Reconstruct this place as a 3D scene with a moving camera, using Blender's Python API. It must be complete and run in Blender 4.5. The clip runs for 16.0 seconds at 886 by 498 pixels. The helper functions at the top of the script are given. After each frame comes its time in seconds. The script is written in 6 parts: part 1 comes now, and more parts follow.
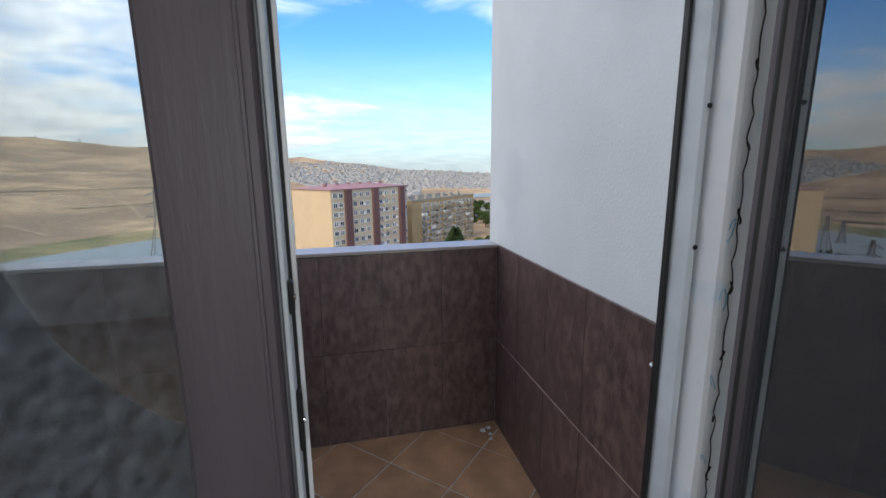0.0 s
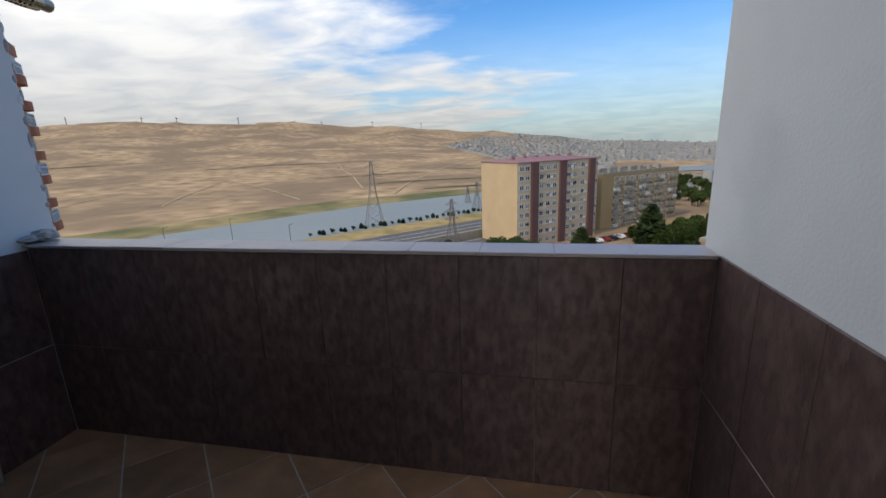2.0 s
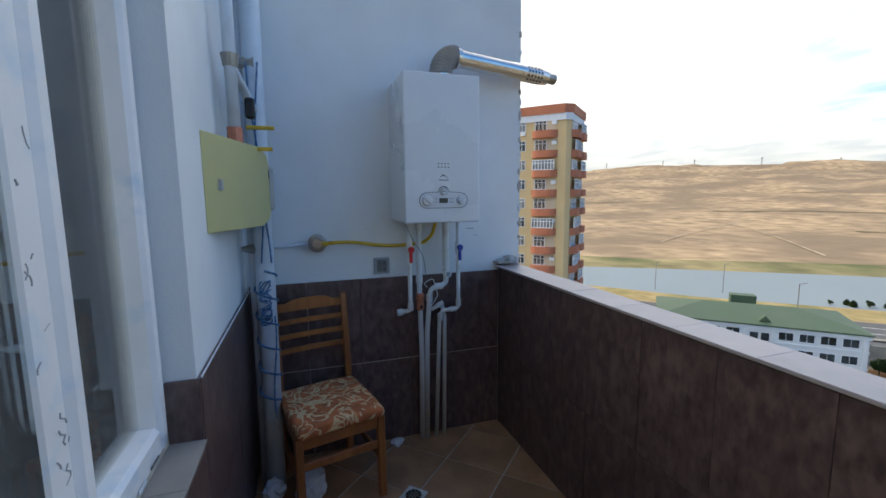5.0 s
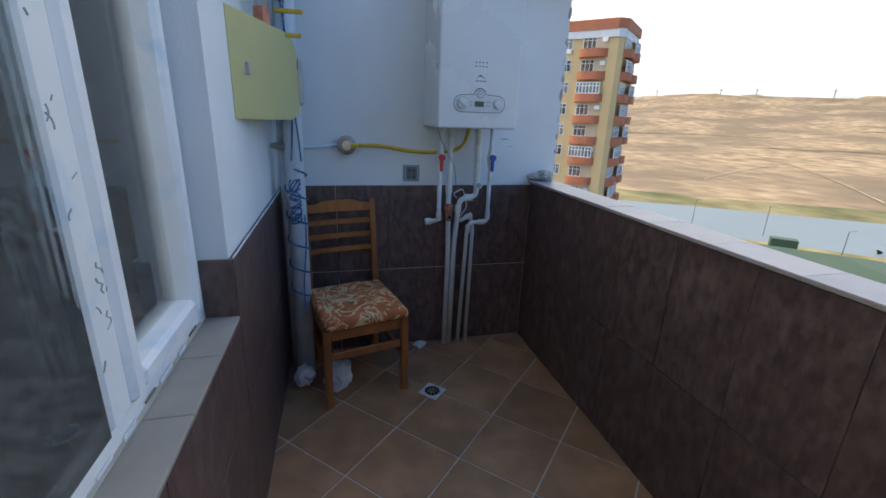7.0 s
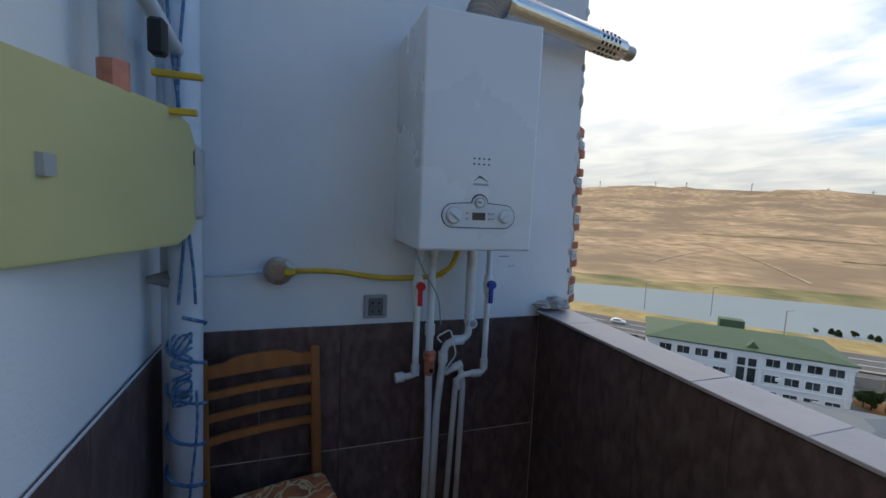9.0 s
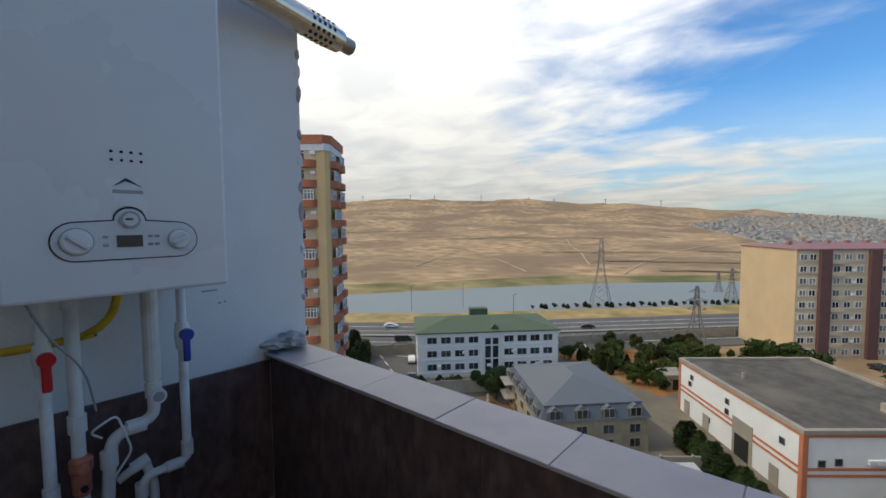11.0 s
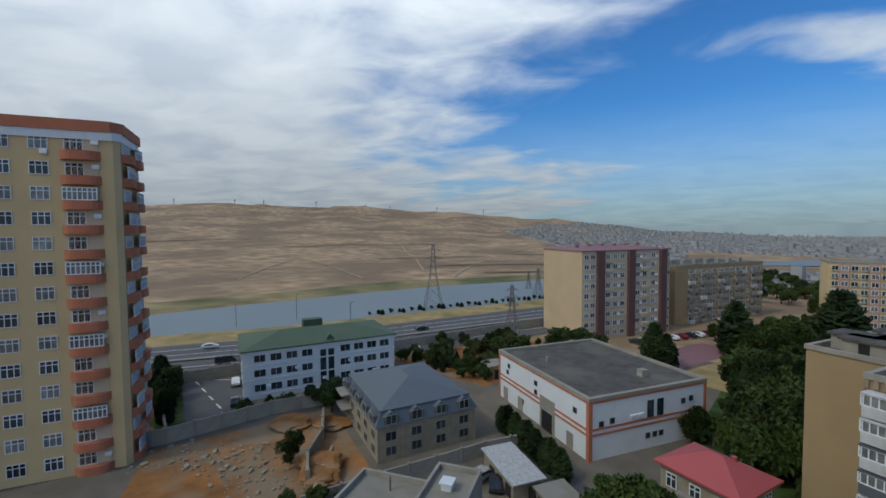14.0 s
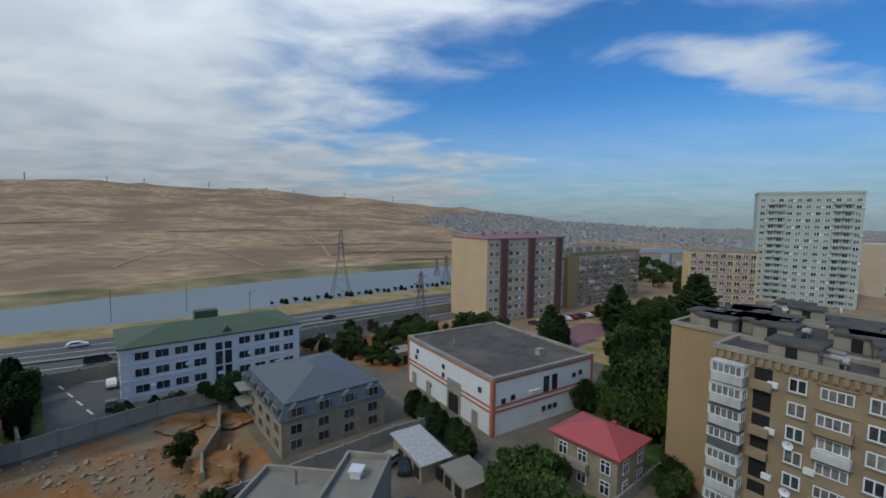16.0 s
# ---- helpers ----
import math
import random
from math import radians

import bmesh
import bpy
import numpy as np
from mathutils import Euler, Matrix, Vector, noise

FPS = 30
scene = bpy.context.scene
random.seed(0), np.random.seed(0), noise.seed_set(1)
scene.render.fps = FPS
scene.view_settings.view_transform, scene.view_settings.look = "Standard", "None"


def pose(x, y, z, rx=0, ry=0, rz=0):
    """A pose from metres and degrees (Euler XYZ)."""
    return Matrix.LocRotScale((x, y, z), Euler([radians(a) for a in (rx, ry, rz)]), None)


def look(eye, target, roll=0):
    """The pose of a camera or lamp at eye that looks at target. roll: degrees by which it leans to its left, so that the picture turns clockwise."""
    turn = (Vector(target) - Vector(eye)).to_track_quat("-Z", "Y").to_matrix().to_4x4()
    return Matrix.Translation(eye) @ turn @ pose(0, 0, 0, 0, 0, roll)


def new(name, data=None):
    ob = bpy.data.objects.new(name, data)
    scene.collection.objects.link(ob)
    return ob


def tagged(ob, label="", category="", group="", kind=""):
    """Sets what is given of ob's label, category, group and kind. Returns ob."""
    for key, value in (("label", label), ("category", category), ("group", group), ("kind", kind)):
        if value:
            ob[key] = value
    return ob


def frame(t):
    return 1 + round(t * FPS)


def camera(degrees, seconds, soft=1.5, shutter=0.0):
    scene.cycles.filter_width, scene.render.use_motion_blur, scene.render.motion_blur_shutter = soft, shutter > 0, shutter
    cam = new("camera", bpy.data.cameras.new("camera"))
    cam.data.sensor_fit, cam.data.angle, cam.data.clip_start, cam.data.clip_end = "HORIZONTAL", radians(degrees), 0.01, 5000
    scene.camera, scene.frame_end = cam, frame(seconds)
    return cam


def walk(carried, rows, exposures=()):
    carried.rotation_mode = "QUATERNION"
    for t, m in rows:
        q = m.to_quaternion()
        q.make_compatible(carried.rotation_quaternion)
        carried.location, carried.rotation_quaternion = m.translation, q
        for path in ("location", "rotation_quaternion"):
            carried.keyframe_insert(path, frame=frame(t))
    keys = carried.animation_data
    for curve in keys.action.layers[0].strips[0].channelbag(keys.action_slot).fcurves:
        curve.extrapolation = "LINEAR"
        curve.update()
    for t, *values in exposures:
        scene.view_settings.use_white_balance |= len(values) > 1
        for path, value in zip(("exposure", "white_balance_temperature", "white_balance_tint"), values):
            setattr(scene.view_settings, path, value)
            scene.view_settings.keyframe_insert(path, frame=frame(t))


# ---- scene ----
cam = camera(91.9, 16.0, soft=1.6)
PATH = [
    (0, (-0.018, -0.993, 1.519), (0.422, 0.919, 1.136), -0.58),
    (0.5, (0.089, -0.992, 1.496), (0.584, 0.896, 1.061), -1.72),
    (1, (0.094, -0.839, 1.481), (0.587, 1.023, 0.943), -0.87),
    (1.5, (0.106, -0.629, 1.505), (0.349, 1.280, 0.960), -4.77),
    (2, (0.126, -0.453, 1.522), (-0.270, 1.447, 1.037), -2.11),
    (2.5, (0.135, -0.279, 1.513), (-0.653, 1.507, 1.078), -2.38),
    (3, (0.117, -0.174, 1.470), (-1.017, 1.429, 1.089), -2.64),
    (3.5, (0.143, -0.034, 1.491), (-1.544, 0.969, 1.109), 0.69),
    (4, (0.182, 0.018, 1.541), (-1.673, 0.698, 1.229), -1.36),
    (4.2, (0.179, 0.009, 1.556), (-1.696, 0.654, 1.291), -1.58),
    (6.3, (0.143, 0.017, 1.515), (-1.763, 0.493, 1.140), 1.46),
    (6.5, (0.143, 0.025, 1.492), (-1.740, 0.488, 1.005), 1.41),
    (7, (0.137, 0.017, 1.463), (-1.715, 0.483, 0.869), 1.99),
    (7.5, (0.099, 0.032, 1.538), (-1.812, 0.480, 1.151), 0.21),
    (8, (-0.155, 0.067, 1.563), (-2.070, 0.578, 1.300), 1.01),
    (8.2, (-0.267, 0.078, 1.561), (-2.179, 0.614, 1.318), 1.48),
    (10.3, (-1.033, 0.302, 1.565), (-2.639, 1.485, 1.419), 0.40),
    (10.5, (-1.012, 0.337, 1.566), (-2.512, 1.654, 1.433), -0.30),
    (11, (-0.889, 0.462, 1.558), (-2.196, 1.971, 1.436), -0.50),
    (11.5, (-0.790, 0.677, 1.536), (-1.822, 2.386, 1.421), 0.05),
    (12, (-0.673, 0.781, 1.550), (-1.354, 2.656, 1.404), -0.39),
    (12.5, (-0.745, 0.950, 1.443), (-1.254, 2.875, 1.257), -0.98),
    (13, (-0.570, 1.093, 1.393), (-1.222, 2.977, 1.231), -0.07),
    (13.5, (-0.496, 1.158, 1.455), (-1.191, 3.029, 1.332), 0.43),
    (14, (-0.559, 1.185, 1.435), (-1.223, 3.069, 1.340), -0.44),
    (14.5, (-0.620, 1.191, 1.419), (-1.099, 3.131, 1.327), -0.82),
    (15, (-0.622, 1.192, 1.393), (-0.947, 3.163, 1.298), -0.53),
    (15.5, (-0.695, 1.192, 1.391), (-0.981, 3.170, 1.306), 0.27),
    (16, (-0.742, 1.192, 1.387), (-0.994, 3.170, 1.233), 0.71),
]

walk(cam, [(t, look(eye, target, roll)) for t, eye, target, roll in PATH],
     exposures=[(0, 0.82, 6680, 10), (1.0, 0.85, 6680, 10), (1.6, 0.66, 6680, 10), (2.1, 0.12, 6950, 10), (3.0, 0.33, 7000, 9), (4.0, 0.56, 7050, 7), (6.8, 1.0, 7050, 7), (7.5, 0.8, 7050, 7), (8.2, 0.6, 7050, 7),
                (10.5, 0.22, 7250, 8), (11.5, -0.05, 6900, 7), (12.2, -0.42, 6150, 5), (16.0, -0.56, 5980, 5)])

# ---------------------------------------------------------------- light
SUN_FROM = Vector((-0.62, -0.72, 1.0)).normalized()
world = bpy.data.worlds.new("sky")
scene.world = world
world.use_nodes = True
wn, wl = world.node_tree.nodes, world.node_tree.links
wn.clear()


def wnode(kind, **kw):
    n = wn.new(kind)
    for k, v in kw.items():
        setattr(n, k, v)
    return n


def wmath(op, a, b=None, clamp=False):
    n = wnode("ShaderNodeMath", operation=op, use_clamp=clamp)
    for i, v in enumerate((a, b)):
        if v is None:
            continue
        if isinstance(v, (int, float)):
            n.inputs[i].default_value = v
        else:
            wl.new(v, n.inputs[i])
    return n.outputs[0]


sky = wnode("ShaderNodeTexSky", sky_type="NISHITA", sun_disc=False)
sky.sun_elevation = math.asin(SUN_FROM.z)
sky.sun_rotation = math.atan2(SUN_FROM.x, SUN_FROM.y)
sky.air_density, sky.dust_density, sky.ozone_density = 1.3, 0.6, 2.5
coord = wnode("ShaderNodeTexCoord")
sep = wnode("ShaderNodeSeparateXYZ")
wl.new(coord.outputs["Generated"], sep.inputs[0])
# a flat layer of cloud: the direction is carried up to a plane
up = wmath("MAXIMUM", sep.outputs[2], 0.0)
height = wmath("ADD", up, 0.13)
px, py = wmath("DIVIDE", sep.outputs[0], height), wmath("DIVIDE", sep.outputs[1], height)
plane = wnode("ShaderNodeCombineXYZ")
wl.new(px, plane.inputs[0]), wl.new(py, plane.inputs[1])
tilt = wnode("ShaderNodeMapping")
tilt.inputs["Rotation"].default_value = (0, 0, radians(-28))
tilt.inputs["Scale"].default_value = (0.62, 0.85, 1.0)
tilt.inputs["Location"].default_value = (0.35, 0.2, 0.0)
wl.new(plane.outputs[0], tilt.inputs[0])
big = wnode("ShaderNodeTexNoise")
big.inputs["Scale"].default_value, big.inputs["Detail"].default_value = 0.7, 10.0
big.inputs["Roughness"].default_value, big.inputs["Distortion"].default_value = 0.54, 0.35
wl.new(tilt.outputs[0], big.inputs["Vector"])
fine = wnode("ShaderNodeTexNoise")
fine.inputs["Scale"].default_value, fine.inputs["Detail"].default_value = 3.2, 6.0
fine.inputs["Distortion"].default_value = 0.5
wl.new(tilt.outputs[0], fine.inputs["Vector"])
# the cloud thins out from the hills on one hand to the city on the other
thin = wmath("MULTIPLY", wmath("ADD", px, wmath("MULTIPLY", py, 0.12)), -0.15)
cover = wmath("ADD", wmath("ADD", wmath("MULTIPLY", big.outputs["Fac"], 1.25), wmath("MULTIPLY", fine.outputs["Fac"], 0.35)), thin)
# one long bright cloud over the city
qx, qy = wmath("MULTIPLY", wmath("SUBTRACT", px, 1.95), 0.50), wmath("MULTIPLY", wmath("SUBTRACT", wmath("ADD", py, wmath("MULTIPLY", px, -0.25)), 1.9), 2.3)
far = wmath("ADD", wmath("ADD", wmath("MULTIPLY", qx, qx), wmath("MULTIPLY", qy, qy)), wmath("MULTIPLY", wmath("SUBTRACT", fine.outputs["Fac"], 0.45), 1.6))
swell = wnode("ShaderNodeMapRange", interpolation_type="SMOOTHSTEP")
swell.inputs[1].default_value, swell.inputs[2].default_value, swell.inputs[3].default_value, swell.inputs[4].default_value = 0.0, 1.0, 0.42, 0.0
wl.new(far, swell.inputs[0])
cover = wmath("ADD", cover, swell.outputs[0])
ramp = wnode("ShaderNodeMapRange", interpolation_type="SMOOTHSTEP")
ramp.inputs[1].default_value, ramp.inputs[2].default_value = 0.66, 0.97
wl.new(cover, ramp.inputs[0])
haze = wnode("ShaderNodeMapRange", interpolation_type="SMOOTHSTEP")
haze.inputs[1].default_value, haze.inputs[2].default_value = 0.0, 0.27
haze.inputs[3].default_value, haze.inputs[4].default_value = 0.62, 0.0
wl.new(sep.outputs[2], haze.inputs[0])
amount = wmath("MAXIMUM", wmath("MULTIPLY", ramp.outputs[0], 0.95), haze.outputs[0])
grey = wnode("ShaderNodeValToRGB")
grey.color_ramp.elements[0].color, grey.color_ramp.elements[1].color = (9.2, 9.7, 10.5, 1), (12.0, 12.2, 12.4, 1)
grey.color_ramp.elements[0].position, grey.color_ramp.elements[1].position = 0.35, 0.65
wl.new(fine.outputs["Fac"], grey.inputs[0])
# an overcast sky is brightest overhead
rise = wnode("ShaderNodeMix", data_type="RGBA", blend_type="MULTIPLY")
rise.inputs["Factor"].default_value = 1.0
wl.new(grey.outputs[0], rise.inputs["A"])
wl.new(wmath("ADD", wmath("MULTIPLY", up, 1.65), 0.42), rise.inputs["B"])
mixer = wnode("ShaderNodeMix", data_type="RGBA")
wl.new(amount, mixer.inputs["Factor"])
blue = wnode("ShaderNodeMix", data_type="RGBA", blend_type="MULTIPLY")
blue.inputs["Factor"].default_value = 1.0
blue.inputs["B"].default_value = (0.47, 0.96, 1.55, 1)
wl.new(sky.outputs[0], blue.inputs["A"])
wl.new(blue.outputs["Result"], mixer.inputs["A"])
wl.new(rise.outputs["Result"], mixer.inputs["B"])
bg = wnode("ShaderNodeBackground")
bg.inputs["Strength"].default_value = 0.1
wl.new(mixer.outputs["Result"], bg.inputs["Color"])
wl.new(bg.outputs[0], wnode("ShaderNodeOutputWorld").inputs["Surface"])

sun = new("sun", bpy.data.lights.new("sun", "SUN"))
sun.data.energy, sun.data.angle, sun.data.color = 1.35, radians(4), (1.0, 0.90, 0.74)
sun.matrix_world = look(SUN_FROM * 100, (0, 0, 0))

# fill lamp added behind the camera to brighten the room; its opening is unseen
fill_lamp = new("room_fill_lamp", bpy.data.lights.new("room_fill_lamp", "AREA"))
fill_lamp.data.shape, fill_lamp.data.size, fill_lamp.data.size_y, fill_lamp.data.energy, fill_lamp.data.color = "RECTANGLE", 2.2, 1.5, 27, (0.92, 0.96, 1.0)
fill_lamp.matrix_world = look((0.2, -4.55, 1.55), (0.2, 0.0, 1.3))


# ---------------------------------------------------------------- materials
def mat(name, color, rough=0.6, var=0.15, scale=8.0, bump=0.1, metal=0.0, dark=None, patch=0.0, patch_scale=1.5,
        stretch=(1, 1, 1), each=0.0, fine=60.0, spec=0.5):
    """A surface with grain and large stains. dark: the colour of stains; patch: how much of it; each: how far pieces differ."""
    m = bpy.data.materials.new(name)
    m.use_nodes = True
    n, l = m.node_tree.nodes, m.node_tree.links
    b = n["Principled BSDF"]
    b.inputs["Roughness"].default_value, b.inputs["Metallic"].default_value = rough, metal
    b.inputs["Specular IOR Level"].default_value = spec
    tc = n.new("ShaderNodeTexCoord")
    mp = n.new("ShaderNodeMapping")
    mp.inputs["Scale"].default_value = stretch
    l.new(tc.outputs["Object"], mp.inputs[0])
    vec = mp.outputs[0]
    if each:
        info = n.new("ShaderNodeObjectInfo")
        sh = n.new("ShaderNodeVectorMath")
        sh.operation = "SCALE"
        sh.inputs[0].default_value = (17.0, 29.0, 11.0)
        l.new(info.outputs["Random"], sh.inputs["Scale"])
        ad = n.new("ShaderNodeVectorMath")
        l.new(vec, ad.inputs[0]), l.new(sh.outputs[0], ad.inputs[1])
        vec = ad.outputs[0]

    def noise_of(sc, detail):
        t = n.new("ShaderNodeTexNoise")
        t.inputs["Scale"].default_value, t.inputs["Detail"].default_value = sc, detail
        l.new(vec, t.inputs["Vector"])
        return t.outputs["Fac"]

    def mixed(fac, a, c2):
        x = n.new("ShaderNodeMix")
        x.data_type = "RGBA"
        l.new(fac, x.inputs["Factor"])
        for s, v in (("A", a), ("B", c2)):
            if isinstance(v, tuple):
                x.inputs[s].default_value = (*v, 1)
            else:
                l.new(v, x.inputs[s])
        return x.outputs["Result"]

    def rng(v, a, c2, lo=0.0, hi=1.0):
        r = n.new("ShaderNodeMapRange")
        r.inputs[1].default_value, r.inputs[2].default_value, r.inputs[3].default_value, r.inputs[4].default_value = a, c2, lo, hi
        l.new(v, r.inputs[0])
        return r.outputs[0]

    mid = noise_of(scale, 6)
    small = noise_of(fine, 4)
    lo, hi = tuple(c * (1 - var) for c in color), tuple(min(1, c * (1 + var)) for c in color)
    col = mixed(rng(mid, 0.3, 0.7), lo, hi)
    if patch:
        spot = noise_of(patch_scale, 8)
        col = mixed(rng(spot, 0.62 - patch * 0.25, 0.78 - patch * 0.2, 0, 0.85), col, dark or tuple(c * 0.5 for c in color))
    if each:
        hsv = n.new("ShaderNodeHueSaturation")
        l.new(rng(info.outputs["Random"], 0, 1, 1 - each, 1 + each), hsv.inputs["Value"])
        l.new(col, hsv.inputs["Color"])
        col = hsv.outputs[0]
    l.new(col, b.inputs["Base Color"])
    l.new(rng(mid, 0.2, 0.8, max(0, rough - 0.08), min(1, rough + 0.08)), b.inputs["Roughness"])
    if bump:
        bp = n.new("ShaderNodeBump")
        bp.inputs["Strength"].default_value, bp.inputs["Distance"].default_value = bump, 0.004 if fine > 5 else 0.05
        l.new(small, bp.inputs["Height"])
        l.new(bp.outputs[0], b.inputs["Normal"])
    return m


def glass_mat(name, tint=(0.9, 0.95, 0.95), rough=0.0, dirt=0.0, ior=1.75):
    m = bpy.data.materials.new(name)
    m.use_nodes = True
    n, l = m.node_tree.nodes, m.node_tree.links
    n.clear()
    out = n.new("ShaderNodeOutputMaterial")
    tr, gl, mx, fr = n.new("ShaderNodeBsdfTransparent"), n.new("ShaderNodeBsdfGlossy"), n.new("ShaderNodeMixShader"), n.new("ShaderNodeFresnel")
    tr.inputs[0].default_value = (*tint, 1)
    gl.inputs["Roughness"].default_value = rough
    fr.inputs[0].default_value = ior
    l.new(fr.outputs[0], mx.inputs[0]), l.new(tr.outputs[0], mx.inputs[1]), l.new(gl.outputs[0], mx.inputs[2])
    last = mx.outputs[0]
    if dirt:
        df, m2, nz, mr, tc = (n.new("ShaderNodeBsdfDiffuse"), n.new("ShaderNodeMixShader"), n.new("ShaderNodeTexNoise"),
                              n.new("ShaderNodeMapRange"), n.new("ShaderNodeTexCoord"))
        df.inputs[0].default_value = (0.52, 0.56, 0.60, 1)
        nz.inputs["Scale"].default_value, nz.inputs["Detail"].default_value = 55, 10
        l.new(tc.outputs["Object"], nz.inputs["Vector"])
        mr.inputs[1].default_value, mr.inputs[2].default_value, mr.inputs[3].default_value, mr.inputs[4].default_value = 0.4, 0.8, 0.02, dirt
        l.new(nz.outputs["Fac"], mr.inputs[0]), l.new(mr.outputs[0], m2.inputs[0])
        l.new(last, m2.inputs[1]), l.new(df.outputs[0], m2.inputs[2])
        last = m2.outputs[0]
    l.new(last, out.inputs[0])
    return m


M = {}
M["plaster"] = mat("white_wall_paint", (0.74, 0.77, 0.78), 0.75, 0.04, 3, 0.25, patch=0.25, dark=(0.62, 0.66, 0.68), patch_scale=1.2, fine=90)
M["wall_tile"] = mat("brown_wall_tile", (0.106, 0.066, 0.061), 0.38, 0.38, 34, 0.3, patch=0.55, dark=(0.175, 0.118, 0.105), patch_scale=22, stretch=(1, 1, 0.5), each=0.05, fine=130)
M["floor_tile"] = mat("tan_floor_tile", (0.41, 0.222, 0.115), 0.40, 0.25, 6, 0.15, patch=0.6, dark=(0.30, 0.165, 0.08), patch_scale=4, each=0.10, fine=50)
M["grout"] = mat("grey_grout", (0.55, 0.50, 0.43), 0.9, 0.15, 20, 0.2)
M["coping"] = mat("pinkish_grey_coping_tile", (0.43, 0.375, 0.37), 0.4, 0.10, 6, 0.1, patch=0.35, dark=(0.36, 0.33, 0.34), patch_scale=5, each=0.06)
M["sill"] = mat("beige_grey_sill_tile", (0.30, 0.275, 0.245), 0.5, 0.15, 6, 0.1, patch=0.4, patch_scale=5, dark=(0.27, 0.255, 0.235), each=0.05)
M["cement"] = mat("rough_cement", (0.42, 0.41, 0.39), 0.95, 0.25, 25, 0.8, fine=40)
M["pvc"] = mat("white_pvc", (0.78, 0.80, 0.82), 0.32, 0.05, 4, 0.05, patch=0.25, dark=(0.55, 0.68, 0.78), patch_scale=9)
M["pvc_dark"] = mat("grey_metal_rebate", (0.16, 0.17, 0.18), 0.4, 0.2, 20, 0.05, metal=0.4)
M["laminate"] = mat("brown_laminate_frame", (0.092, 0.076, 0.090), 0.45, 0.18, 6, 0.2, stretch=(1, 1, 0.1), fine=80)
M["rubber"] = mat("black_rubber", (0.012, 0.012, 0.013), 0.6, 0.2, 30, 0.1)
M["glass"] = glass_mat("window_glass", (0.86, 0.9, 0.9), 0.0, 0.10)
M["coated_glass"] = glass_mat("coated_door_glass", (0.62, 0.67, 0.70), 0.0, 0.06, 2.9)
M["boiler"] = mat("white_enamel", (0.72, 0.74, 0.75), 0.28, 0.02, 3, 0.03)
M["panel"] = mat("pale_grey_plastic", (0.66, 0.68, 0.69), 0.4, 0.03, 8, 0.03)
M["black"] = mat("black_print", (0.02, 0.02, 0.022), 0.5, 0.1, 20, 0.0)
M["display"] = mat("dark_green_display", (0.03, 0.04, 0.038), 0.15, 0.1, 20, 0.0)
M["steel"] = mat("bright_steel", (0.62, 0.60, 0.57), 0.2, 0.08, 8, 0.03, metal=1.0, stretch=(1, 0.2, 1))
M["steel_dull"] = mat("dull_corrugated_steel", (0.36, 0.34, 0.31), 0.42, 0.2, 15, 0.1, metal=1.0)
M["pipe"] = mat("white_plastic_pipe", (0.72, 0.73, 0.71), 0.45, 0.06, 10, 0.05, patch=0.3, dark=(0.55, 0.54, 0.5), patch_scale=12)
M["pipe_grey"] = mat("pale_blue_painted_pipe", (0.60, 0.65, 0.69), 0.5, 0.08, 8, 0.1, patch=0.3, dark=(0.46, 0.50, 0.54), patch_scale=7)
M["copper"] = mat("orange_copper_fitting", (0.56, 0.20, 0.12), 0.45, 0.25, 30, 0.2, metal=0.3)
M["yellow_hose"] = mat("yellow_gas_hose", (0.62, 0.40, 0.03), 0.45, 0.15, 30, 0.2)
M["red"] = mat("red_plastic", (0.62, 0.02, 0.025), 0.35, 0.1, 20, 0.02)
M["blue"] = mat("blue_plastic", (0.02, 0.06, 0.36), 0.35, 0.1, 20, 0.02)
M["rope"] = mat("blue_cord", (0.05, 0.15, 0.30), 0.85, 0.3, 80, 0.5, patch=0.5, dark=(0.3, 0.38, 0.45), patch_scale=60)
M["meter"] = mat("pale_yellow_metal_cover", (0.56, 0.52, 0.24), 0.42, 0.05, 4, 0.05, patch=0.3, dark=(0.47, 0.44, 0.21), patch_scale=3)
M["meter_grey"] = mat("grey_meter_case", (0.42, 0.42, 0.40), 0.5, 0.1, 10, 0.1)
M["wood"] = mat("varnished_brown_wood", (0.37, 0.132, 0.040), 0.35, 0.4, 9, 0.15, stretch=(1, 1, 0.12), fine=70, patch=0.3, dark=(0.2, 0.065, 0.02), patch_scale=5)
M["bag"] = mat("white_plastic_bag", (0.72, 0.72, 0.72), 0.4, 0.12, 18, 0.6, fine=30)
M["socket"] = mat("silver_grey_plastic", (0.33, 0.35, 0.37), 0.4, 0.08, 20, 0.03)
# near-black: painted shade of holes and openings, also a few black parts
M["dark"] = mat("hole_shade_and_black_parts", (0.01, 0.01, 0.01), 0.8, 0.1, 10, 0.0)
M["parquet"] = mat("room_floor_laminate", (0.26, 0.17, 0.10), 0.45, 0.25, 4, 0.1, stretch=(0.2, 1, 1))
M["film"] = mat("pale_blue_ink", (0.30, 0.50, 0.66), 0.5, 0.1, 20, 0.0)
M["white_marks"] = mat("pale_scraps", (0.6, 0.6, 0.58), 0.8, 0.2, 20, 0.5)


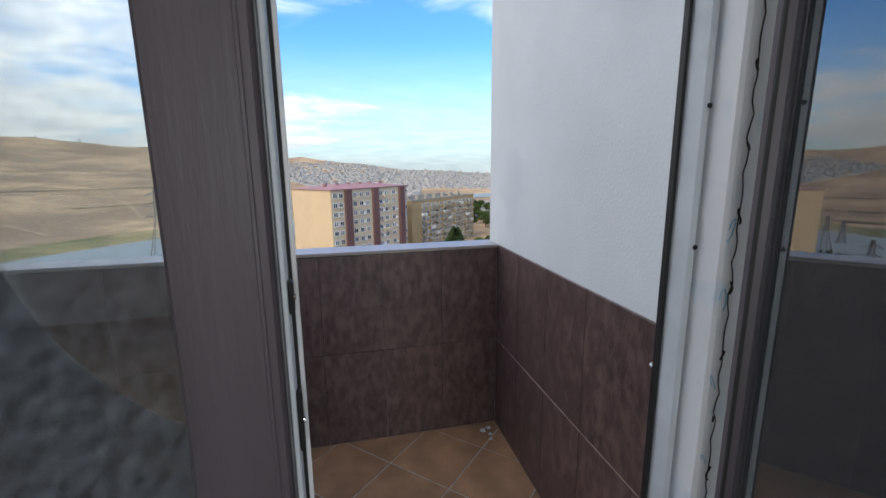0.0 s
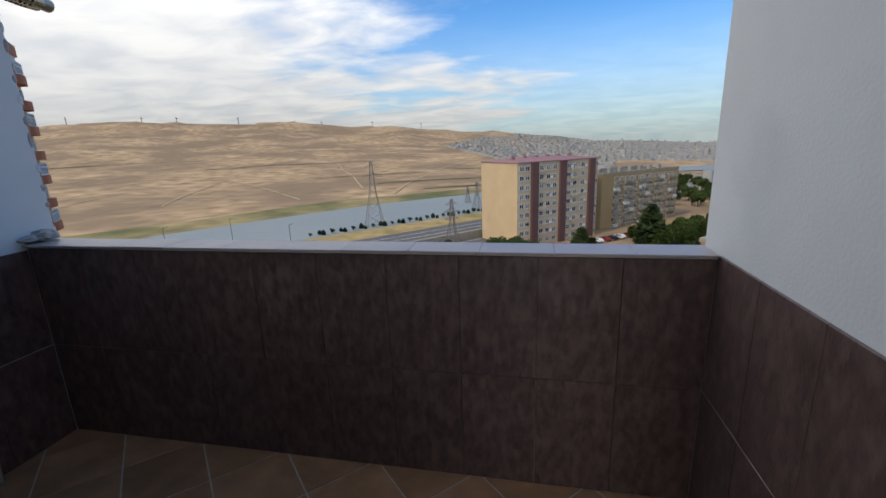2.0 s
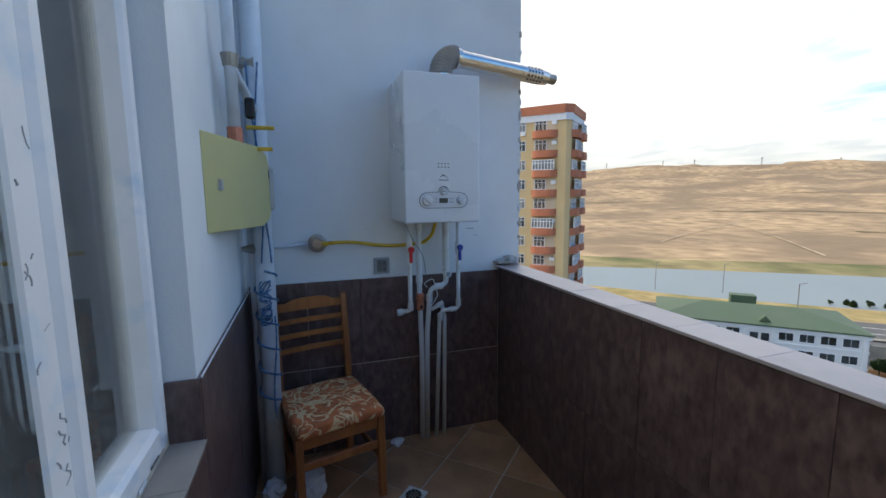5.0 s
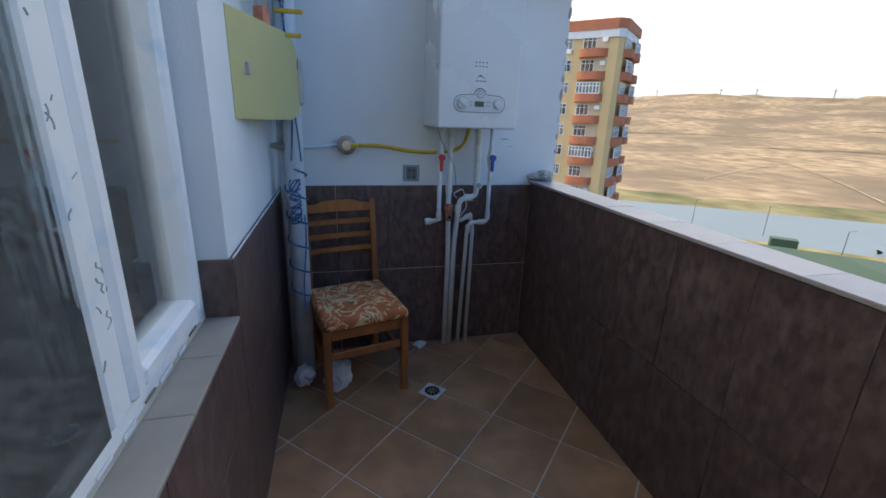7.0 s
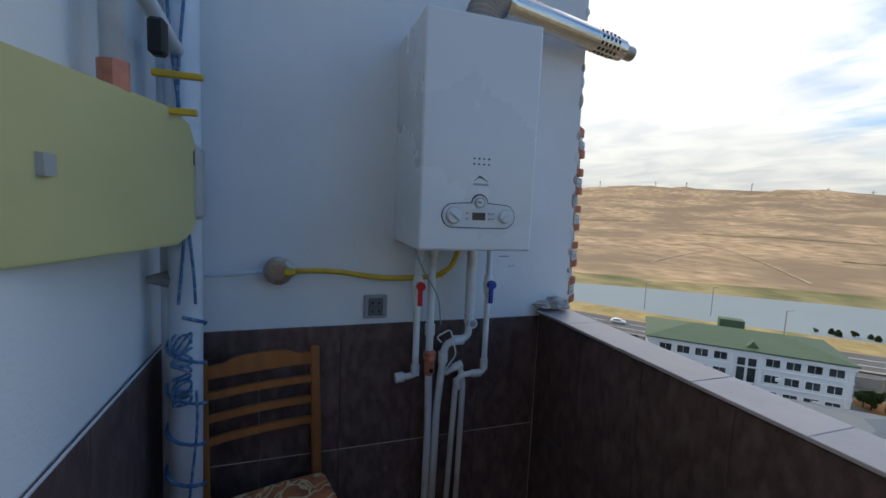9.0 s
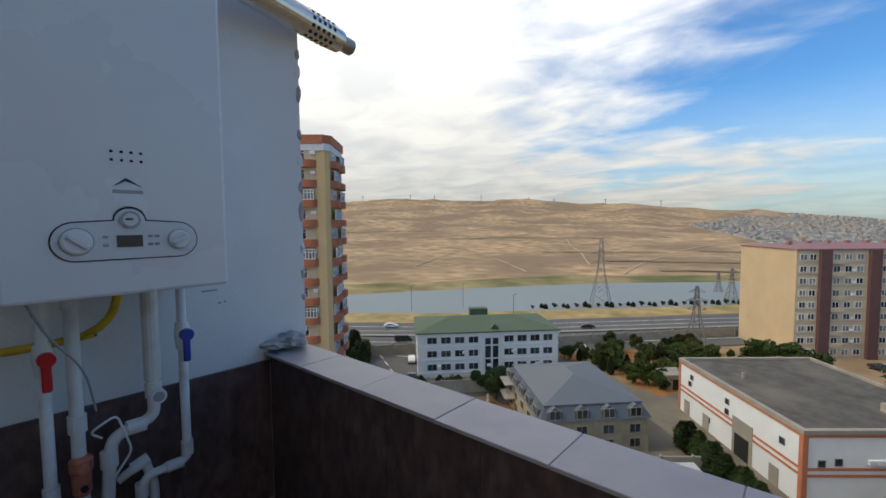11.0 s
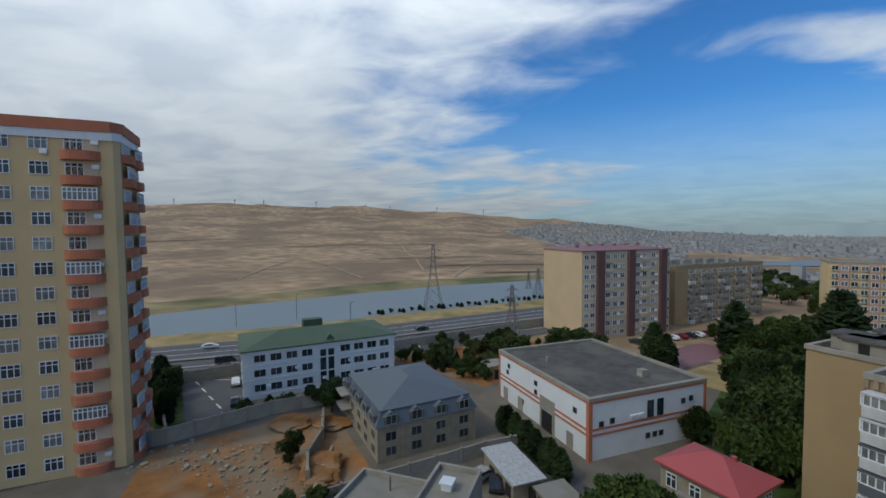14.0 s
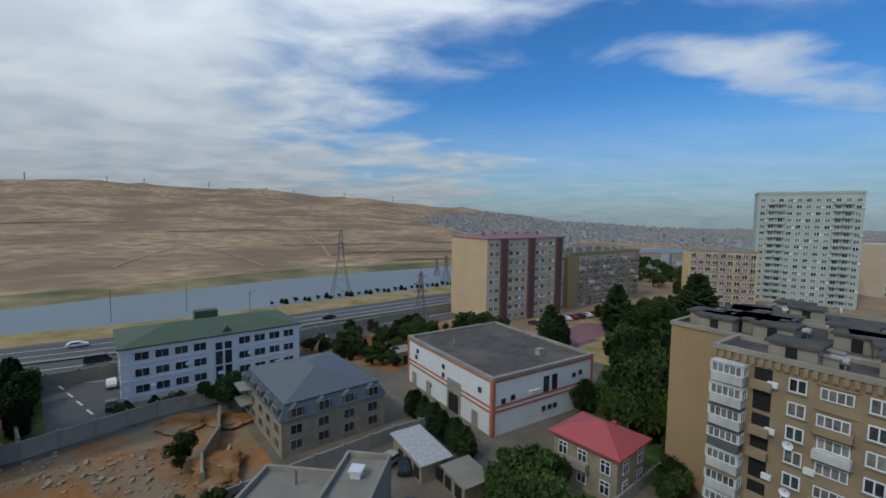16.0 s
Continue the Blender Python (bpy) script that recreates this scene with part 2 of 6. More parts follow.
def cushion_mat():
    m = mat("floral_cushion_cloth", (0.58, 0.17, 0.055), 0.9, 0.35, 14, 0.4, fine=160)
    n, l = m.node_tree.nodes, m.node_tree.links
    b = n["Principled BSDF"]
    old = b.inputs["Base Color"].links[0].from_socket
    tc, wv, rp, mx = n.new("ShaderNodeTexCoord"), n.new("ShaderNodeTexNoise"), n.new("ShaderNodeValToRGB"), n.new("ShaderNodeMix")
    wv.inputs["Scale"].default_value, wv.inputs["Detail"].default_value, wv.inputs["Distortion"].default_value = 7.0, 1.0, 2.6
    l.new(tc.outputs["Object"], wv.inputs["Vector"])
    e = rp.color_ramp.elements
    e[0].position, e[0].color = 0.47, (0, 0, 0, 1)
    e[1].position, e[1].color = 0.50, (1, 1, 1, 1)
    k = e.new(0.56)
    k.color = (1, 1, 1, 1)
    k = e.new(0.585)
    k.color = (0, 0, 0, 1)
    l.new(wv.outputs["Fac"], rp.inputs[0])
    mx.data_type = "RGBA"
    l.new(rp.outputs[0], mx.inputs["Factor"]), l.new(old, mx.inputs["A"])
    mx.inputs["B"].default_value = (0.80, 0.58, 0.30, 1)
    l.new(mx.outputs["Result"], b.inputs["Base Color"])
    return m


M["cushion"] = cushion_mat()


# ---------------------------------------------------------------- building helpers
def mesh_of(name, bm, *mats, smooth=False):
    me = bpy.data.meshes.new(name)
    bmesh.ops.recalc_face_normals(bm, faces=bm.faces)
    bm.to_mesh(me)
    bm.free()
    for m in mats:
        me.materials.append(m)
    if smooth:
        for p in me.polygons:
            p.use_smooth = True
    return me


def part(name, bm, material, parent, label="", m=None, smooth=False):
    ob = new(name, mesh_of(name, bm, material, smooth=smooth) if isinstance(bm, bmesh.types.BMesh) else bm)
    ob.parent = parent
    if m is not None:
        ob.matrix_basis = m
    return tagged(ob, label)


def thing(name, label, category, m=None, group="", kind=""):
    ob = new(name)
    ob.empty_display_size = 0.1
    if m is not None:
        ob.matrix_basis = m
    return tagged(ob, label, category, group, kind)


def box(x0, x1, y0, y1, z0, z1, bevel=0.0, bm=None, m=None, seg=1):
    own = bmesh.new()
    bmesh.ops.create_cube(own, size=1.0)
    for v in own.verts:
        v.co = Vector((x0 + (v.co.x + 0.5) * (x1 - x0), y0 + (v.co.y + 0.5) * (y1 - y0), z0 + (v.co.z + 0.5) * (z1 - z0)))
    if bevel:
        bmesh.ops.bevel(own, geom=list(own.edges), offset=bevel, segments=seg, affect="EDGES", profile=0.5)
    if m is not None:
        own.transform(m)
    if bm is None:
        return own
    tmp = bpy.data.meshes.new("tmp")
    own.to_mesh(tmp)
    own.free()
    bm.from_mesh(tmp)
    bpy.data.meshes.remove(tmp)
    return bm


def structure(name, bm, material, label, category, smooth=False):
    return tagged(new(name, mesh_of(name, bm, material, smooth=smooth)), label, category, "", "structure")


def tube(points, radius, sides=12, bm=None, radii=None, closed_ends=True):
    """A round pipe along points, bent evenly at each."""
    bm = bm or bmesh.new()
    pts = [Vector(p) for p in points]
    rings = []
    side = None
    for i, p in enumerate(pts):
        d = (pts[min(i + 1, len(pts) - 1)] - pts[max(i - 1, 0)]).normalized()
        if side is None:
            side = d.orthogonal().normalized()
        side = (side - d * side.dot(d)).normalized()
        other = d.cross(side)
        r = radii[i] if radii else radius
        rings.append([bm.verts.new(p + (side * math.cos(a) + other * math.sin(a)) * r) for a in (2 * math.pi * k / sides for k in range(sides))])
    for a, b in zip(rings, rings[1:]):
        for k in range(sides):
            bm.faces.new((a[k], a[(k + 1) % sides], b[(k + 1) % sides], b[k]))
    if closed_ends:
        bm.faces.new(rings[0]), bm.faces.new(rings[-1])
    return bm


def bend(points, r=0.03, n=5):
    """Points of a line with its corners rounded off."""
    pts = [Vector(p) for p in points]
    out = [pts[0]]
    for a, b, c in zip(pts, pts[1:], pts[2:]):
        u, w = (a - b).normalized(), (c - b).normalized()
        s, e = b + u * r, b + w * r
        for k in range(n + 1):
            f = k / n
            out.append(s * (1 - f) ** 2 + b * 2 * f * (1 - f) + e * f * f)
    return out + [pts[-1]]


def disc(center, axis, radius, depth, sides=24, bm=None):
    a = Vector(axis).normalized() * depth
    c = Vector(center)
    return tube([c, c + a], radius, sides, bm)


def prism(outline, depth, bm=None):
    """A plate: the outline in x and y, given depth along z."""
    bm = bm or bmesh.new()
    low = [bm.verts.new((x, y, 0)) for x, y in outline]
    top = [bm.verts.new((x, y, depth)) for x, y in outline]
    bm.faces.new(low[::-1]), bm.faces.new(top)
    for i in range(len(low)):
        j = (i + 1) % len(low)
        bm.faces.new((low[i], low[j], top[j], top[i]))
    return bm

# ---------------------------------------------------------------- balcony: the large structure
LX, RX, IY, OY = -2.40, 0.80, -0.30, 1.22      # tile faces of the two end walls, the house wall and the parapet
OUT, TOP, CEIL = 1.358, 1.08, 2.80
SLAB_LOW = -0.18

structure("floor", box(LX - 0.2, RX + 0.2, IY - 0.30, OUT, SLAB_LOW, -0.0025), M["grout"], "balcony floor slab under diagonal tan tiles", "floor")
structure("wall_west", box(LX - 0.20, LX - 0.012, IY - 0.30, OUT + 0.02, -0.01, CEIL), M["plaster"], "white painted end wall behind the gas boiler", "wall")
structure("wall_east", box(RX + 0.012, RX + 0.20, IY - 0.30, OUT + 0.02, -0.01, CEIL), M["plaster"], "white painted end wall of the balcony", "wall")
structure("parapet", box(LX - 0.012, RX + 0.012, OY + 0.012, OUT - 0.02, -0.01, TOP - 0.01), M["cement"], "balcony parapet clad in brown tiles", "parapet")

# house wall with the window and the door opening
WX0, WX1, SILL, HEAD = -1.20, -0.244, 0.845, 2.25
DX1 = 0.735
WY = IY - 0.012
bm = box(LX - 0.012, WX0, IY - 0.30, WY, -0.01, CEIL)
box(WX0, WX1, IY - 0.30, WY, -0.01, SILL - 0.02, bm=bm)
box(WX0, DX1, IY - 0.30, WY, HEAD, CEIL, bm=bm)
box(DX1, RX + 0.012, IY - 0.069, WY, -0.01, CEIL, bm=bm)
wall_south = structure("wall_south", bm, M["plaster"], "white painted house wall with a window and a door opening", "wall")

# room behind the door
bm = box(-3.2, 2.4, -4.6, IY - 0.30, -0.16, -0.012)
structure("floor_room", bm, M["parquet"], "dim brown laminate floor of the room", "floor")
structure("ceiling_room", box(-3.2, 2.4, -4.6, IY - 0.30, 2.70, 2.80), M["plaster"], "white ceiling of the room", "ceiling")
# back wall out of view; its opening is added for the fill lamp
bm = box(-3.3, -0.9, -4.7, -4.6, -0.15, 2.8)
box(1.3, 2.5, -4.7, -4.6, -0.15, 2.8, bm=bm), box(-0.9, 1.3, -4.7, -4.6, -0.15, 0.8, bm=bm), box(-0.9, 1.3, -4.7, -4.6, 2.3, 2.8, bm=bm)
structure("wall_room_back", bm, M["plaster"], "plain white back wall of the room with an added, unseen opening", "wall")
structure("wall_room_west", box(-3.3, -3.2, -4.6, IY - 0.30, -0.15, 2.8), M["plaster"], "plain white side wall of the room", "wall")
structure("wall_room_east", box(2.4, 2.5, -4.6, IY - 0.30, -0.15, 2.8), M["plaster"], "plain white side wall of the room", "wall")
structure("wall_room_front_west", box(-3.2, LX - 0.2, IY - 0.30, IY - 0.10, -0.15, 2.8), M["plaster"], "plain white wall beside the window", "wall")
structure("wall_room_front_east", box(RX + 0.2, 2.4, IY - 0.30, IY - 0.10, -0.15, 2.8), M["plaster"], "plain white wall beside the door", "wall")

# ---------------------------------------------------------------- window beside the door
FY0, FY1 = IY - 0.165, IY - 0.095              # depth of the frames


def bars(x0, x1, z0, z1, w, y0, y1, bev=0.008):
    """Four frame bars, butted: two stiles and two rails."""
    return [box(x0, x0 + w, y0, y1, z0, z1, bev), box(x1 - w, x1, y0, y1, z0, z1, bev),
            box(x0 + w, x1 - w, y0 + 0.002, y1 - 0.002, z0, z0 + w, bev), box(x0 + w, x1 - w, y0 + 0.002, y1 - 0.002, z1 - w, z1, bev)]


window = thing("window_1", "white plastic window with peeling film and dusty panes", "window", kind="structure")
for i, b in enumerate(bars(WX0 + 0.002, WX1 + 0.06, SILL + 0.004, HEAD - 0.002, 0.052, FY0, FY1)):
    if i != 1:                                 # the post closes this end
        part("window_frame", b, M["pvc"], window, "scuffed white plastic frame")
part("mullion", box(-0.685, -0.600, FY0 - 0.006, FY1 + 0.012, SILL + 0.057, HEAD - 0.068, 0.012), M["pvc"], window, "scratched white mullion")
for b in bars(WX0 + 0.056, -0.687, SILL + 0.058, HEAD - 0.069, 0.052, FY0 + 0.004, FY1 + 0.018, 0.012):
    part("sash_frame", b, M["pvc"], window, "white plastic sash")
part("glazing_bead", box(-0.600, -0.585, FY0 + 0.01, FY1 + 0.002, SILL + 0.07, HEAD - 0.07, 0.003), M["rubber"], window, "black rubber bead")
for x0, x1, z0, near in ((WX0 + 0.104, -0.735, SILL + 0.106, 0.0), (-0.590, WX1 + 0.0005, SILL + 0.066, 0.048)):
    pane = part("pane", box(x0, x1, FY1 - 0.040 + near, FY1 - 0.034 + near, z0, HEAD - 0.07), M["glass"], window, "dusty glass pane")
    pane.visible_shadow = False
# scratches in the film on the outside of the frame
random.seed(4)
for k in range(13):
    z = 0.95 + 0.85 * random.random()
    x = -0.675 + 0.06 * random.random()
    pts = [(x + 0.010 * random.uniform(-1, 1), FY1 + 0.0125, z + 0.008 * q) for q in range(2 + k % 4)]
    part("scratch", tube(pts, 0.0010 + 0.0007 * random.random(), 5), M["socket"], window, "dark scratch in the film")
for k in range(9):
    z = 0.95 + 0.13 * k + 0.05 * random.random()
    pts = [(WX0 + 0.014 + 0.002 * math.sin(q * 2.0 + k), FY1 + 0.0005, z + 0.012 * q) for q in range(3 + k % 4)]
    part("scratch", tube(pts, 0.0012, 5), M["socket"], window, "dark split in the film")
for k in range(9):
    x = -1.1 + 0.1 * k
    part("film_scrap", box(x, x + 0.05 + 0.03 * random.random(), FY1 + 0.0005, FY1 + 0.004, SILL + 0.008 + 0.01 * random.random(), SILL + 0.02 + 0.01 * random.random(), 0.001), M["pvc_dark"] if k % 3 == 0 else M["pipe_grey"], window, "torn strip of film")

# post between window and door, brown on the room's side
post = thing("door_post", "post between window and door, brown laminate towards the room", "door frame", kind="structure")
PX0, PX1, PY0 = WX1 + 0.001, -0.112, -0.405   # the post's two sides and its inner face
part("inner_face", box(PX0, PX1, PY0, PY0 + 0.030, 0.0, HEAD, 0.006), M["laminate"], post, "brown laminate inner face")
part("inner_lip", box(PX1 - 0.022, PX1 - 0.016, PY0 - 0.003, PY0, 0.0, HEAD, 0.001), M["laminate"], post, "raised edge of the laminate")
part("outer_face", box(PX0, PX1, PY0 + 0.031, PY0 + 0.061, 0.0, HEAD, 0.006), M["pvc"], post, "white outer face")
part("rebate", box(PX1 + 0.001, PX1 + 0.012, PY0 + 0.008, PY0 + 0.040, 0.0, HEAD, 0.002), M["pipe_grey"], post, "grey metal rebate")
part("seal", box(PX1 + 0.001, PX1 + 0.016, PY0 + 0.041, PY0 + 0.052, 0.0, HEAD, 0.002), M["rubber"], post, "black rubber seal")
part("seal", box(PX1 + 0.001, PX1 + 0.006, PY0 + 0.001, PY0 + 0.007, 0.0, HEAD, 0.002), M["pvc_dark"], post, "dark seal")
part("outer_edge", box(PX1 + 0.001, PX1 + 0.022, PY0 + 0.053, PY0 + 0.060, 0.0, HEAD, 0.002), M["pvc"], post, "thin white outer edge")
for z, h in ((1.315, 0.050), (1.10, 0.10), (0.45, 0.06)):
    k = part("keeper", box(PX1 + 0.012, PX1 + 0.019, PY0 + 0.014, PY0 + 0.032, z, z + h, 0.003), M["rubber"], post, "black metal keeper")
    part("screw", disc((PX1 + 0.019, PY0 + 0.024, z + h * 0.5), (1, 0, 0), 0.004, 0.002, 8), M["steel"], k)

# other jamb, head and threshold
JY = IY - 0.070
jamb = thing("door_frame", "white plastic door frame with scraps of blue film", "door frame", kind="structure")
part("jamb", box(0.641, DX1 - 0.002, JY, IY + 0.05, 0.0, HEAD, 0.006), M["pvc"], jamb, "white jamb with blue film marks")
part("rebate", box(0.625, 0.640, JY + 0.055, IY + 0.06, 0.0, HEAD, 0.006), M["pipe_grey"], jamb, "grey rounded rebate")
part("seal", box(0.617, 0.624, IY + 0.035, IY + 0.05, 0.0, HEAD, 0.001), M["rubber"], jamb, "black rubber seal")
part("head", box(-0.090, 0.617, JY, IY + 0.05, HEAD - 0.07, HEAD, 0.006), M["pvc"], jamb, "white head")
part("threshold", box(-0.090, 0.617, JY, IY + 0.03, -0.008, 0.035, 0.008), M["pvc_dark"], jamb, "worn grey threshold")
pts = [(0.668 + 0.003 * math.sin(k * 1.7) + 0.002 * math.sin(k * 4.1), JY - 0.0005, 0.4 + 0.02 * k) for k in range(85)]
part("crack", tube(pts, 0.0013, 5), M["rubber"], jamb, "long dark split in the film")
for k in range(12):
    z = 0.5 + 0.13 * k
    part("crack", tube([(0.668 + 0.004 * math.sin(q + k), JY - 0.001, z + 0.006 * q) for q in range(3 + k % 4)], 0.0022, 5), M["rubber"], jamb, "dark chip in the film")
for z in (0.80, 1.36, 1.62):
    part("screw_hole", disc((0.6325, JY + 0.054, z), (0, -1, 0), 0.005, 0.002, 8), M["dark"], jamb)
for k, z in enumerate((0.78, 0.93, 1.10, 1.27, 1.40)):
    part("film_mark", tube([(0.654 + 0.008 * math.cos(a * 0.9 + k), JY - 0.0008, z + 0.022 * math.sin(a * 0.9)) for a in range(3 + k)], 0.0013, 5), M["film"], jamb, "pale blue scribble on the film")

# the leaf, swung into the room
leaf = thing("door_1", "glazed door leaf swung open into the room", "door", pose(0.680, JY - 0.032, 0.02, 0, 0, -114), kind="structure")
LW, LH = 0.60, HEAD - 0.06
for i, b in enumerate(bars(0.006, LW, 0.0, LH, 0.027, -0.022, 0.022, 0.005)):
    part("leaf_stile" if i < 2 else "leaf_rail", b, M["laminate"], leaf, "brown laminate frame of the leaf")
part("edge_strip", box(0.001, 0.006, -0.018, 0.020, 0.0, LH, 0.001), M["pvc"], leaf, "white edge of the leaf")
for s in (-0.024, 0.019):
    part("gasket", box(0.033, 0.039, s, s + 0.005, 0.08, LH - 0.08), M["rubber"], leaf, "black gasket")
pane = part("pane", box(0.033, LW - 0.027, -0.004, 0.004, 0.027, LH - 0.027), M["coated_glass"], leaf, "clear glass pane")
pane.visible_shadow = False
part("handle", tube(bend([(LW - 0.025, 0.021, 1.02), (LW - 0.025, 0.062, 1.02), (LW - 0.14, 0.067, 1.02)], 0.02), 0.009, 10), M["steel_dull"], leaf, "metal handle", smooth=True)

# ---------------------------------------------------------------- gas boiler
BX, BY0, BY1, BZ0, BZ1 = -2.035, 0.515, 0.935, 1.405, 2.180
boiler = thing("gas_boiler", "white wall-hung gas boiler with a rounded control strip", "boiler", pose(LX - 0.012, 0, 0))
ox = -(LX - 0.012)
part("casing", box(0.0, BX + ox, BY0, BY1, BZ0, BZ1, 0.008, seg=2), M["boiler"], boiler, "white enamelled casing")
FX = BX + ox


def pill(cy, cz, half, r, bump_r, n=12):
    """Outline of the control strip: a pill with a round bump on top."""
    pts = []
    for k in range(n + 1):
        a = math.pi / 2 + math.pi * k / n
        pts.append((-half + r * math.cos(a), r * math.sin(a)))
    for k in range(n + 1):
        a = -math.pi / 2 + math.pi * k / n
        pts.append((half + r * math.cos(a), r * math.sin(a)))
    for k in range(n + 1):
        a = math.pi * k / n
        pts.append((bump_r * math.cos(a), r + 0.004 + bump_r * math.sin(a) * 0.95))
    return [(cy + x, cz + y) for x, y in pts]


CY, CZ = 0.727, 1.525
face = Matrix(((0, 0, 1, FX), (1, 0, 0, 0), (0, 1, 0, 0), (0, 0, 0, 1)))


def plate(outline, depth, lift=0.0):
    bm = prism(outline, depth)
    bm.transform(Matrix.Translation((lift, 0, 0)) @ face)
    return bm


part("control_rim", plate(pill(CY, CZ, 0.094, 0.042, 0.031), 0.0015), M["black"], boiler, "dark outline of the controls")
strip = part("control_panel", plate(pill(CY, CZ, 0.094, 0.0392, 0.0282), 0.003), M["panel"], boiler, "pale grey control strip")
part("display", box(FX + 0.003, FX + 0.0045, CY - 0.026, CY + 0.022, CZ - 0.014, CZ + 0.012), M["display"], strip, "dark display")
for y, r in ((CY - 0.093, 0.027), (CY + 0.095, 0.022)):
    part("knob_ring", disc((FX + 0.003, y, CZ), (1, 0, 0), r + 0.0022, 0.0006, 28), M["socket"], strip, "dark ring round the knob")
    knob = part("knob", tube([(FX + 0.003, y, CZ), (FX + 0.011, y, CZ), (FX + 0.014, y, CZ)], r, 28, radii=[r, r * 0.96, r * 0.82]), M["boiler"], boiler, "white turning knob")
    part("pointer", box(FX + 0.014, FX + 0.022, -r * 0.8, r * 0.8, -0.0045, 0.0045, 0.0015, m=Matrix.Translation((0, y, CZ)) @ Matrix.Rotation(radians(35 if y > CY else -38), 4, "X")), M["panel"], knob, "raised grip")
part("gauge", disc((FX + 0.003, CY, CZ + 0.046), (1, 0, 0), 0.019, 0.006, 20), M["socket"], strip, "round pressure gauge")
part("gauge_face", disc((FX + 0.009, CY, CZ + 0.046), (1, 0, 0), 0.014, 0.001, 20), M["panel"], strip)
part("needle", box(FX + 0.010, FX + 0.0115, CY - 0.010, CY + 0.004, CZ + 0.045, CZ + 0.049), M["black"], strip)
for y in (CY - 0.045, CY + 0.037, CY + 0.05):
    for z in (CZ - 0.012, CZ + 0.006):
        part("button", box(FX + 0.003, FX + 0.005, y - 0.005, y + 0.005, z, z + 0.006, 0.001), M["socket"], strip, "small grey button")
for j in range(2):
    for i in range(4):
        part("vent_hole", disc((FX, CY - 0.027 + 0.018 * i, 1.70 + 0.018 * j), (1, 0, 0), 0.0035, 0.001, 8), M["dark"], boiler)
part("emblem", plate([(CY - 0.028, 1.642), (CY - 0.004, 1.662), (CY + 0.004, 1.658), (CY + 0.028, 1.642), (CY + 0.004, 1.652), (CY - 0.004, 1.655)], 0.001), M["black"], boiler, "small dark roof-shaped emblem")
part("emblem_bar", box(FX, FX + 0.001, CY - 0.028, CY + 0.028, 1.628, 1.636), M["socket"], boiler)

# flue
flue = thing("boiler_flue", "steel boiler flue with a corrugated elbow, pointing out over the parapet", "flue", pose(-2.2, 0.77, BZ1))
part("collar", disc((0, 0, 0), (0, 0, 1), 0.052, 0.035, 24), M["steel"], flue, "bright steel collar", smooth=False)
pts, rad = [], []
for k in range(41):
    a = (k / 40) * math.pi * 0.5
    pts.append((-0.02 * k / 40, 0.09 - 0.09 * math.cos(a), 0.035 + 0.105 * math.sin(a)))
    rad.append(0.057 + (0.007 if k % 4 < 2 else -0.003))
part("elbow", tube(pts, 0.06, 20, radii=rad), M["steel_dull"], flue, "dull corrugated elbow", smooth=True)
d = Vector((-0.150, 0.72, -0.03))
s = Vector((-0.02, 0.085, 0.14))
part("clamp", tube([s, s + d * 0.04], 0.058, 24), M["steel"], flue)
part("flue_pipe", tube([s, s + d * 0.86, s + d * 0.93, s + d * 0.935], 0.05, 28, radii=[0.05, 0.05, 0.047, 0.034]), M["steel"], flue, "bright steel pipe", smooth=False)
part("tip", tube([s + d * 0.93, s + d * 1.03, s + d * 1.035, s + d * 1.0], 0.03, 20, radii=[0.032, 0.033, 0.026, 0.024]), M["steel_dull"], flue, "narrow end piece")
dn, sn = d.normalized(), d.normalized().orthogonal().normalized()
on = dn.cross(sn)
bm = bmesh.new()
for row in range(5):
    for k in range(12):
        a = 2 * math.pi * k / 12 + 0.2
        n0 = sn * math.cos(a) + on * math.sin(a)
        disc(s + d * (0.70 + 0.035 * row) + n0 * 0.0492, n0, 0.0075, 0.0016, 8, bm)
part("air_holes", bm, M["dark"], flue, "rows of black discs painted as shaded air holes")

# ---------------------------------------------------------------- water pipes under the boiler
PXW = LX + 0.062


def pipe(name, label, pts, r, fit=(), r_bend=0.028):
    ob = thing(name, label, "pipe")
    part("run", tube(bend(pts, r_bend), r, 12), M["pipe"], ob, smooth=True)
    for p, ax in fit:
        c = Vector(p)
        a = Vector(ax).normalized() * 0.022
        part("coupling", tube([c - a, c + a], r * 1.32, 14), M["pipe"], ob)
    return ob


Y1, Y2, Y3, Y4 = 0.598, 0.655, 0.825, 0.905
p1 = pipe("water_pipe", "white plastic water pipe with a red valve", [(PXW + 0.03, Y1, BZ0), (PXW + 0.03, Y1, 0.860), (PXW + 0.02, Y1 - 0.055, 0.855)], 0.0135,
          [((PXW + 0.03, Y1, 1.22), (0, 0, 1)), ((PXW + 0.03, Y1, 0.885), (0, 0, 1)), ((PXW + 0.03, Y1, 1.36), (0, 0, 1))])
part("end_cap", tube([(PXW + 0.02, Y1 - 0.045, 0.855), (PXW + 0.02, Y1 - 0.08, 0.852)], 0.021, 14), M["pipe"], p1, "white end cap")
p2 = pipe("heating_pipe", "white plastic heating pipe with an orange fitting", [(PXW + 0.03, Y2, BZ0), (PXW + 0.03, Y2, 0.92), (PXW, 0.672, 0.6), (PXW - 0.01, 0.668, -0.008)], 0.0155,
          [((PXW + 0.03, Y2, 1.05), (0, 0, 1)), ((PXW + 0.03, Y2, 1.37), (0, 0, 1))], 0.05)
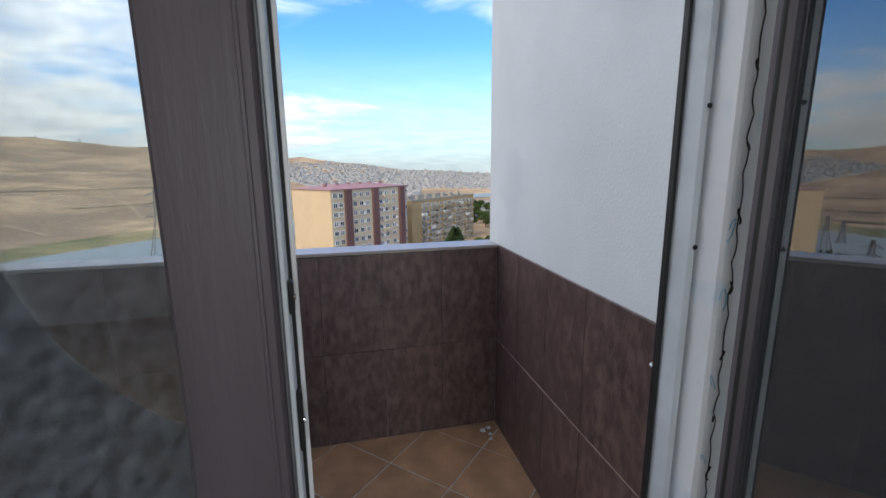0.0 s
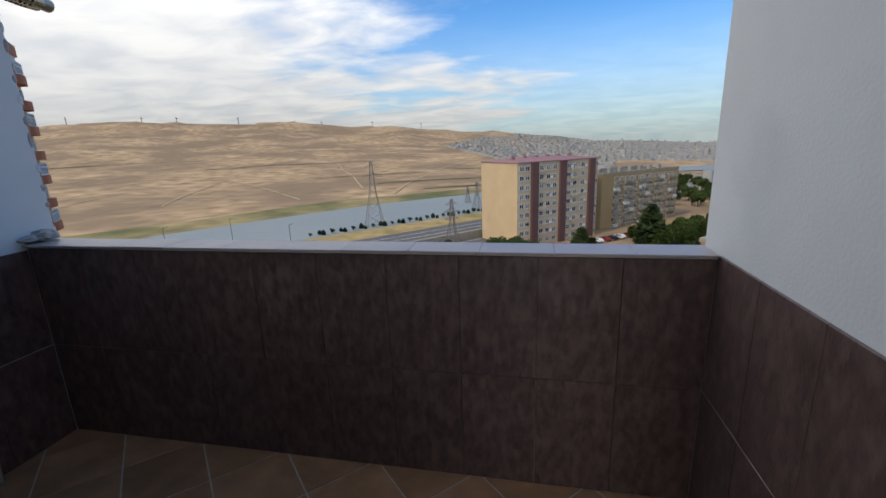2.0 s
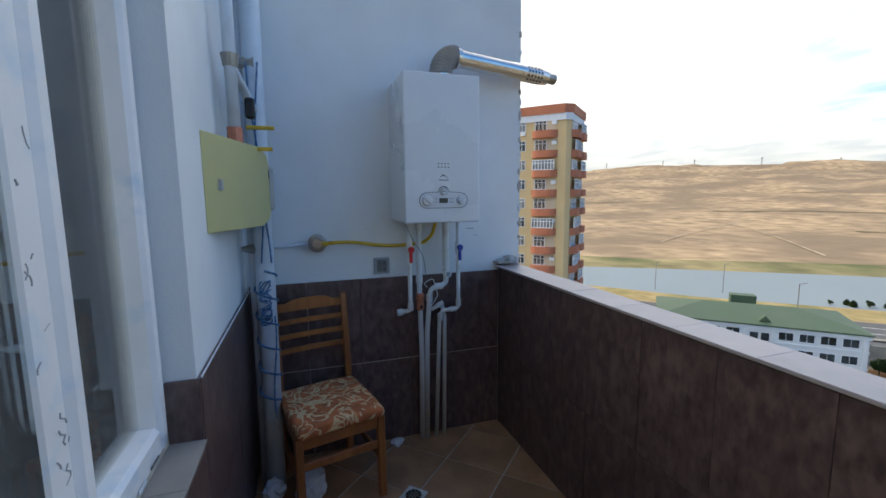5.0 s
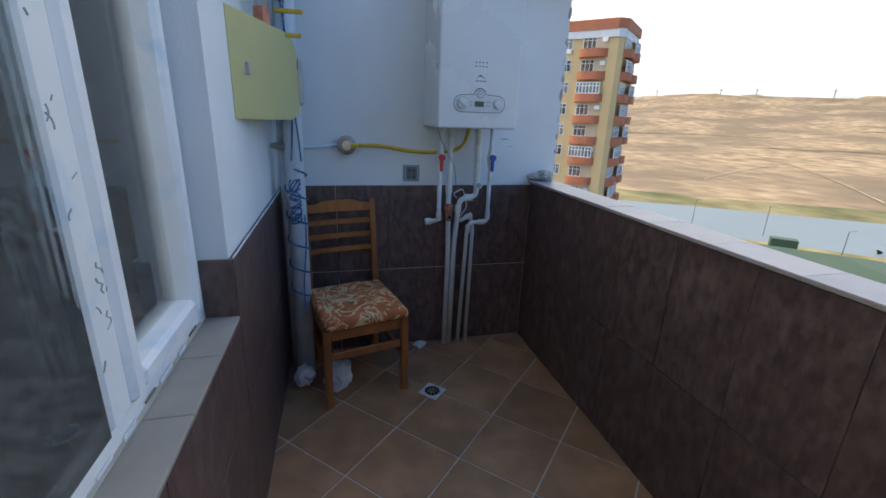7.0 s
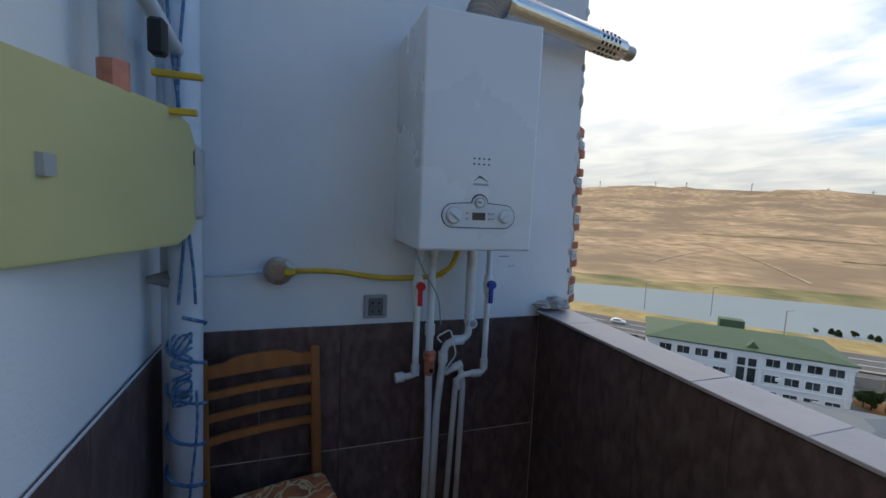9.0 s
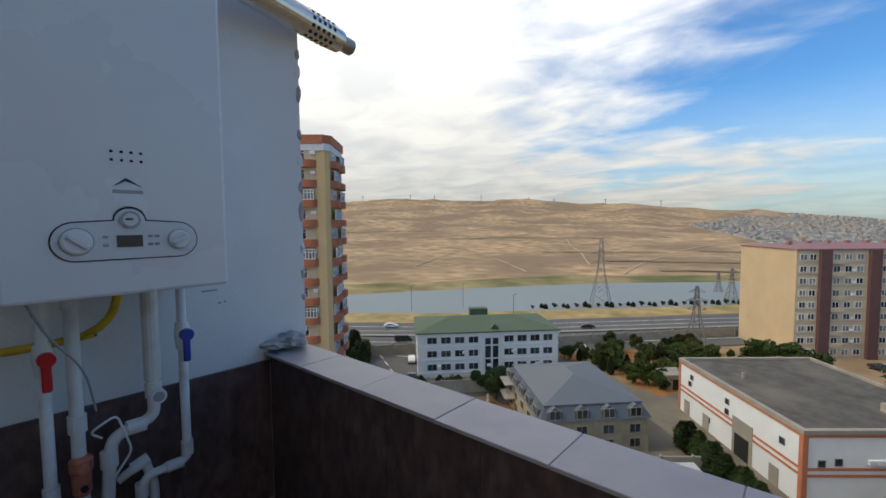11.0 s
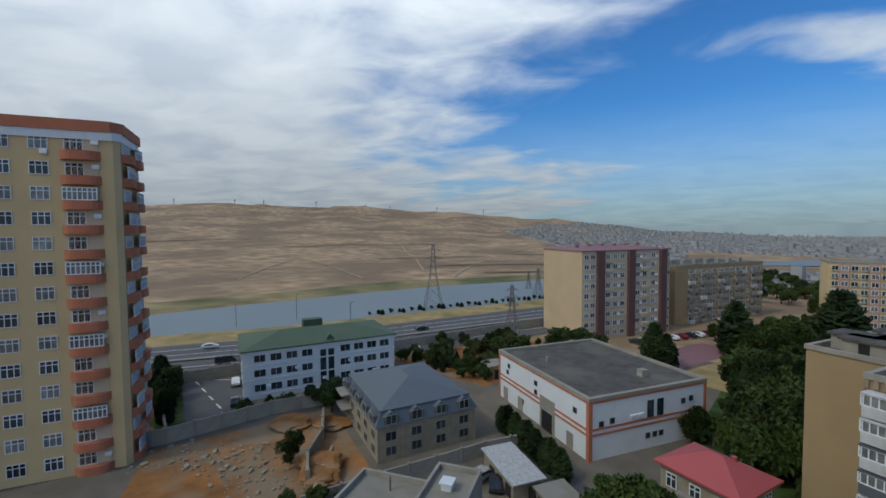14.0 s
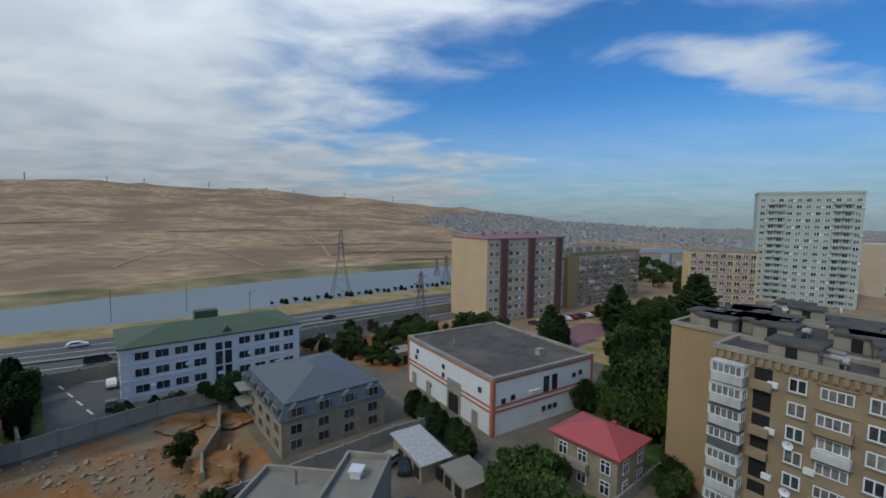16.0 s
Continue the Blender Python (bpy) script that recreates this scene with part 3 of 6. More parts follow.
part("fitting", tube([(PXW + 0.034, Y2 + 0.002, z) for z in (0.965, 0.955, 0.93, 0.92, 0.87, 0.86)], 0.02, 14, radii=[0.017, 0.026, 0.026, 0.021, 0.021, 0.015]), M["copper"], p2, "orange brass fitting")
part("bolt", disc((PXW + 0.05, Y2 + 0.003, 0.94), (1, 0, 0), 0.013, 0.018, 6), M["copper"], p2)
part("bolt", disc((PXW + 0.05, Y2 + 0.003, 0.885), (1, 0, 0), 0.009, 0.014, 6), M["dark"], p2)
p3 = pipe("heating_pipe", "thick white heating pipe bent round into a thin one", [(PXW + 0.03, Y3, BZ0), (PXW + 0.03, Y3, 1.01), (PXW + 0.03, 0.725, 0.985), (PXW + 0.03, 0.715, 0.90), (PXW, 0.708, 0.7), (PXW - 0.01, 0.702, -0.008)], 0.0155,
          [((PXW + 0.03, Y3, 1.09), (0, 0, 1)), ((PXW + 0.03, Y3 - 0.045, 0.998), (0, 1, 0)), ((PXW + 0.03, 0.716, 0.93), (0, 0, 1))])
part("sleeve", tube([(PXW + 0.03, Y3, BZ0), (PXW + 0.03, Y3, 1.12)], 0.021, 14), M["pipe"], p3, "wide upper sleeve")
part("plug", disc((PXW + 0.045, Y3 + 0.004, 1.075), (1, 0, 0), 0.021, 0.02, 16), M["pipe"], p3, "round plug")
part("plug_ring", disc((PXW + 0.065, Y3 + 0.004, 1.075), (1, 0, 0), 0.014, 0.002, 16), M["socket"], p3)
part("wire", tube(bend([(PXW + 0.05, 0.70, 1.0), (PXW + 0.07, 0.67, 1.03), (PXW + 0.07, 0.73, 1.06), (PXW + 0.07, 0.76, 0.95), (PXW + 0.05, 0.72, 0.88)], 0.02), 0.003, 6), M["pipe"], p3, "thin white wire")
p4 = pipe("water_pipe", "white plastic water pipe with a blue valve", [(PXW + 0.03, Y4, BZ0), (PXW + 0.03, Y4, 0.85), (PXW + 0.02, 0.80, 0.838), (PXW + 0.012, 0.785, 0.79), (PXW - 0.008, 0.762, -0.008)], 0.0125,
          [((PXW + 0.03, Y4, 1.22), (0, 0, 1)), ((PXW + 0.03, Y4, 0.885), (0, 0, 1)), ((PXW + 0.028, Y4 - 0.035, 0.845), (0, 1, 0)), ((PXW + 0.015, 0.789, 0.80), (0, 0, 1))], 0.022)
p5 = pipe("heating_pipe", "thin white pipe running down to the floor", [(PXW + 0.01, 0.735, 0.85), (PXW + 0.01, 0.80, 0.882), (PXW + 0.005, 0.822, 0.80), (PXW - 0.015, 0.818, -0.008)], 0.0125,
          [((PXW + 0.01, 0.79, 0.878), (0, 1, 0.4))], 0.022)
for owner, y, color, txt in ((p1, Y1, "red", "red lever"), (p4, Y4, "blue", "blue lever")):
    part("valve_body", tube([(PXW + 0.03, y, 1.27), (PXW + 0.03, y, 1.235), (PXW + 0.03, y, 1.19)], 0.02, 14, radii=[0.017, 0.022, 0.017]), M["pipe"], owner)
    v = part("valve_lever", disc((PXW + 0.045, y + 0.004, 1.235), (1, 0, 0), 0.018, 0.02, 14), M[color], owner, txt)
    part("lever_arm", box(PXW + 0.052, PXW + 0.062, y - 0.007, y + 0.013, 1.155, 1.232, 0.004), M[color], v)
cable = thing("sensor_cable", "thin grey cable hanging from the boiler", "cable")
part("cable", tube(bend([(PXW + 0.08, 0.56, BZ0), (PXW + 0.09, 0.60, 1.30), (PXW + 0.08, 0.67, 1.2), (PXW + 0.06, 0.69, 1.08)], 0.05), 0.003, 6), M["socket"], cable)

# gas line
gas = thing("gas_regulator", "round silver gas regulator on the wall", "regulator")
part("disc", tube([(LX - 0.01, 0.075, 1.29), (LX + 0.03, 0.075, 1.29), (LX + 0.05, 0.075, 1.29), (LX + 0.055, 0.075, 1.29)], 0.05, 20, radii=[0.045, 0.052, 0.052, 0.038]), M["steel_dull"], gas, "ridged metal disc")
part("hub", disc((LX + 0.05, 0.075, 1.29), (1, 0, 0), 0.026, 0.025, 16), M["steel"], gas)
part("tap", box(LX + 0.055, LX + 0.085, 0.095, 0.135, 1.275, 1.300, 0.006), M["yellow_hose"], gas, "yellow tap")
for k in range(6):
    a = k * math.pi / 3
    part("bolt", disc((LX + 0.05, 0.075 + 0.044 * math.cos(a), 1.29 + 0.044 * math.sin(a)), (1, 0, 0), 0.006, 0.006, 6), M["steel_dull"], gas)
part("inlet_pipe", tube([(LX + 0.03, 0.03, 1.288), (LX + 0.03, -0.09, 1.276), (LX + 0.03, -0.205, 1.275)], 0.009, 10), M["pipe_grey"], gas, "thin painted pipe")
hose = thing("gas_hose", "yellow flexible gas hose", "hose")
part("hose", tube(bend([(LX + 0.05, 0.12, 1.288), (LX + 0.05, 0.26, 1.292), (LX + 0.055, 0.45, 1.258), (LX + 0.06, 0.63, 1.258), (LX + 0.10, 0.735, 1.285), (LX + 0.13, 0.752, BZ0)], 0.08), 0.0105, 12), M["yellow_hose"], hose, smooth=True)

outlet = thing("wall_socket", "silver-grey double wall socket", "socket")
part("plate", box(LX - 0.012, LX + 0.004, 0.398, 0.494, 1.082, 1.180, 0.004), M["socket"], outlet)
part("insert", box(LX + 0.004, LX + 0.009, 0.416, 0.476, 1.094, 1.168, 0.003), M["pvc_dark"], outlet, "darker insert")
for y in (0.433, 0.459):
    for z in (1.112, 1.148):
        part("socket_hole", disc((LX + 0.009, y, z), (1, 0, 0), 0.0045, 0.0008, 8), M["dark"], outlet)

# ---------------------------------------------------------------- gas riser, cords and meter
riser = thing("gas_riser_pipe", "pale painted gas riser standing in the corner, wound with blue cord", "pipe")
RXX, RYY = -2.215, -0.195
part("riser", tube([(RXX + 0.10, RYY, 0.0), (RXX, RYY, 1.2), (RXX - 0.02, RYY, CEIL)], 0.048, 18), M["pipe_grey"], riser, smooth=True)
part("second_pipe", tube([(RXX + 0.03, RYY - 0.055, 0.0), (RXX - 0.05, RYY - 0.06, 1.2), (RXX - 0.06, RYY - 0.06, CEIL)], 0.022, 14), M["pipe_grey"], riser, smooth=True)
part("flange", disc((RXX - 0.012, RYY, 1.985), (0, 0, 1), 0.047, 0.03, 16), M["steel_dull"], riser, "rusty joint")
part("branch", tube(bend([(RXX - 0.01, RYY, 1.96), (-2.0, RYY - 0.03, 2.04), (-1.86, RYY - 0.05, 2.08)], 0.03), 0.022, 12), M["pipe_grey"], riser, smooth=True)
part("drop_pipe", tube([(-1.84, -0.245, CEIL), (-1.84, -0.245, 1.78)], 0.024, 14), M["pipe_grey"], riser, smooth=True)
part("drop_joint", tube([(-1.84, -0.245, 2.13), (-1.84, -0.245, 2.08)], 0.034, 12, radii=[0.036, 0.028]), M["steel_dull"], riser, "dark pipe joint")
part("drop_joint", tube([(-1.84, -0.245, 1.84), (-1.84, -0.245, 1.77)], 0.03, 12), M["copper"], riser, "rusty pipe joint")
part("thin_pipe", tube([(-1.96, -0.27, CEIL), (-1.96, -0.27, 1.76)], 0.009, 10), M["pipe_grey"], riser)
part("shut_off", box(-2.00, -1.96, -0.215, -0.175, 1.90, 1.99, 0.008), M["rubber"], riser, "black shut-off valve")
part("shut_off_lever", box(-2.02, -2.005, -0.22, -0.10, 1.858, 1.876, 0.003), M["yellow_hose"], riser, "yellow lever")
part("shut_off_lever", box(-1.99, -1.975, -0.20, -0.11, 1.760, 1.778, 0.003), M["yellow_hose"], riser, "yellow lever")
for z in (1.29, 2.2):
    part("bracket", tube([(RXX, RYY + 0.01, z), (RXX, IY, z)], 0.046, 10, radii=[0.044, 0.012]), M["steel_dull"], riser, "metal bracket")
cord = thing("blue_cord", "blue cord knotted round the riser and hanging down", "cord")
random.seed(11)


def riser_at(z):
    return RXX + (0.10 * (1 - z / 1.2) if z < 1.2 else -0.02 * (z - 1.2) / 1.6)


for q in range(2):
    pts = [(riser_at(z) + 0.055, RYY + 0.006 + 0.020 * math.sin(z * 5 + q * 2) + (0.012 if q else -0.012), z) for z in np.linspace(2.2, 1.22, 18)]
    part("strand", tube(pts, 0.0045, 6), M["rope"], cord)
pts = []
for k in range(60):
    z = 1.18 - 0.0115 * k
    a = k * 0.55
    pts.append((riser_at(z) + 0.055 * math.cos(a), RYY + 0.055 * math.sin(a), z))
part("winding", tube(pts, 0.0055, 6), M["rope"], cord, "cord wound in turns")
for q in range(5):
    z = 1.10 - 0.045 * q + random.uniform(-0.01, 0.01)
    f1, f2, f3 = (random.uniform(0.7, 2.1) for _ in range(3))
    pts = [(riser_at(z) + 0.057 + 0.010 * math.sin(a * f3 + q), RYY + 0.026 * math.cos(a * f1 + q * 2), z + 0.030 * math.sin(a * f2 + q)) for a in np.linspace(0, 7, 40)]
    part("knot", tube(pts, 0.004, 6), M["rope"], cord, "knotted loops of cord")
pts = [(riser_at(z) + 0.056, RYY + 0.030 + 0.012 * math.sin(z * 9), z) for z in np.linspace(0.95, 0.42, 20)]
part("tail", tube(pts, 0.004, 6), M["rope"], cord, "loose hanging end")

meter = thing("gas_meter", "gas meter behind a pale yellow metal cover", "gas meter")
a, b = Vector((-1.505, -0.322, 0)), Vector((-2.105, -0.150, 0))
u = (b - a).normalized()
nrm = Vector((-u.y, u.x, 0))
if nrm.y < 0:
    nrm = -nrm
L = (b - a).length
mm = Matrix(((u.x, 0, nrm.x, a.x), (u.y, 0, nrm.y, a.y), (0, 1, 0, 0), (0, 0, 0, 1)))
out = [(0, 1.428), (L - 0.10, 1.420), (L - 0.03, 1.445), (L, 1.480), (L, 1.70), (L - 0.03, 1.755), (L - 0.12, 1.780), (0, 1.782)]
bm = prism(out, 0.012)
bmesh.ops.bevel(bm, geom=list(bm.edges), offset=0.004, segments=2, affect="EDGES")
bm.transform(mm)
part("cover", bm, M["meter"], meter, "pale yellow metal cover")
bm = prism([(0.03, 1.46), (L - 0.06, 1.47), (L - 0.02, 1.50), (L - 0.02, 1.68), (L - 0.06, 1.73), (0.03, 1.74)], 0.05)
bm.transform(mm @ Matrix.Translation((0, 0, -0.052)))
part("case", bm, M["meter"], meter)
part("counter", box(-2.17, -2.09, -0.285, -0.125, 1.485, 1.700, 0.012), M["meter_grey"], meter, "grey meter case")
part("dial_window", box(-2.09, -2.087, -0.20, -0.14, 1.64, 1.68), M["dark"], meter, "dark counter window")
part("bracket", box(-2.10, -1.60, IY - 0.013, -0.27, 1.58, 1.62), M["meter_grey"], meter)

# ---------------------------------------------------------------- chair
chair = thing("dining_chair", "brown varnished wooden chair with a slatted back and floral seat cushion", "chair", pose(-2.07, 0.085, 0.0, 0, 0, 13.5))
hw, fx, bx = 0.205, 0.215, -0.235


def slope(x0, x1, w, d, z0, z1, y):
    bm = box(-d / 2, d / 2, y - w / 2, y + w / 2, 0, 1, 0.0)
    for v in bm.verts:
        f = v.co.z
        v.co = Vector((v.co.x + x0 + (x1 - x0) * f, v.co.y, z0 + (z1 - z0) * f))
    bmesh.ops.bevel(bm, geom=list(bm.edges), offset=0.004, segments=1, affect="EDGES")
    return bm


for y in (-hw, hw):
    part("front_leg", slope(fx, fx - 0.01, 0.038, 0.038, 0, 0.44, y), M["wood"], chair)
    bm = slope(bx - 0.03, bx, 0.036, 0.036, 0, 0.44, y * 0.95)
    part("back_leg", bm, M["wood"], chair)
    part("back_post", slope(bx, bx - 0.055, 0.036, 0.030, 0.44, 0.985, y * 0.95), M["wood"], chair)
    part("side_rail", box(bx + 0.02, fx - 0.03, y * 0.97 - 0.011, y * 0.97 + 0.011, 0.375, 0.435, 0.003), M["wood"], chair)
    part("side_stretcher", box(bx + 0.0, fx - 0.02, y * 0.97 - 0.009, y * 0.97 + 0.009, 0.20, 0.235, 0.003), M["wood"], chair)
part("front_rail", box(fx - 0.024, fx, -hw + 0.02, hw - 0.02, 0.375, 0.435, 0.003), M["wood"], chair)
part("front_stretcher", box(fx - 0.020, fx - 0.002, -hw + 0.02, hw - 0.02, 0.265, 0.305, 0.003), M["wood"], chair)
part("back_rail", box(bx - 0.012, bx + 0.012, -hw + 0.02, hw - 0.02, 0.375, 0.435, 0.003), M["wood"], chair)


def crest(z, h, arch, bow):
    bm = bmesh.new()
    n = 14
    rows = []
    for k in range(n + 1):
        f = k / n * 2 - 1
        y = f * (hw * 0.95 - 0.016)
        x = bx - 0.055 * (z - 0.44) / 0.545 - bow * (1 - f * f)
        t0 = arch * max(0, 1 - (abs(f) / 0.72) ** 4)
        rows.append([bm.verts.new((x + sx * 0.009, y, z + (h + t0 if top else 0))) for sx, top in ((-1, 0), (1, 0), (1, 1), (-1, 1))])
    for a_, b_ in zip(rows, rows[1:]):
        for k in range(4):
            bm.faces.new((a_[k], a_[(k + 1) % 4], b_[(k + 1) % 4], b_[k]))
    bm.faces.new(rows[0]), bm.faces.new(rows[-1])
    return bm


part("crest_rail", crest(0.918, 0.045, 0.022, 0.012), M["wood"], chair, "arched top rail")
for z in (0.845, 0.765, 0.685):
    part("back_slat", crest(z, 0.026, 0.0, 0.014), M["wood"], chair)
bm = box(bx + 0.015, fx + 0.028, -hw - 0.012, hw + 0.016, 0.437, 0.495, 0.024, seg=3)
bmesh.ops.subdivide_edges(bm, edges=list(bm.edges), cuts=2, use_grid_fill=True)
for v in bm.verts:
    v.co += Vector((0.006 * noise.noise(v.co * 14), 0.006 * noise.noise(v.co * 13 + Vector((5, 0, 0))), 0.012 * noise.noise(v.co * 9)))
    if v.co.z > 0.47:
        v.co.z += 0.012 * (1 - (v.co.y / 0.22) ** 2)
part("seat_cushion", bm, M["cushion"], chair, "faded orange cushion with cream flowers", smooth=True)
bm = tube([(bx + 0.02, -hw * 0.95, 0.47), (bx - 0.02, -hw * 0.95 - 0.03, 0.475), (bx - 0.04, -hw, 0.44)], 0.004, 6)
part("cushion_tie", bm, M["cushion"], chair, "cloth tie")


def crumple(name, label, category, center, size, material, seed, sub=3):
    bm = bmesh.new()
    bmesh.ops.create_icosphere(bm, subdivisions=sub, radius=1)
    for v in bm.verts:
        n1 = noise.noise(v.co * 1.6 + Vector((seed, 0, 0)))
        n2 = noise.noise(v.co * 4.5 + Vector((0, seed, 0)))
        v.co = v.co * (1 + 0.45 * n1 + 0.22 * n2)
    lo = min(v.co.z for v in bm.verts)
    for v in bm.verts:
        v.co = Vector((v.co.x * size[0], v.co.y * size[1], max(0, (v.co.z - lo) * 0.5 - 0.05) * size[2]))
    ob = new(name, mesh_of(name, bm, material))
    ob.location = center
    return tagged(ob, label, category)


crumple("plastic_bag", "crumpled white plastic bag under the chair", "bag", (-1.99, -0.02, 0), (0.085, 0.075, 0.16), M["bag"], 3.1)
crumple("plastic_bag", "torn grey end of a bag by the riser", "bag", (-2.04, -0.20, 0), (0.06, 0.05, 0.10), M["bag"], 7.7)
crumple("paper_scrap", "crumpled white scrap against the end wall", "scrap", (-2.33, 0.50, 0), (0.035, 0.04, 0.045), M["bag"], 1.3, 2)
for k, (x, y, r) in enumerate(((0.70, 1.14, 0.018), (0.73, 1.10, 0.012), (0.74, 1.16, 0.014), (0.72, 1.06, 0.010))):
    crumple("rubble_crumb", "pale crumb of plaster in the corner", "rubble", (x, y, 0), (r, r * 0.8, r), M["white_marks"], k * 3.3, 2)
crumple("cement_lump", "rough grey lump of cement on the coping", "cement", (LX + 0.02, 1.30, TOP + 0.012), (0.06, 0.05, 0.06), M["cement"], 5.5)
crumple("cement_lump", "rough grey smear of cement at the wall", "cement", (LX + 0.01, 1.245, TOP + 0.012), (0.05, 0.05, 0.035), M["cement"], 8.5)

drain = thing("floor_drain", "small square metal floor drain", "drain", pose(-1.849, 0.483, 0.0, 0, 0, 45))
part("rim", box(-0.058, 0.058, -0.058, 0.058, -0.006, 0.003, 0.002), M["white_marks"], drain, "pale metal rim")
part("well", disc((0, 0, 0.003), (0, 0, 1), 0.042, 0.001, 20), M["dark"], drain, "black disc painted as the shaded drain opening")
for k in range(10):
    a = k * math.pi / 5
    part("grate_bar", box(0.014, 0.040, -0.004, 0.004, 0.004, 0.007, m=Matrix.Rotation(a, 4, "Z")), M["steel_dull"], drain)
part("grate_hub", disc((0, 0, 0.004), (0, 0, 1), 0.014, 0.004, 12), M["steel_dull"], drain)

# chipped plaster along the outer edge of the end wall
for k in range(14):
    z = 1.15 + 0.105 * k + random.uniform(-0.03, 0.03)
    crumple("plaster_chip", "chipped plaster at the outer wall edge", "plaster", (LX - 0.016, OUT + 0.016, z), (0.010, 0.012, 0.03 + 0.05 * random.random()), M["cement"] if k % 3 else M["plaster"], k * 1.9, 2)
for y, z, w in ((1.00, 1.335, 0.05), (1.05, 1.29, 0.012), (1.07, 1.292, 0.008)):
    structure("scuff", box(LX - 0.0125, LX - 0.0112, y, y + w, z, z + 0.006), M["socket"], "dark scuff mark on the white wall", "scuff")

# ================================================================ the city below
EYE = Vector((-0.6, 1.18, 1.4))
K = 1.13                                   # one scale for all that lies below
GZ = 1.4 - 30.4 * K                        # level of the ground
TURN = 43.0                                # the streets' direction


def here(x, y):
    return EYE.x + K * (x - EYE.x), EYE.y + K * (y - EYE.y)


M["hill"] = mat("dry_grass_hill", (0.40, 0.275, 0.160), 1.0, 0.40, 0.07, 0.0, patch=0.95, dark=(0.215, 0.152, 0.098), patch_scale=0.010, fine=0.1, spec=0.1)
M["asphalt"] = mat("asphalt", (0.095, 0.092, 0.088), 0.9, 0.15, 0.3, 0.1, patch=0.3, dark=(0.075, 0.075, 0.08), patch_scale=0.05, fine=20)
M["yard"] = mat("pale_concrete_yard", (0.155, 0.13, 0.095), 0.95, 0.2, 0.25, 0.3, patch=0.5, dark=(0.115, 0.10, 0.07), patch_scale=0.12, fine=4)
M["dirt"] = mat("orange_brown_dirt", (0.29, 0.135, 0.048), 1.0, 0.35, 0.25, 0.5, patch=0.7, dark=(0.25, 0.195, 0.125), patch_scale=0.16, fine=3, spec=0.1)
M["grass"] = mat("green_scrub", (0.055, 0.085, 0.025), 1.0, 0.4, 0.4, 0.5, patch=0.5, dark=(0.16, 0.14, 0.05), patch_scale=0.1, fine=3, spec=0.1)
M["straw"] = mat("dry_yellow_verge", (0.36, 0.265, 0.12), 1.0, 0.25, 0.2, 0.3, patch=0.5, dark=(0.20, 0.18, 0.07), patch_scale=0.06, fine=3, spec=0.1)
M["reed"] = mat("green_river_bank", (0.27, 0.215, 0.105), 1.0, 0.35, 0.06, 0.3, patch=0.75, dark=(0.085, 0.105, 0.04), patch_scale=0.022, fine=2, spec=0.1)
M["white_paint"] = mat("white_render", (0.66, 0.68, 0.68), 0.8, 0.05, 0.4, 0.1, patch=0.3, dark=(0.60, 0.62, 0.63), patch_scale=0.2, fine=8)
M["tan_render"] = mat("tan_render", (0.345, 0.245, 0.125), 0.9, 0.08, 0.25, 0.1, patch=0.3, dark=(0.30, 0.22, 0.12), patch_scale=0.12, fine=8)
M["cream_render"] = mat("cream_render", (0.56, 0.46, 0.32), 0.9, 0.08, 0.2, 0.1, patch=0.3, dark=(0.44, 0.37, 0.27), patch_scale=0.1, fine=8)
M["yellow_render"] = mat("yellow_render", (0.60, 0.445, 0.23), 0.9, 0.06, 0.2, 0.1, patch=0.25, dark=(0.50, 0.36, 0.18), patch_scale=0.1, fine=8)
M["sand_render"] = mat("sand_render", (0.52, 0.385, 0.235), 0.9, 0.06, 0.2, 0.1, patch=0.25, dark=(0.46, 0.34, 0.21), patch_scale=0.1, fine=8)
M["old_white"] = mat("stained_white_panel", (0.52, 0.52, 0.50), 0.8, 0.15, 0.8, 0.1, patch=0.5, dark=(0.36, 0.35, 0.33), patch_scale=0.5, fine=8)
M["stone"] = mat("grey_tan_stone", (0.29, 0.245, 0.17), 0.95, 0.18, 0.7, 0.4, patch=0.4, dark=(0.22, 0.195, 0.155), patch_scale=0.25, fine=6)
M["brown_wall"] = mat("brown_stone_front", (0.285, 0.215, 0.13), 0.95, 0.12, 0.5, 0.3, patch=0.35, dark=(0.22, 0.165, 0.11), patch_scale=0.2, fine=6)
M["orange"] = mat("orange_balcony_band", (0.44, 0.155, 0.08), 0.85, 0.1, 0.5, 0.1, patch=0.25, dark=(0.42, 0.14, 0.07), patch_scale=0.3, fine=8)
M["maroon"] = mat("maroon_stripe", (0.125, 0.062, 0.055), 0.85, 0.12, 0.4, 0.1, fine=8)
M["pink"] = mat("rose_stripe", (0.44, 0.27, 0.20), 0.85, 0.12, 0.4, 0.1, fine=8)
M["green_roof"] = mat("green_sheet_roof", (0.062, 0.098, 0.052), 0.7, 0.1, 0.3, 0.1, patch=0.4, dark=(0.075, 0.105, 0.06), patch_scale=0.1, fine=5)
M["slate_roof"] = mat("blue_grey_sheet_roof", (0.092, 0.108, 0.122), 0.55, 0.08, 0.3, 0.1, patch=0.3, dark=(0.09, 0.105, 0.12), patch_scale=0.12, fine=5)
M["red_roof"] = mat("red_sheet_roof", (0.38, 0.075, 0.07), 0.6, 0.08, 0.3, 0.1, patch=0.25, dark=(0.31, 0.065, 0.06), patch_scale=0.2, fine=5)
M["plum_roof"] = mat("plum_sheet_roof", (0.26, 0.13, 0.13), 0.7, 0.1, 0.3, 0.1, fine=5)
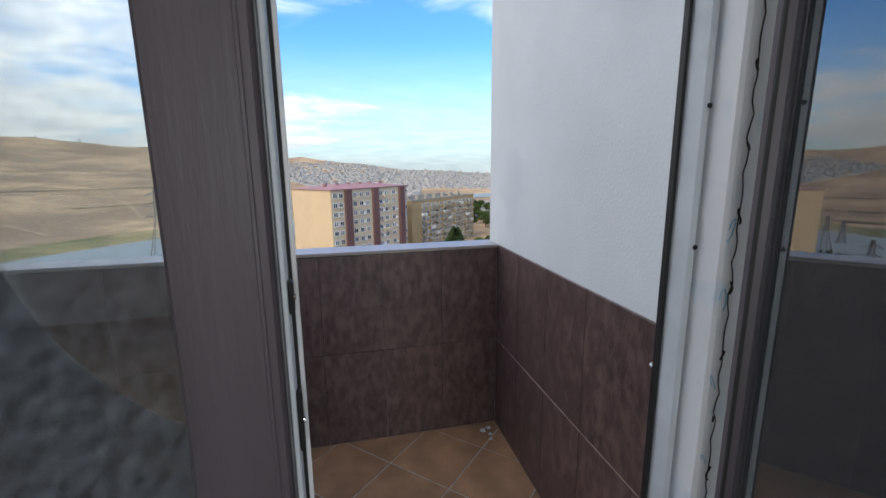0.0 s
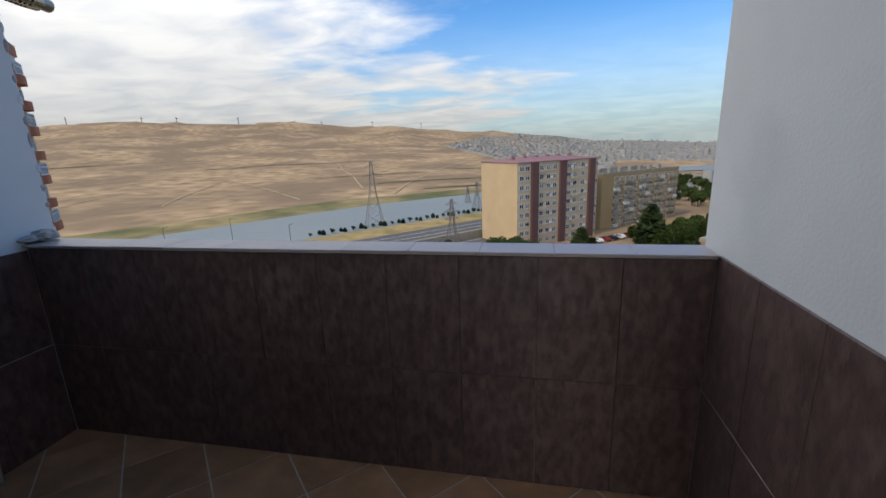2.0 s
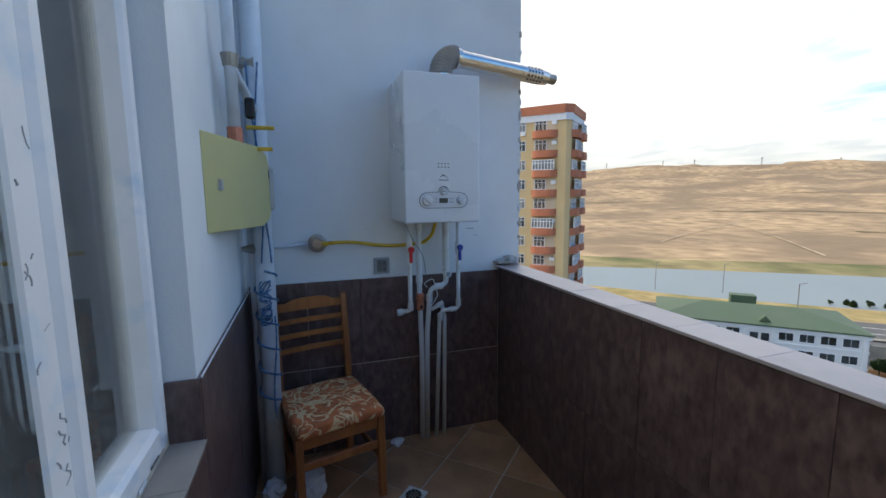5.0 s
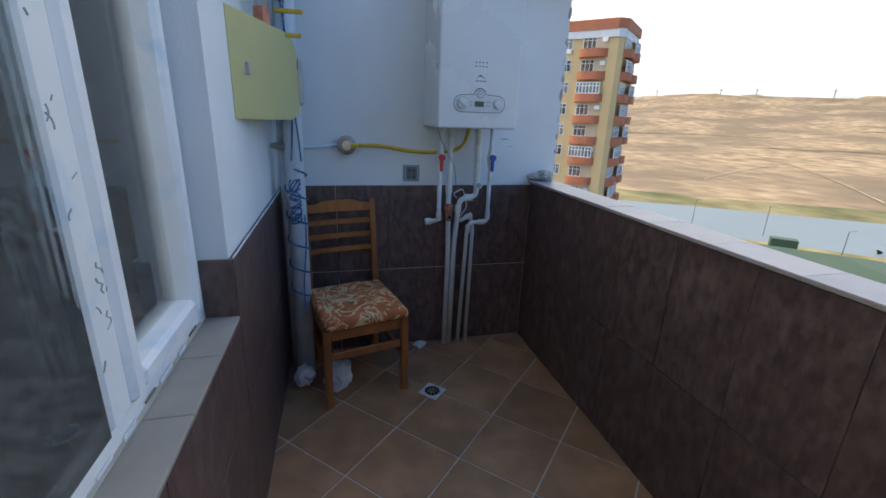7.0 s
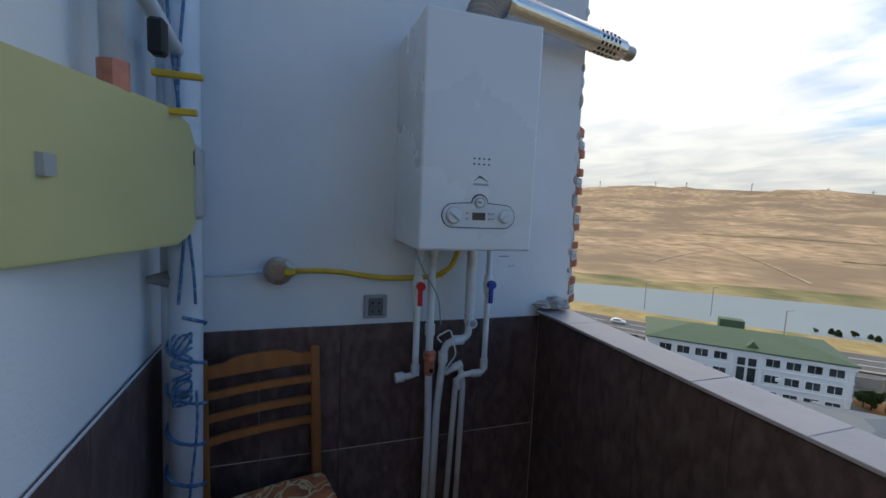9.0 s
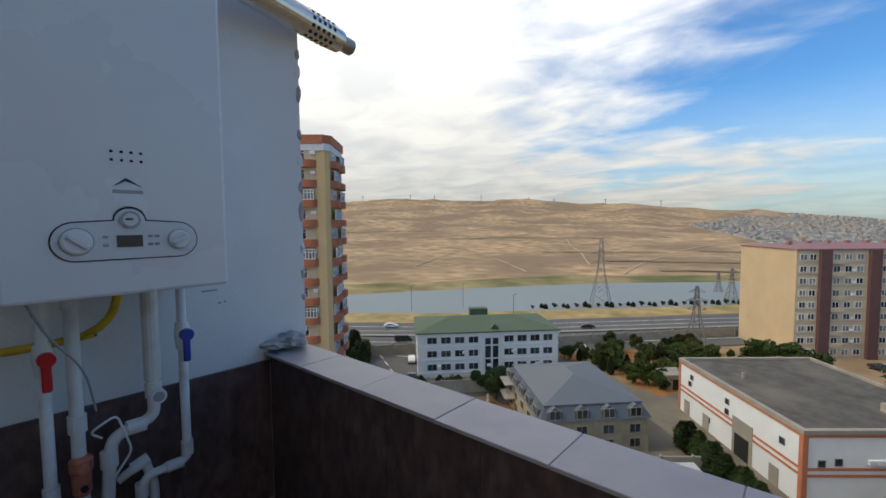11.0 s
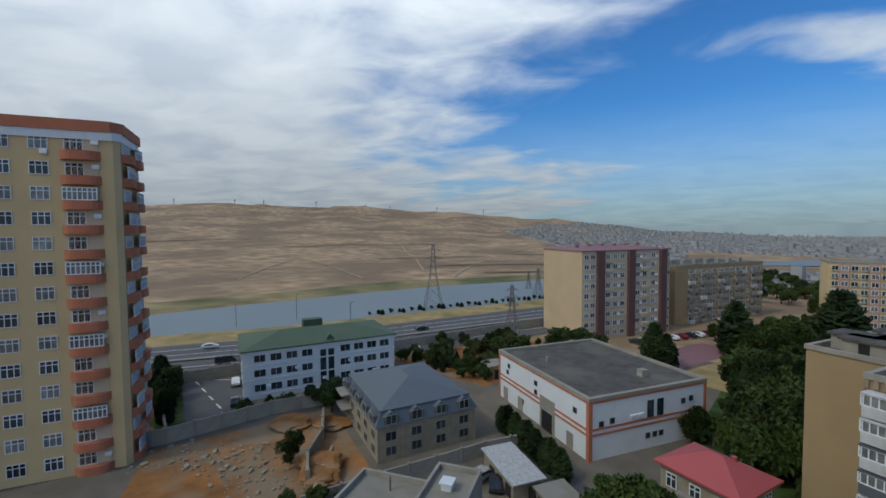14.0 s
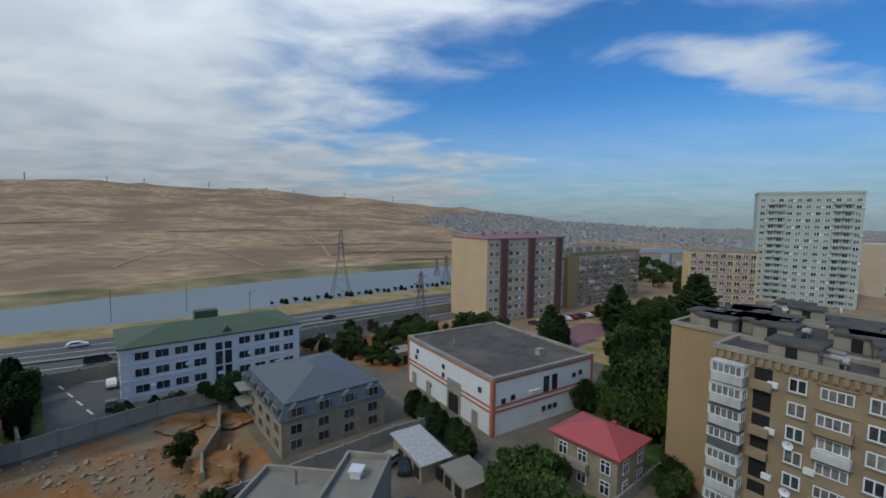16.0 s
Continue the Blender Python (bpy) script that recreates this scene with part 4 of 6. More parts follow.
M["bitumen"] = mat("grey_bitumen_roof", (0.082, 0.073, 0.060), 0.95, 0.35, 0.6, 0.3, patch=0.6, dark=(0.15, 0.13, 0.10), patch_scale=0.12, fine=3)
M["flat_roof"] = mat("pale_screed_roof", (0.24, 0.215, 0.165), 0.95, 0.15, 0.4, 0.3, patch=0.5, dark=(0.24, 0.22, 0.19), patch_scale=0.2, fine=3)
M["concrete"] = mat("grey_concrete", (0.29, 0.262, 0.21), 0.95, 0.2, 0.6, 0.3, patch=0.5, dark=(0.23, 0.21, 0.185), patch_scale=0.3, fine=5)
M["win_glass"] = mat("dark_window_glass", (0.035, 0.045, 0.05), 0.12, 0.5, 0.8, 0.0, each=0.4, fine=10)
M["win_frame"] = mat("white_window_frame", (0.70, 0.72, 0.73), 0.6, 0.06, 2, 0.0, each=0.06, fine=10)
M["pale_green"] = mat("pale_green_render", (0.40, 0.45, 0.41), 0.85, 0.06, 0.2, 0.1, patch=0.25, dark=(0.40, 0.44, 0.40), patch_scale=0.08, fine=8)
M["metal_tank"] = mat("galvanised_tank", (0.40, 0.39, 0.36), 0.55, 0.25, 3, 0.1, metal=0.2, each=0.15)
M["lattice"] = mat("grey_lattice_steel", (0.22, 0.20, 0.19), 0.6, 0.1, 2, 0.0, metal=0.3)
M["bark"] = mat("grey_brown_bark", (0.10, 0.075, 0.05), 0.95, 0.3, 6, 0.5, fine=20)
M["leaf"] = mat("green_leaves", (0.038, 0.060, 0.011), 0.7, 0.45, 1.2, 0.0, each=0.25, fine=10, spec=0.25)
M["cypress"] = mat("dark_cypress_needles", (0.022, 0.036, 0.010), 0.8, 0.4, 1.5, 0.0, each=0.2, fine=10, spec=0.2)
M["shrub"] = mat("olive_shrub_leaves", (0.065, 0.075, 0.022), 0.8, 0.4, 1.5, 0.0, each=0.3, fine=10, spec=0.2)
M["car_white"] = mat("white_car_paint", (0.75, 0.75, 0.75), 0.25, 0.02, 2, 0.0)
M["car_dark"] = mat("dark_car_paint", (0.03, 0.033, 0.04), 0.25, 0.05, 2, 0.0)
M["car_red"] = mat("dark_red_car_paint", (0.25, 0.03, 0.03), 0.25, 0.05, 2, 0.0)
M["line"] = mat("white_road_paint", (0.65, 0.65, 0.63), 0.8, 0.1, 2, 0.0)
M["town"] = mat("pale_house_walls", (0.33, 0.33, 0.315), 0.9, 0.2, 0.05, 0.0, fine=5)
M["town_roof"] = mat("mixed_grey_roofs", (0.15, 0.15, 0.15), 0.8, 0.4, 0.05, 0.0, patch=0.5, dark=(0.30, 0.21, 0.18), patch_scale=0.03, fine=5)


def water_mat():
    m = mat("pale_river_water", (0.22, 0.255, 0.265), 0.72, 0.06, 0.02, 0.3, fine=0.8, spec=0.1)
    return m


M["water"] = water_mat()

# ---------------------------------------------------------------- ground: one sheet up to the hills


def ridge(az):
    """Height of the hill line over the eye, as a slope, by bearing in degrees (left is positive)."""
    pts = ((-60, -0.016), (-38, -0.018), (-21, -0.021), (-9, -0.011), (-1.4, 0.005), (7.3, 0.019), (12, 0.026), (17.3, 0.0355), (25.6, 0.039), (35, 0.049), (46, 0.051), (60, 0.044), (75, 0.042), (120, 0.04))
    for (a, p), (b, q) in zip(pts, pts[1:]):
        if az <= b:
            f = (az - a) / (b - a)
            f = f * f * (3 - 2 * f)
            return p + (q - p) * f
    return pts[-1][1]


def ground_height(x, y):
    dx, dy = x - EYE.x, y - EYE.y
    r = math.hypot(dx, dy)
    az = math.degrees(math.atan2(-dx, dy))
    if dy < 0 or r < 260:
        return GZ
    f = min(1, max(0, (r - 420) / 1500))
    f = f * f * (3 - 2 * f) if f < 1 else 1
    f = 0.35 * min(1, max(0, (r - 330) / 1500)) + 0.65 * f
    top = 1.4 + ridge(az) * 1900
    fold = 1 + 0.17 * noise.noise(Vector((x * 0.0045, y * 0.0045, 0))) * min(1, (r - 260) / 500)
    fold += (0.10 * noise.noise(Vector((x * 0.012, y * 0.012, 3))) + 0.04 * noise.noise(Vector((x * 0.03, y * 0.03, 7)))) * min(1, (r - 260) / 500)
    h = GZ + (top - GZ) * f * (fold if f < 0.97 else 1 + (fold - 1) * 0.25)
    if r > 1950:
        h -= (r - 1950) * 0.02
    return h


verts, faces = [(EYE.x, EYE.y, GZ)], []
rings = [8, 20, 40, 70, 110, 160, 210, 260] + [260 + 24 * k for k in range(1, 71)] + [2000, 2200, 2700, 3600, 4800]
NA = 300
angles = [-180 + 360 * k / NA for k in range(NA)]
for r in rings:
    for a in angles:
        x, y = EYE.x - r * math.sin(radians(a)), EYE.y + r * math.cos(radians(a))
        verts.append((x, y, ground_height(x, y)))
for k in range(NA):
    faces.append((0, 1 + k, 1 + (k + 1) % NA))
for i in range(len(rings) - 1):
    for k in range(NA):
        a, b = 1 + i * NA + k, 1 + i * NA + (k + 1) % NA
        faces.append((a, b, b + NA, a + NA))
me = bpy.data.meshes.new("ground")
me.from_pydata(verts, [], faces)
me.materials.append(M["hill"])
for p in me.polygons:
    p.use_smooth = True
ground = tagged(new("ground", me), "dry tan plain rising to bare hills beyond the river", "ground", "", "structure")


def sheet(name, pts, z, material, label, category, kind="structure"):
    bm = bmesh.new()
    vs = [bm.verts.new((*here(x, y), GZ + z)) for x, y in pts]
    f = bm.faces.new(vs)
    if f.normal.z < 0:
        f.normal_flip()
    me_ = bpy.data.meshes.new(name)
    bmesh.ops.triangulate(bm, faces=list(bm.faces))
    bmesh.ops.recalc_face_normals(bm, faces=bm.faces)
    for q in bm.faces:
        if q.normal.z < 0:
            q.normal_flip()
    bm.to_mesh(me_)
    bm.free()
    me_.materials.append(material)
    return tagged(new(name, me_), label, category, "", kind)


def ribbon(name, left, right, z, material, label, category, kind="structure"):
    """A strip between two lines of equal count."""
    bm = bmesh.new()
    a = [bm.verts.new((*here(x, y), GZ + z)) for x, y in left]
    b = [bm.verts.new((*here(x, y), GZ + z)) for x, y in right]
    for i in range(len(a) - 1):
        f = bm.faces.new((a[i], a[i + 1], b[i + 1], b[i]))
        f.normal_update()
        if f.normal.z < 0:
            f.normal_flip()
    me_ = bpy.data.meshes.new(name)
    bm.to_mesh(me_)
    bm.free()
    me_.materials.append(material)
    return tagged(new(name, me_), label, category, "", kind)


near_bank = [(-260, -25), (-190, 30), (-122, 87), (-95, 108), (-60, 145), (-26, 180), (10, 222), (45, 270), (70, 320)]
far_bank = [(-300, 20), (-215, 70), (-152, 109), (-133, 139), (-102, 182), (-75, 215), (-37, 248), (10, 290), (45, 340)]
ribbon("reeds", [(x - 22 - 4 * (i % 3), y + 16) for i, (x, y) in enumerate(far_bank)], far_bank, 0.05, M["reed"], "green reedy strip along the far river bank", "bank")
ribbon("river", near_bank, far_bank, 0.12, M["water"], "pale blue river", "water")
ribbon("river_reach", [(95, 385), (165, 396), (330, 470)], [(85, 420), (160, 450), (330, 560)], 0.5, M["water"], "distant blue reach of the river", "water")
ribbon("verge", [(x + 9, y - 9) for x, y in near_bank], near_bank, 0.10, M["straw"], "dry yellow verge between road and river", "verge")
road_a = [(x + 10, y - 10) for x, y in near_bank]
road_b = [(x + 33, y - 33) for x, y in near_bank]
ribbon("road", road_a, road_b, 0.14, M["asphalt"], "grey multi-lane highway along the river", "road")
ribbon("median", [(x + 20.5, y - 20.5) for x, y in near_bank], [(x + 21.5, y - 21.5) for x, y in near_bank], 0.5, M["concrete"], "pale concrete median of the highway", "median")
for off in (13.5, 17.0, 25.0, 28.5):
    ribbon("road_line", [(x + off, y - off) for x, y in near_bank], [(x + off + 0.2, y - off - 0.2) for x, y in near_bank], 0.17, M["line"], "white lane line of the highway", "road line")
# noise barrier beside the road, panel by panel
barrier = thing("road_barrier", "long grey barrier of concrete panels beside the highway", "barrier")
bm = box(-2.4, 2.4, -0.12, 0.12, 0, 2.6, 0.05)
panel_mesh = mesh_of("panel", bm, M["concrete"])
bm = box(-0.2, 0.2, -0.25, 0.25, 0, 3.0)
post_mesh = mesh_of("post", bm, M["concrete"])
p, q = Vector((*here(-125 + 36, 50 - 0), 0)), Vector((*here(-10, 142), 0))
n = int((q - p).length / 5)
ang = math.degrees(math.atan2(q.y - p.y, q.x - p.x))
for k in range(n):
    c = p + (q - p) * ((k + 0.5) / n)
    part("panel", panel_mesh, None, barrier, m=pose(c.x, c.y, GZ, 0, 0, ang))
    c = p + (q - p) * (k / n)
    part("post", post_mesh, None, barrier, m=pose(c.x, c.y, GZ, 0, 0, ang))

sheet("yard_concrete", [(-75, 20), (-10, 15), (40, 20), (60, 60), (45, 110), (-5, 112), (-45, 88), (-90, 62)], 0.03, M["yard"], "pale dusty ground between the buildings", "ground")
sheet("yard_dirt", [(-58, 42), (-43, 62), (-40, 60), (-28, 49), (-24, 44), (-30, 34), (-50, 32)], 0.06, M["dirt"], "orange dirt of the building plot", "ground")
sheet("car_park", [(-79, 64), (-65, 70), (-51, 54), (-61, 50)], 0.07, M["asphalt"], "dark asphalt parking lot with white lines", "car park")
sheet("lawn", [(-90, 62), (-79, 64), (-61, 50), (-64, 45), (-75, 52)], 0.06, M["grass"], "dark green garden behind the plot wall", "lawn")
sheet("scrub_field", [(-45, 90), (-20, 80), (-12, 96), (-6, 110), (-22, 120), (-36, 104)], 0.06, M["dirt"], "reddish bare ground behind the offices", "ground")
sheet("park_ground", [(10, 62), (18, 54), (60, 80), (90, 150), (60, 160), (22, 92)], 0.06, M["grass"], "green park ground under the trees", "ground")
sheet("field", [(14, 98), (24, 90), (46, 118), (38, 124)], 0.08, M["straw"], "dry yellow field", "field")
sheet("court", [(8, 108), (16, 102), (34, 122), (26, 128)], 0.09, M["plum_roof"], "reddish paved court beside the flats", "court")
sheet("street", [(-8, 62), (-13, 58), (-2, 44), (4, 36), (9, 40)], 0.07, M["asphalt"], "narrow street between the houses", "street")
for k in range(5):
    f = k / 5
    x, y = -76 + 22 * f, 64.5 - 12 * f
    sheet("parking_line", [(x, y), (x + 0.25, y + 0.2), (x + 2.6, y - 1.0), (x + 2.4, y - 1.2)], 0.10, M["line"], "white line of the parking lot", "road line")
sheet("parking_line", [(-78.5, 64.3), (-78.4, 64.6), (-66, 69.6), (-66.1, 69.3)], 0.10, M["line"], "white edge line of the parking lot", "road line")


def track(r0, az0, r1, az1, w, material, label, name="track"):
    """A worn line over the plain, laid on the ground."""
    bm = bmesh.new()
    rows_ = []
    n_ = 40
    for k in range(n_ + 1):
        f = k / n_
        r = r0 + (r1 - r0) * f
        az = radians(az0 + (az1 - az0) * f + 0.6 * noise.noise(Vector((f * 3, r0, az0))))
        rows_.append(Vector((EYE.x - r * math.sin(az), EYE.y + r * math.cos(az), 0)))
    strip_ = []
    for k, p_ in enumerate(rows_):
        d_ = (rows_[min(k + 1, n_)] - rows_[max(k - 1, 0)]).normalized()
        s_ = Vector((-d_.y, d_.x, 0)) * w * 0.55 * (0.7 + 0.6 * noise.noise(Vector((k * 0.4, az0, 1))))
        strip_.append([bm.verts.new((q_.x, q_.y, max(ground_height(q_.x, q_.y), ground_height(p_.x, p_.y)) + 0.5)) for q_ in (p_ - s_, p_ + s_)])
    for a_, b_ in zip(strip_, strip_[1:]):
        bm.faces.new((a_[0], a_[1], b_[1], b_[0]))
    return structure(name, bm, material, label, "track")


M["track"] = mat("pale_worn_track", (0.44, 0.34, 0.225), 1.0, 0.15, 0.05, 0.0, fine=5, spec=0.1)
M["scrub"] = mat("dark_scrub_band", (0.19, 0.165, 0.085), 1.0, 0.35, 0.04, 0.0, fine=5, spec=0.1)
for a_ in ((300, 62, 520, 38, 1.6), (330, 45, 640, 30, 1.5), (300, 30, 600, 44, 1.5), (420, 60, 460, 20, 1.6), (520, 55, 560, 16, 1.8), (350, 22, 700, 26, 1.5), (380, 74, 800, 52, 2.0), (640, 60, 700, 10, 2.0), (330, 36, 380, 52, 1.4), (300, 18, 620, 8, 1.6)):
    track(*a_, M["track"], "pale worn track across the dry plain")
for a_ in ((600, 40, 640, 20, 7), (720, 62, 740, 40, 8), (450, 28, 470, 14, 6), (860, 34, 880, 18, 9), (380, 20, 400, 6, 7), (330, 14, 350, 0, 8), (500, 10, 520, -4, 8)):
    track(*a_, M["scrub"], "dark band of scrub on the plain", "scrub_band")

# ---------------------------------------------------------------- buildings
def pane_mesh(name, w, h, bars_x=2, bars_z=1, t=0.09, frame_m=None, glass_m=None):
    """A window as one mesh: a frame with bars, and the glass set back in it. It lies in the x, z plane and looks along -y."""
    xs, zs = [-w / 2, -w / 2 + t], [0, t]
    for k in range(1, bars_x + 1):
        x = -w / 2 + w * k / (bars_x + 1)
        xs += [x - t / 2, x + t / 2]
    if bars_z:
        zs += [h * 0.68 - t / 2, h * 0.68 + t / 2]
    xs += [w / 2 - t, w / 2]
    zs += [h - t, h]
    bm = bmesh.new()
    grid = [[bm.verts.new((x, -0.07, z)) for x in xs] for z in zs]
    panes = []
    for r_ in range(len(zs) - 1):
        for c_ in range(len(xs) - 1):
            f = bm.faces.new((grid[r_][c_], grid[r_][c_ + 1], grid[r_ + 1][c_ + 1], grid[r_ + 1][c_]))
            if r_ % 2 and c_ % 2:
                panes.append(f)
    edge = [e for e in bm.edges if e.is_boundary]
    ext = bmesh.ops.extrude_edge_only(bm, edges=edge)
    for g in ext["geom"]:
        if isinstance(g, bmesh.types.BMVert):
            g.co.y = 0.05
    for f in panes:
        new_f = bmesh.ops.extrude_discrete_faces(bm, faces=[f])["faces"][0]
        for v in new_f.verts:
            v.co.y = -0.01
        new_f.material_index = 1
    me_ = bpy.data.meshes.new(name)
    bm.to_mesh(me_)
    bm.free()
    me_.materials.append(frame_m or M["win_frame"]), me_.materials.append(glass_m or M["win_glass"])
    return me_


WIN = pane_mesh("window", 1.9, 1.6, 2)
WIN_TALL = pane_mesh("window", 1.3, 1.7, 1)
WIN_OFFICE = pane_mesh("window", 2.2, 1.5, 1, 0, 0.05)
WIN_SMALL = pane_mesh("window", 0.9, 0.9, 0, 0, 0.06, M["pvc_dark"])
WIN_DARK = pane_mesh("window", 1.7, 1.4, 1, 0, 0.07, M["concrete"])
M["curtain_glass"] = mat("window_glass_with_curtains", (0.17, 0.17, 0.155), 0.2, 0.5, 0.9, 0.0, each=0.4, fine=10)
WIN_PALE = pane_mesh("window", 1.7, 1.5, 1, 0, 0.10, None, M["curtain_glass"])
WIN_FAR = pane_mesh("window", 1.7, 1.5, 1, 0, 0.10)


def building(name, label, x, y, du, dv, h, wall, turn=TURN, base=0.0, category="building"):
    """An empty at the corner nearest the street; local x runs along one front, local y along the other."""
    ob = thing(name, label, category, pose(*here(x, y), GZ + base, 0, 0, turn))
    part("wall", box(0, du, 0, dv, 0, h), wall, ob)
    return ob


def on_front(ob, mesh, x, z, y=0.0, name="window", proud=0.03, label=""):
    """On the front that local x runs along."""
    return part(name, mesh, None, ob, label, pose(x, y - proud, z))


def on_side(ob, mesh, y, z, x=0.0, name="window", proud=0.03, label=""):
    """On the front that local y runs along."""
    return part(name, mesh, None, ob, label, pose(x - proud, y, z, 0, 0, -90))


AC = mesh_of("air_conditioner", box(-0.42, 0.42, -0.32, 0, 0, 0.6, 0.04), M["win_frame"])


def hip_roof(ob, x0, x1, y0, y1, z, rise, material, over=0.4, name="roof", flat=0.0):
    bm = bmesh.new()
    x0, x1, y0, y1 = x0 - over, x1 + over, y0 - over, y1 + over
    low = [bm.verts.new(v) for v in ((x0, y0, z), (x1, y0, z), (x1, y1, z), (x0, y1, z))]
    base = [bm.verts.new((v.co.x, v.co.y, z - 0.25)) for v in low]
    w, d = x1 - x0, y1 - y0
    i = min(w, d) / 2 * (1 - flat)
    if w > d:
        r = [bm.verts.new((x0 + i, (y0 + y1) / 2, z + rise)), bm.verts.new((x1 - i, (y0 + y1) / 2, z + rise))]
        bm.faces.new((low[0], low[1], r[1], r[0])), bm.faces.new((low[1], low[2], r[1])), bm.faces.new((low[2], low[3], r[0], r[1])), bm.faces.new((low[3], low[0], r[0]))
    else:
        r = [bm.verts.new(((x0 + x1) / 2, y0 + i, z + rise)), bm.verts.new(((x0 + x1) / 2, y1 - i, z + rise))]
        bm.faces.new((low[0], low[1], r[0])), bm.faces.new((low[1], low[2], r[1], r[0])), bm.faces.new((low[2], low[3], r[1])), bm.faces.new((low[3], low[0], r[0], r[1]))
    for k in range(4):
        bm.faces.new((low[k], low[(k + 1) % 4], base[(k + 1) % 4], base[k]))
    bm.faces.new(base)
    return part(name, bm, material, ob)


def flat_roof(ob, x0, x1, y0, y1, z, roof_m, rim_m, rim=0.5, w=0.35):
    part("roof", box(x0 + w, x1 - w, y0 + w, y1 - w, z - 0.05, z + 0.08), roof_m, ob)
    for b in (box(x0 - 0.15, x1 + 0.15, y0 - 0.15, y0 + w, z, z + rim), box(x0 - 0.15, x1 + 0.15, y1 - w, y1 + 0.15, z, z + rim),
              box(x0 - 0.15, x0 + w, y0 + w, y1 - w, z, z + rim), box(x1 - w, x1 + 0.15, y0 + w, y1 - w, z, z + rim)):
        part("roof_rim", b, rim_m, ob)


# white offices with the green roof
ob = building("office_building", "white three-storey office block with a green hipped roof", -58.9, 59.7, 32.0, 16.5, 10.2, M["white_paint"], 46)
hip_roof(ob, 0, 32.0, 0, 16.5, 10.2, 1.9, M["green_roof"], 0.5)
part("eave_band", box(-0.25, 32.25, -0.25, -0.02, 9.2, 9.9), M["white_paint"], ob)
part("chimney_box", box(13.5, 18.0, 11.5, 14.0, 10.4, 13.0, 0.1), M["green_roof"], ob, "green roof hatch")
dormer = part("dormer", prism([(-0.9, 0), (0.9, 0), (0, 1.1)], 1.6), M["green_roof"], ob, "small green dormer", pose(17.5, 2.2, 10.6, 90, 0, 0))
for fl in range(3):
    z = 1.6 + 3.0 * fl
    part("string_course", box(-0.12, 32.1, -0.14, -0.02, z - 0.75, z - 0.45), M["white_paint"], ob)
    for k in range(4):
        on_front(ob, WIN_OFFICE, 3.2 + 3.1 * k, z)
        on_front(ob, WIN_OFFICE, 20.6 + 3.0 * k, z)
    for k in range(3):
        on_side(ob, WIN_SMALL, 3.5 + 4.2 * k, z)
for x in (15.2, 16.9):
    part("stair_glazing", box(x, x + 1.25, -0.10, -0.03, 0.6, 8.6), M["win_glass"], ob, "tall dark stairwell glazing")
for x in (1.0, 14.3, 18.6, 31.2):
    part("pilaster", box(x, x + 0.55, -0.2, -0.02, 0, 9.2), M["white_paint"], ob)
for k in range(5):
    on_front(ob, AC, 4.8 + 5.6 * k, 2.2 + 3.0 * (k % 2), name="air_conditioner", proud=0.02)

# stone house with the mansard
ob = building("stone_house", "unfinished grey stone house with a blue-grey mansard roof", -26.7, 49.3, 16.5, 20.0, 5.4, M["stone"], 46)
bm = bmesh.new()
W_, D_, e_, hm = 16.5, 20.0, 0.35, 2.1
lo = [bm.verts.new(v) for v in ((-e_, -e_, 5.4), (W_ + e_, -e_, 5.4), (W_ + e_, D_ + e_, 5.4), (-e_, D_ + e_, 5.4))]
hi = [bm.verts.new(v) for v in ((0.9, 0.9, 5.4 + hm), (W_ - 0.9, 0.9, 5.4 + hm), (W_ - 0.9, D_ - 0.9, 5.4 + hm), (0.9, D_ - 0.9, 5.4 + hm))]
for k in range(4):
    bm.faces.new((lo[k], lo[(k + 1) % 4], hi[(k + 1) % 4], hi[k]))
bm.faces.new(lo), bm.faces.new(hi)
part("mansard", bm, M["slate_roof"], ob, "steep lower roof")
hip_roof(ob, 0.9, W_ - 0.9, 0.9, D_ - 0.9, 5.4 + hm + 0.02, 1.8, M["slate_roof"], 0.25)
dorm = prism([(-1.1, 0), (1.1, 0), (1.1, 1.3), (0, 2.0), (-1.1, 1.3)], 1.2)
dorm_mesh = mesh_of("dormer", dorm, M["slate_roof"])
for k in range(4):
    x = 2.1 + 4.1 * k
    d_ = part("dormer", dorm_mesh, None, ob, "", pose(x, 1.0, 5.5, 90, 0, 0))
    part("window", WIN_DARK, None, d_, "", pose(0, 0.15, 1.23, -90, 0, 0))
    for z in (0.9, 3.1):
        on_front(ob, WIN_DARK, x, z)
    part("pier", box(x + 1.75, x + 2.15, -0.16, -0.02, 0, 5.4), M["stone"], ob)
for k in range(5):
    y = 2.0 + 3.9 * k
    d_ = part("dormer", dorm_mesh, None, ob, "", pose(1.0, y, 5.5, 90, 0, -90))
    part("window", WIN_DARK, None, d_, "", pose(0, 0.15, 1.23, -90, 0, 0))
    for z in (0.9, 3.1):
        on_side(ob, WIN_DARK, y, z)
for z in (2.7, 5.2):
    part("balcony", box(-1.8, -0.02, 14.5, 19.0, z, z + 0.25), M["concrete"], ob, "bare concrete balcony slab")

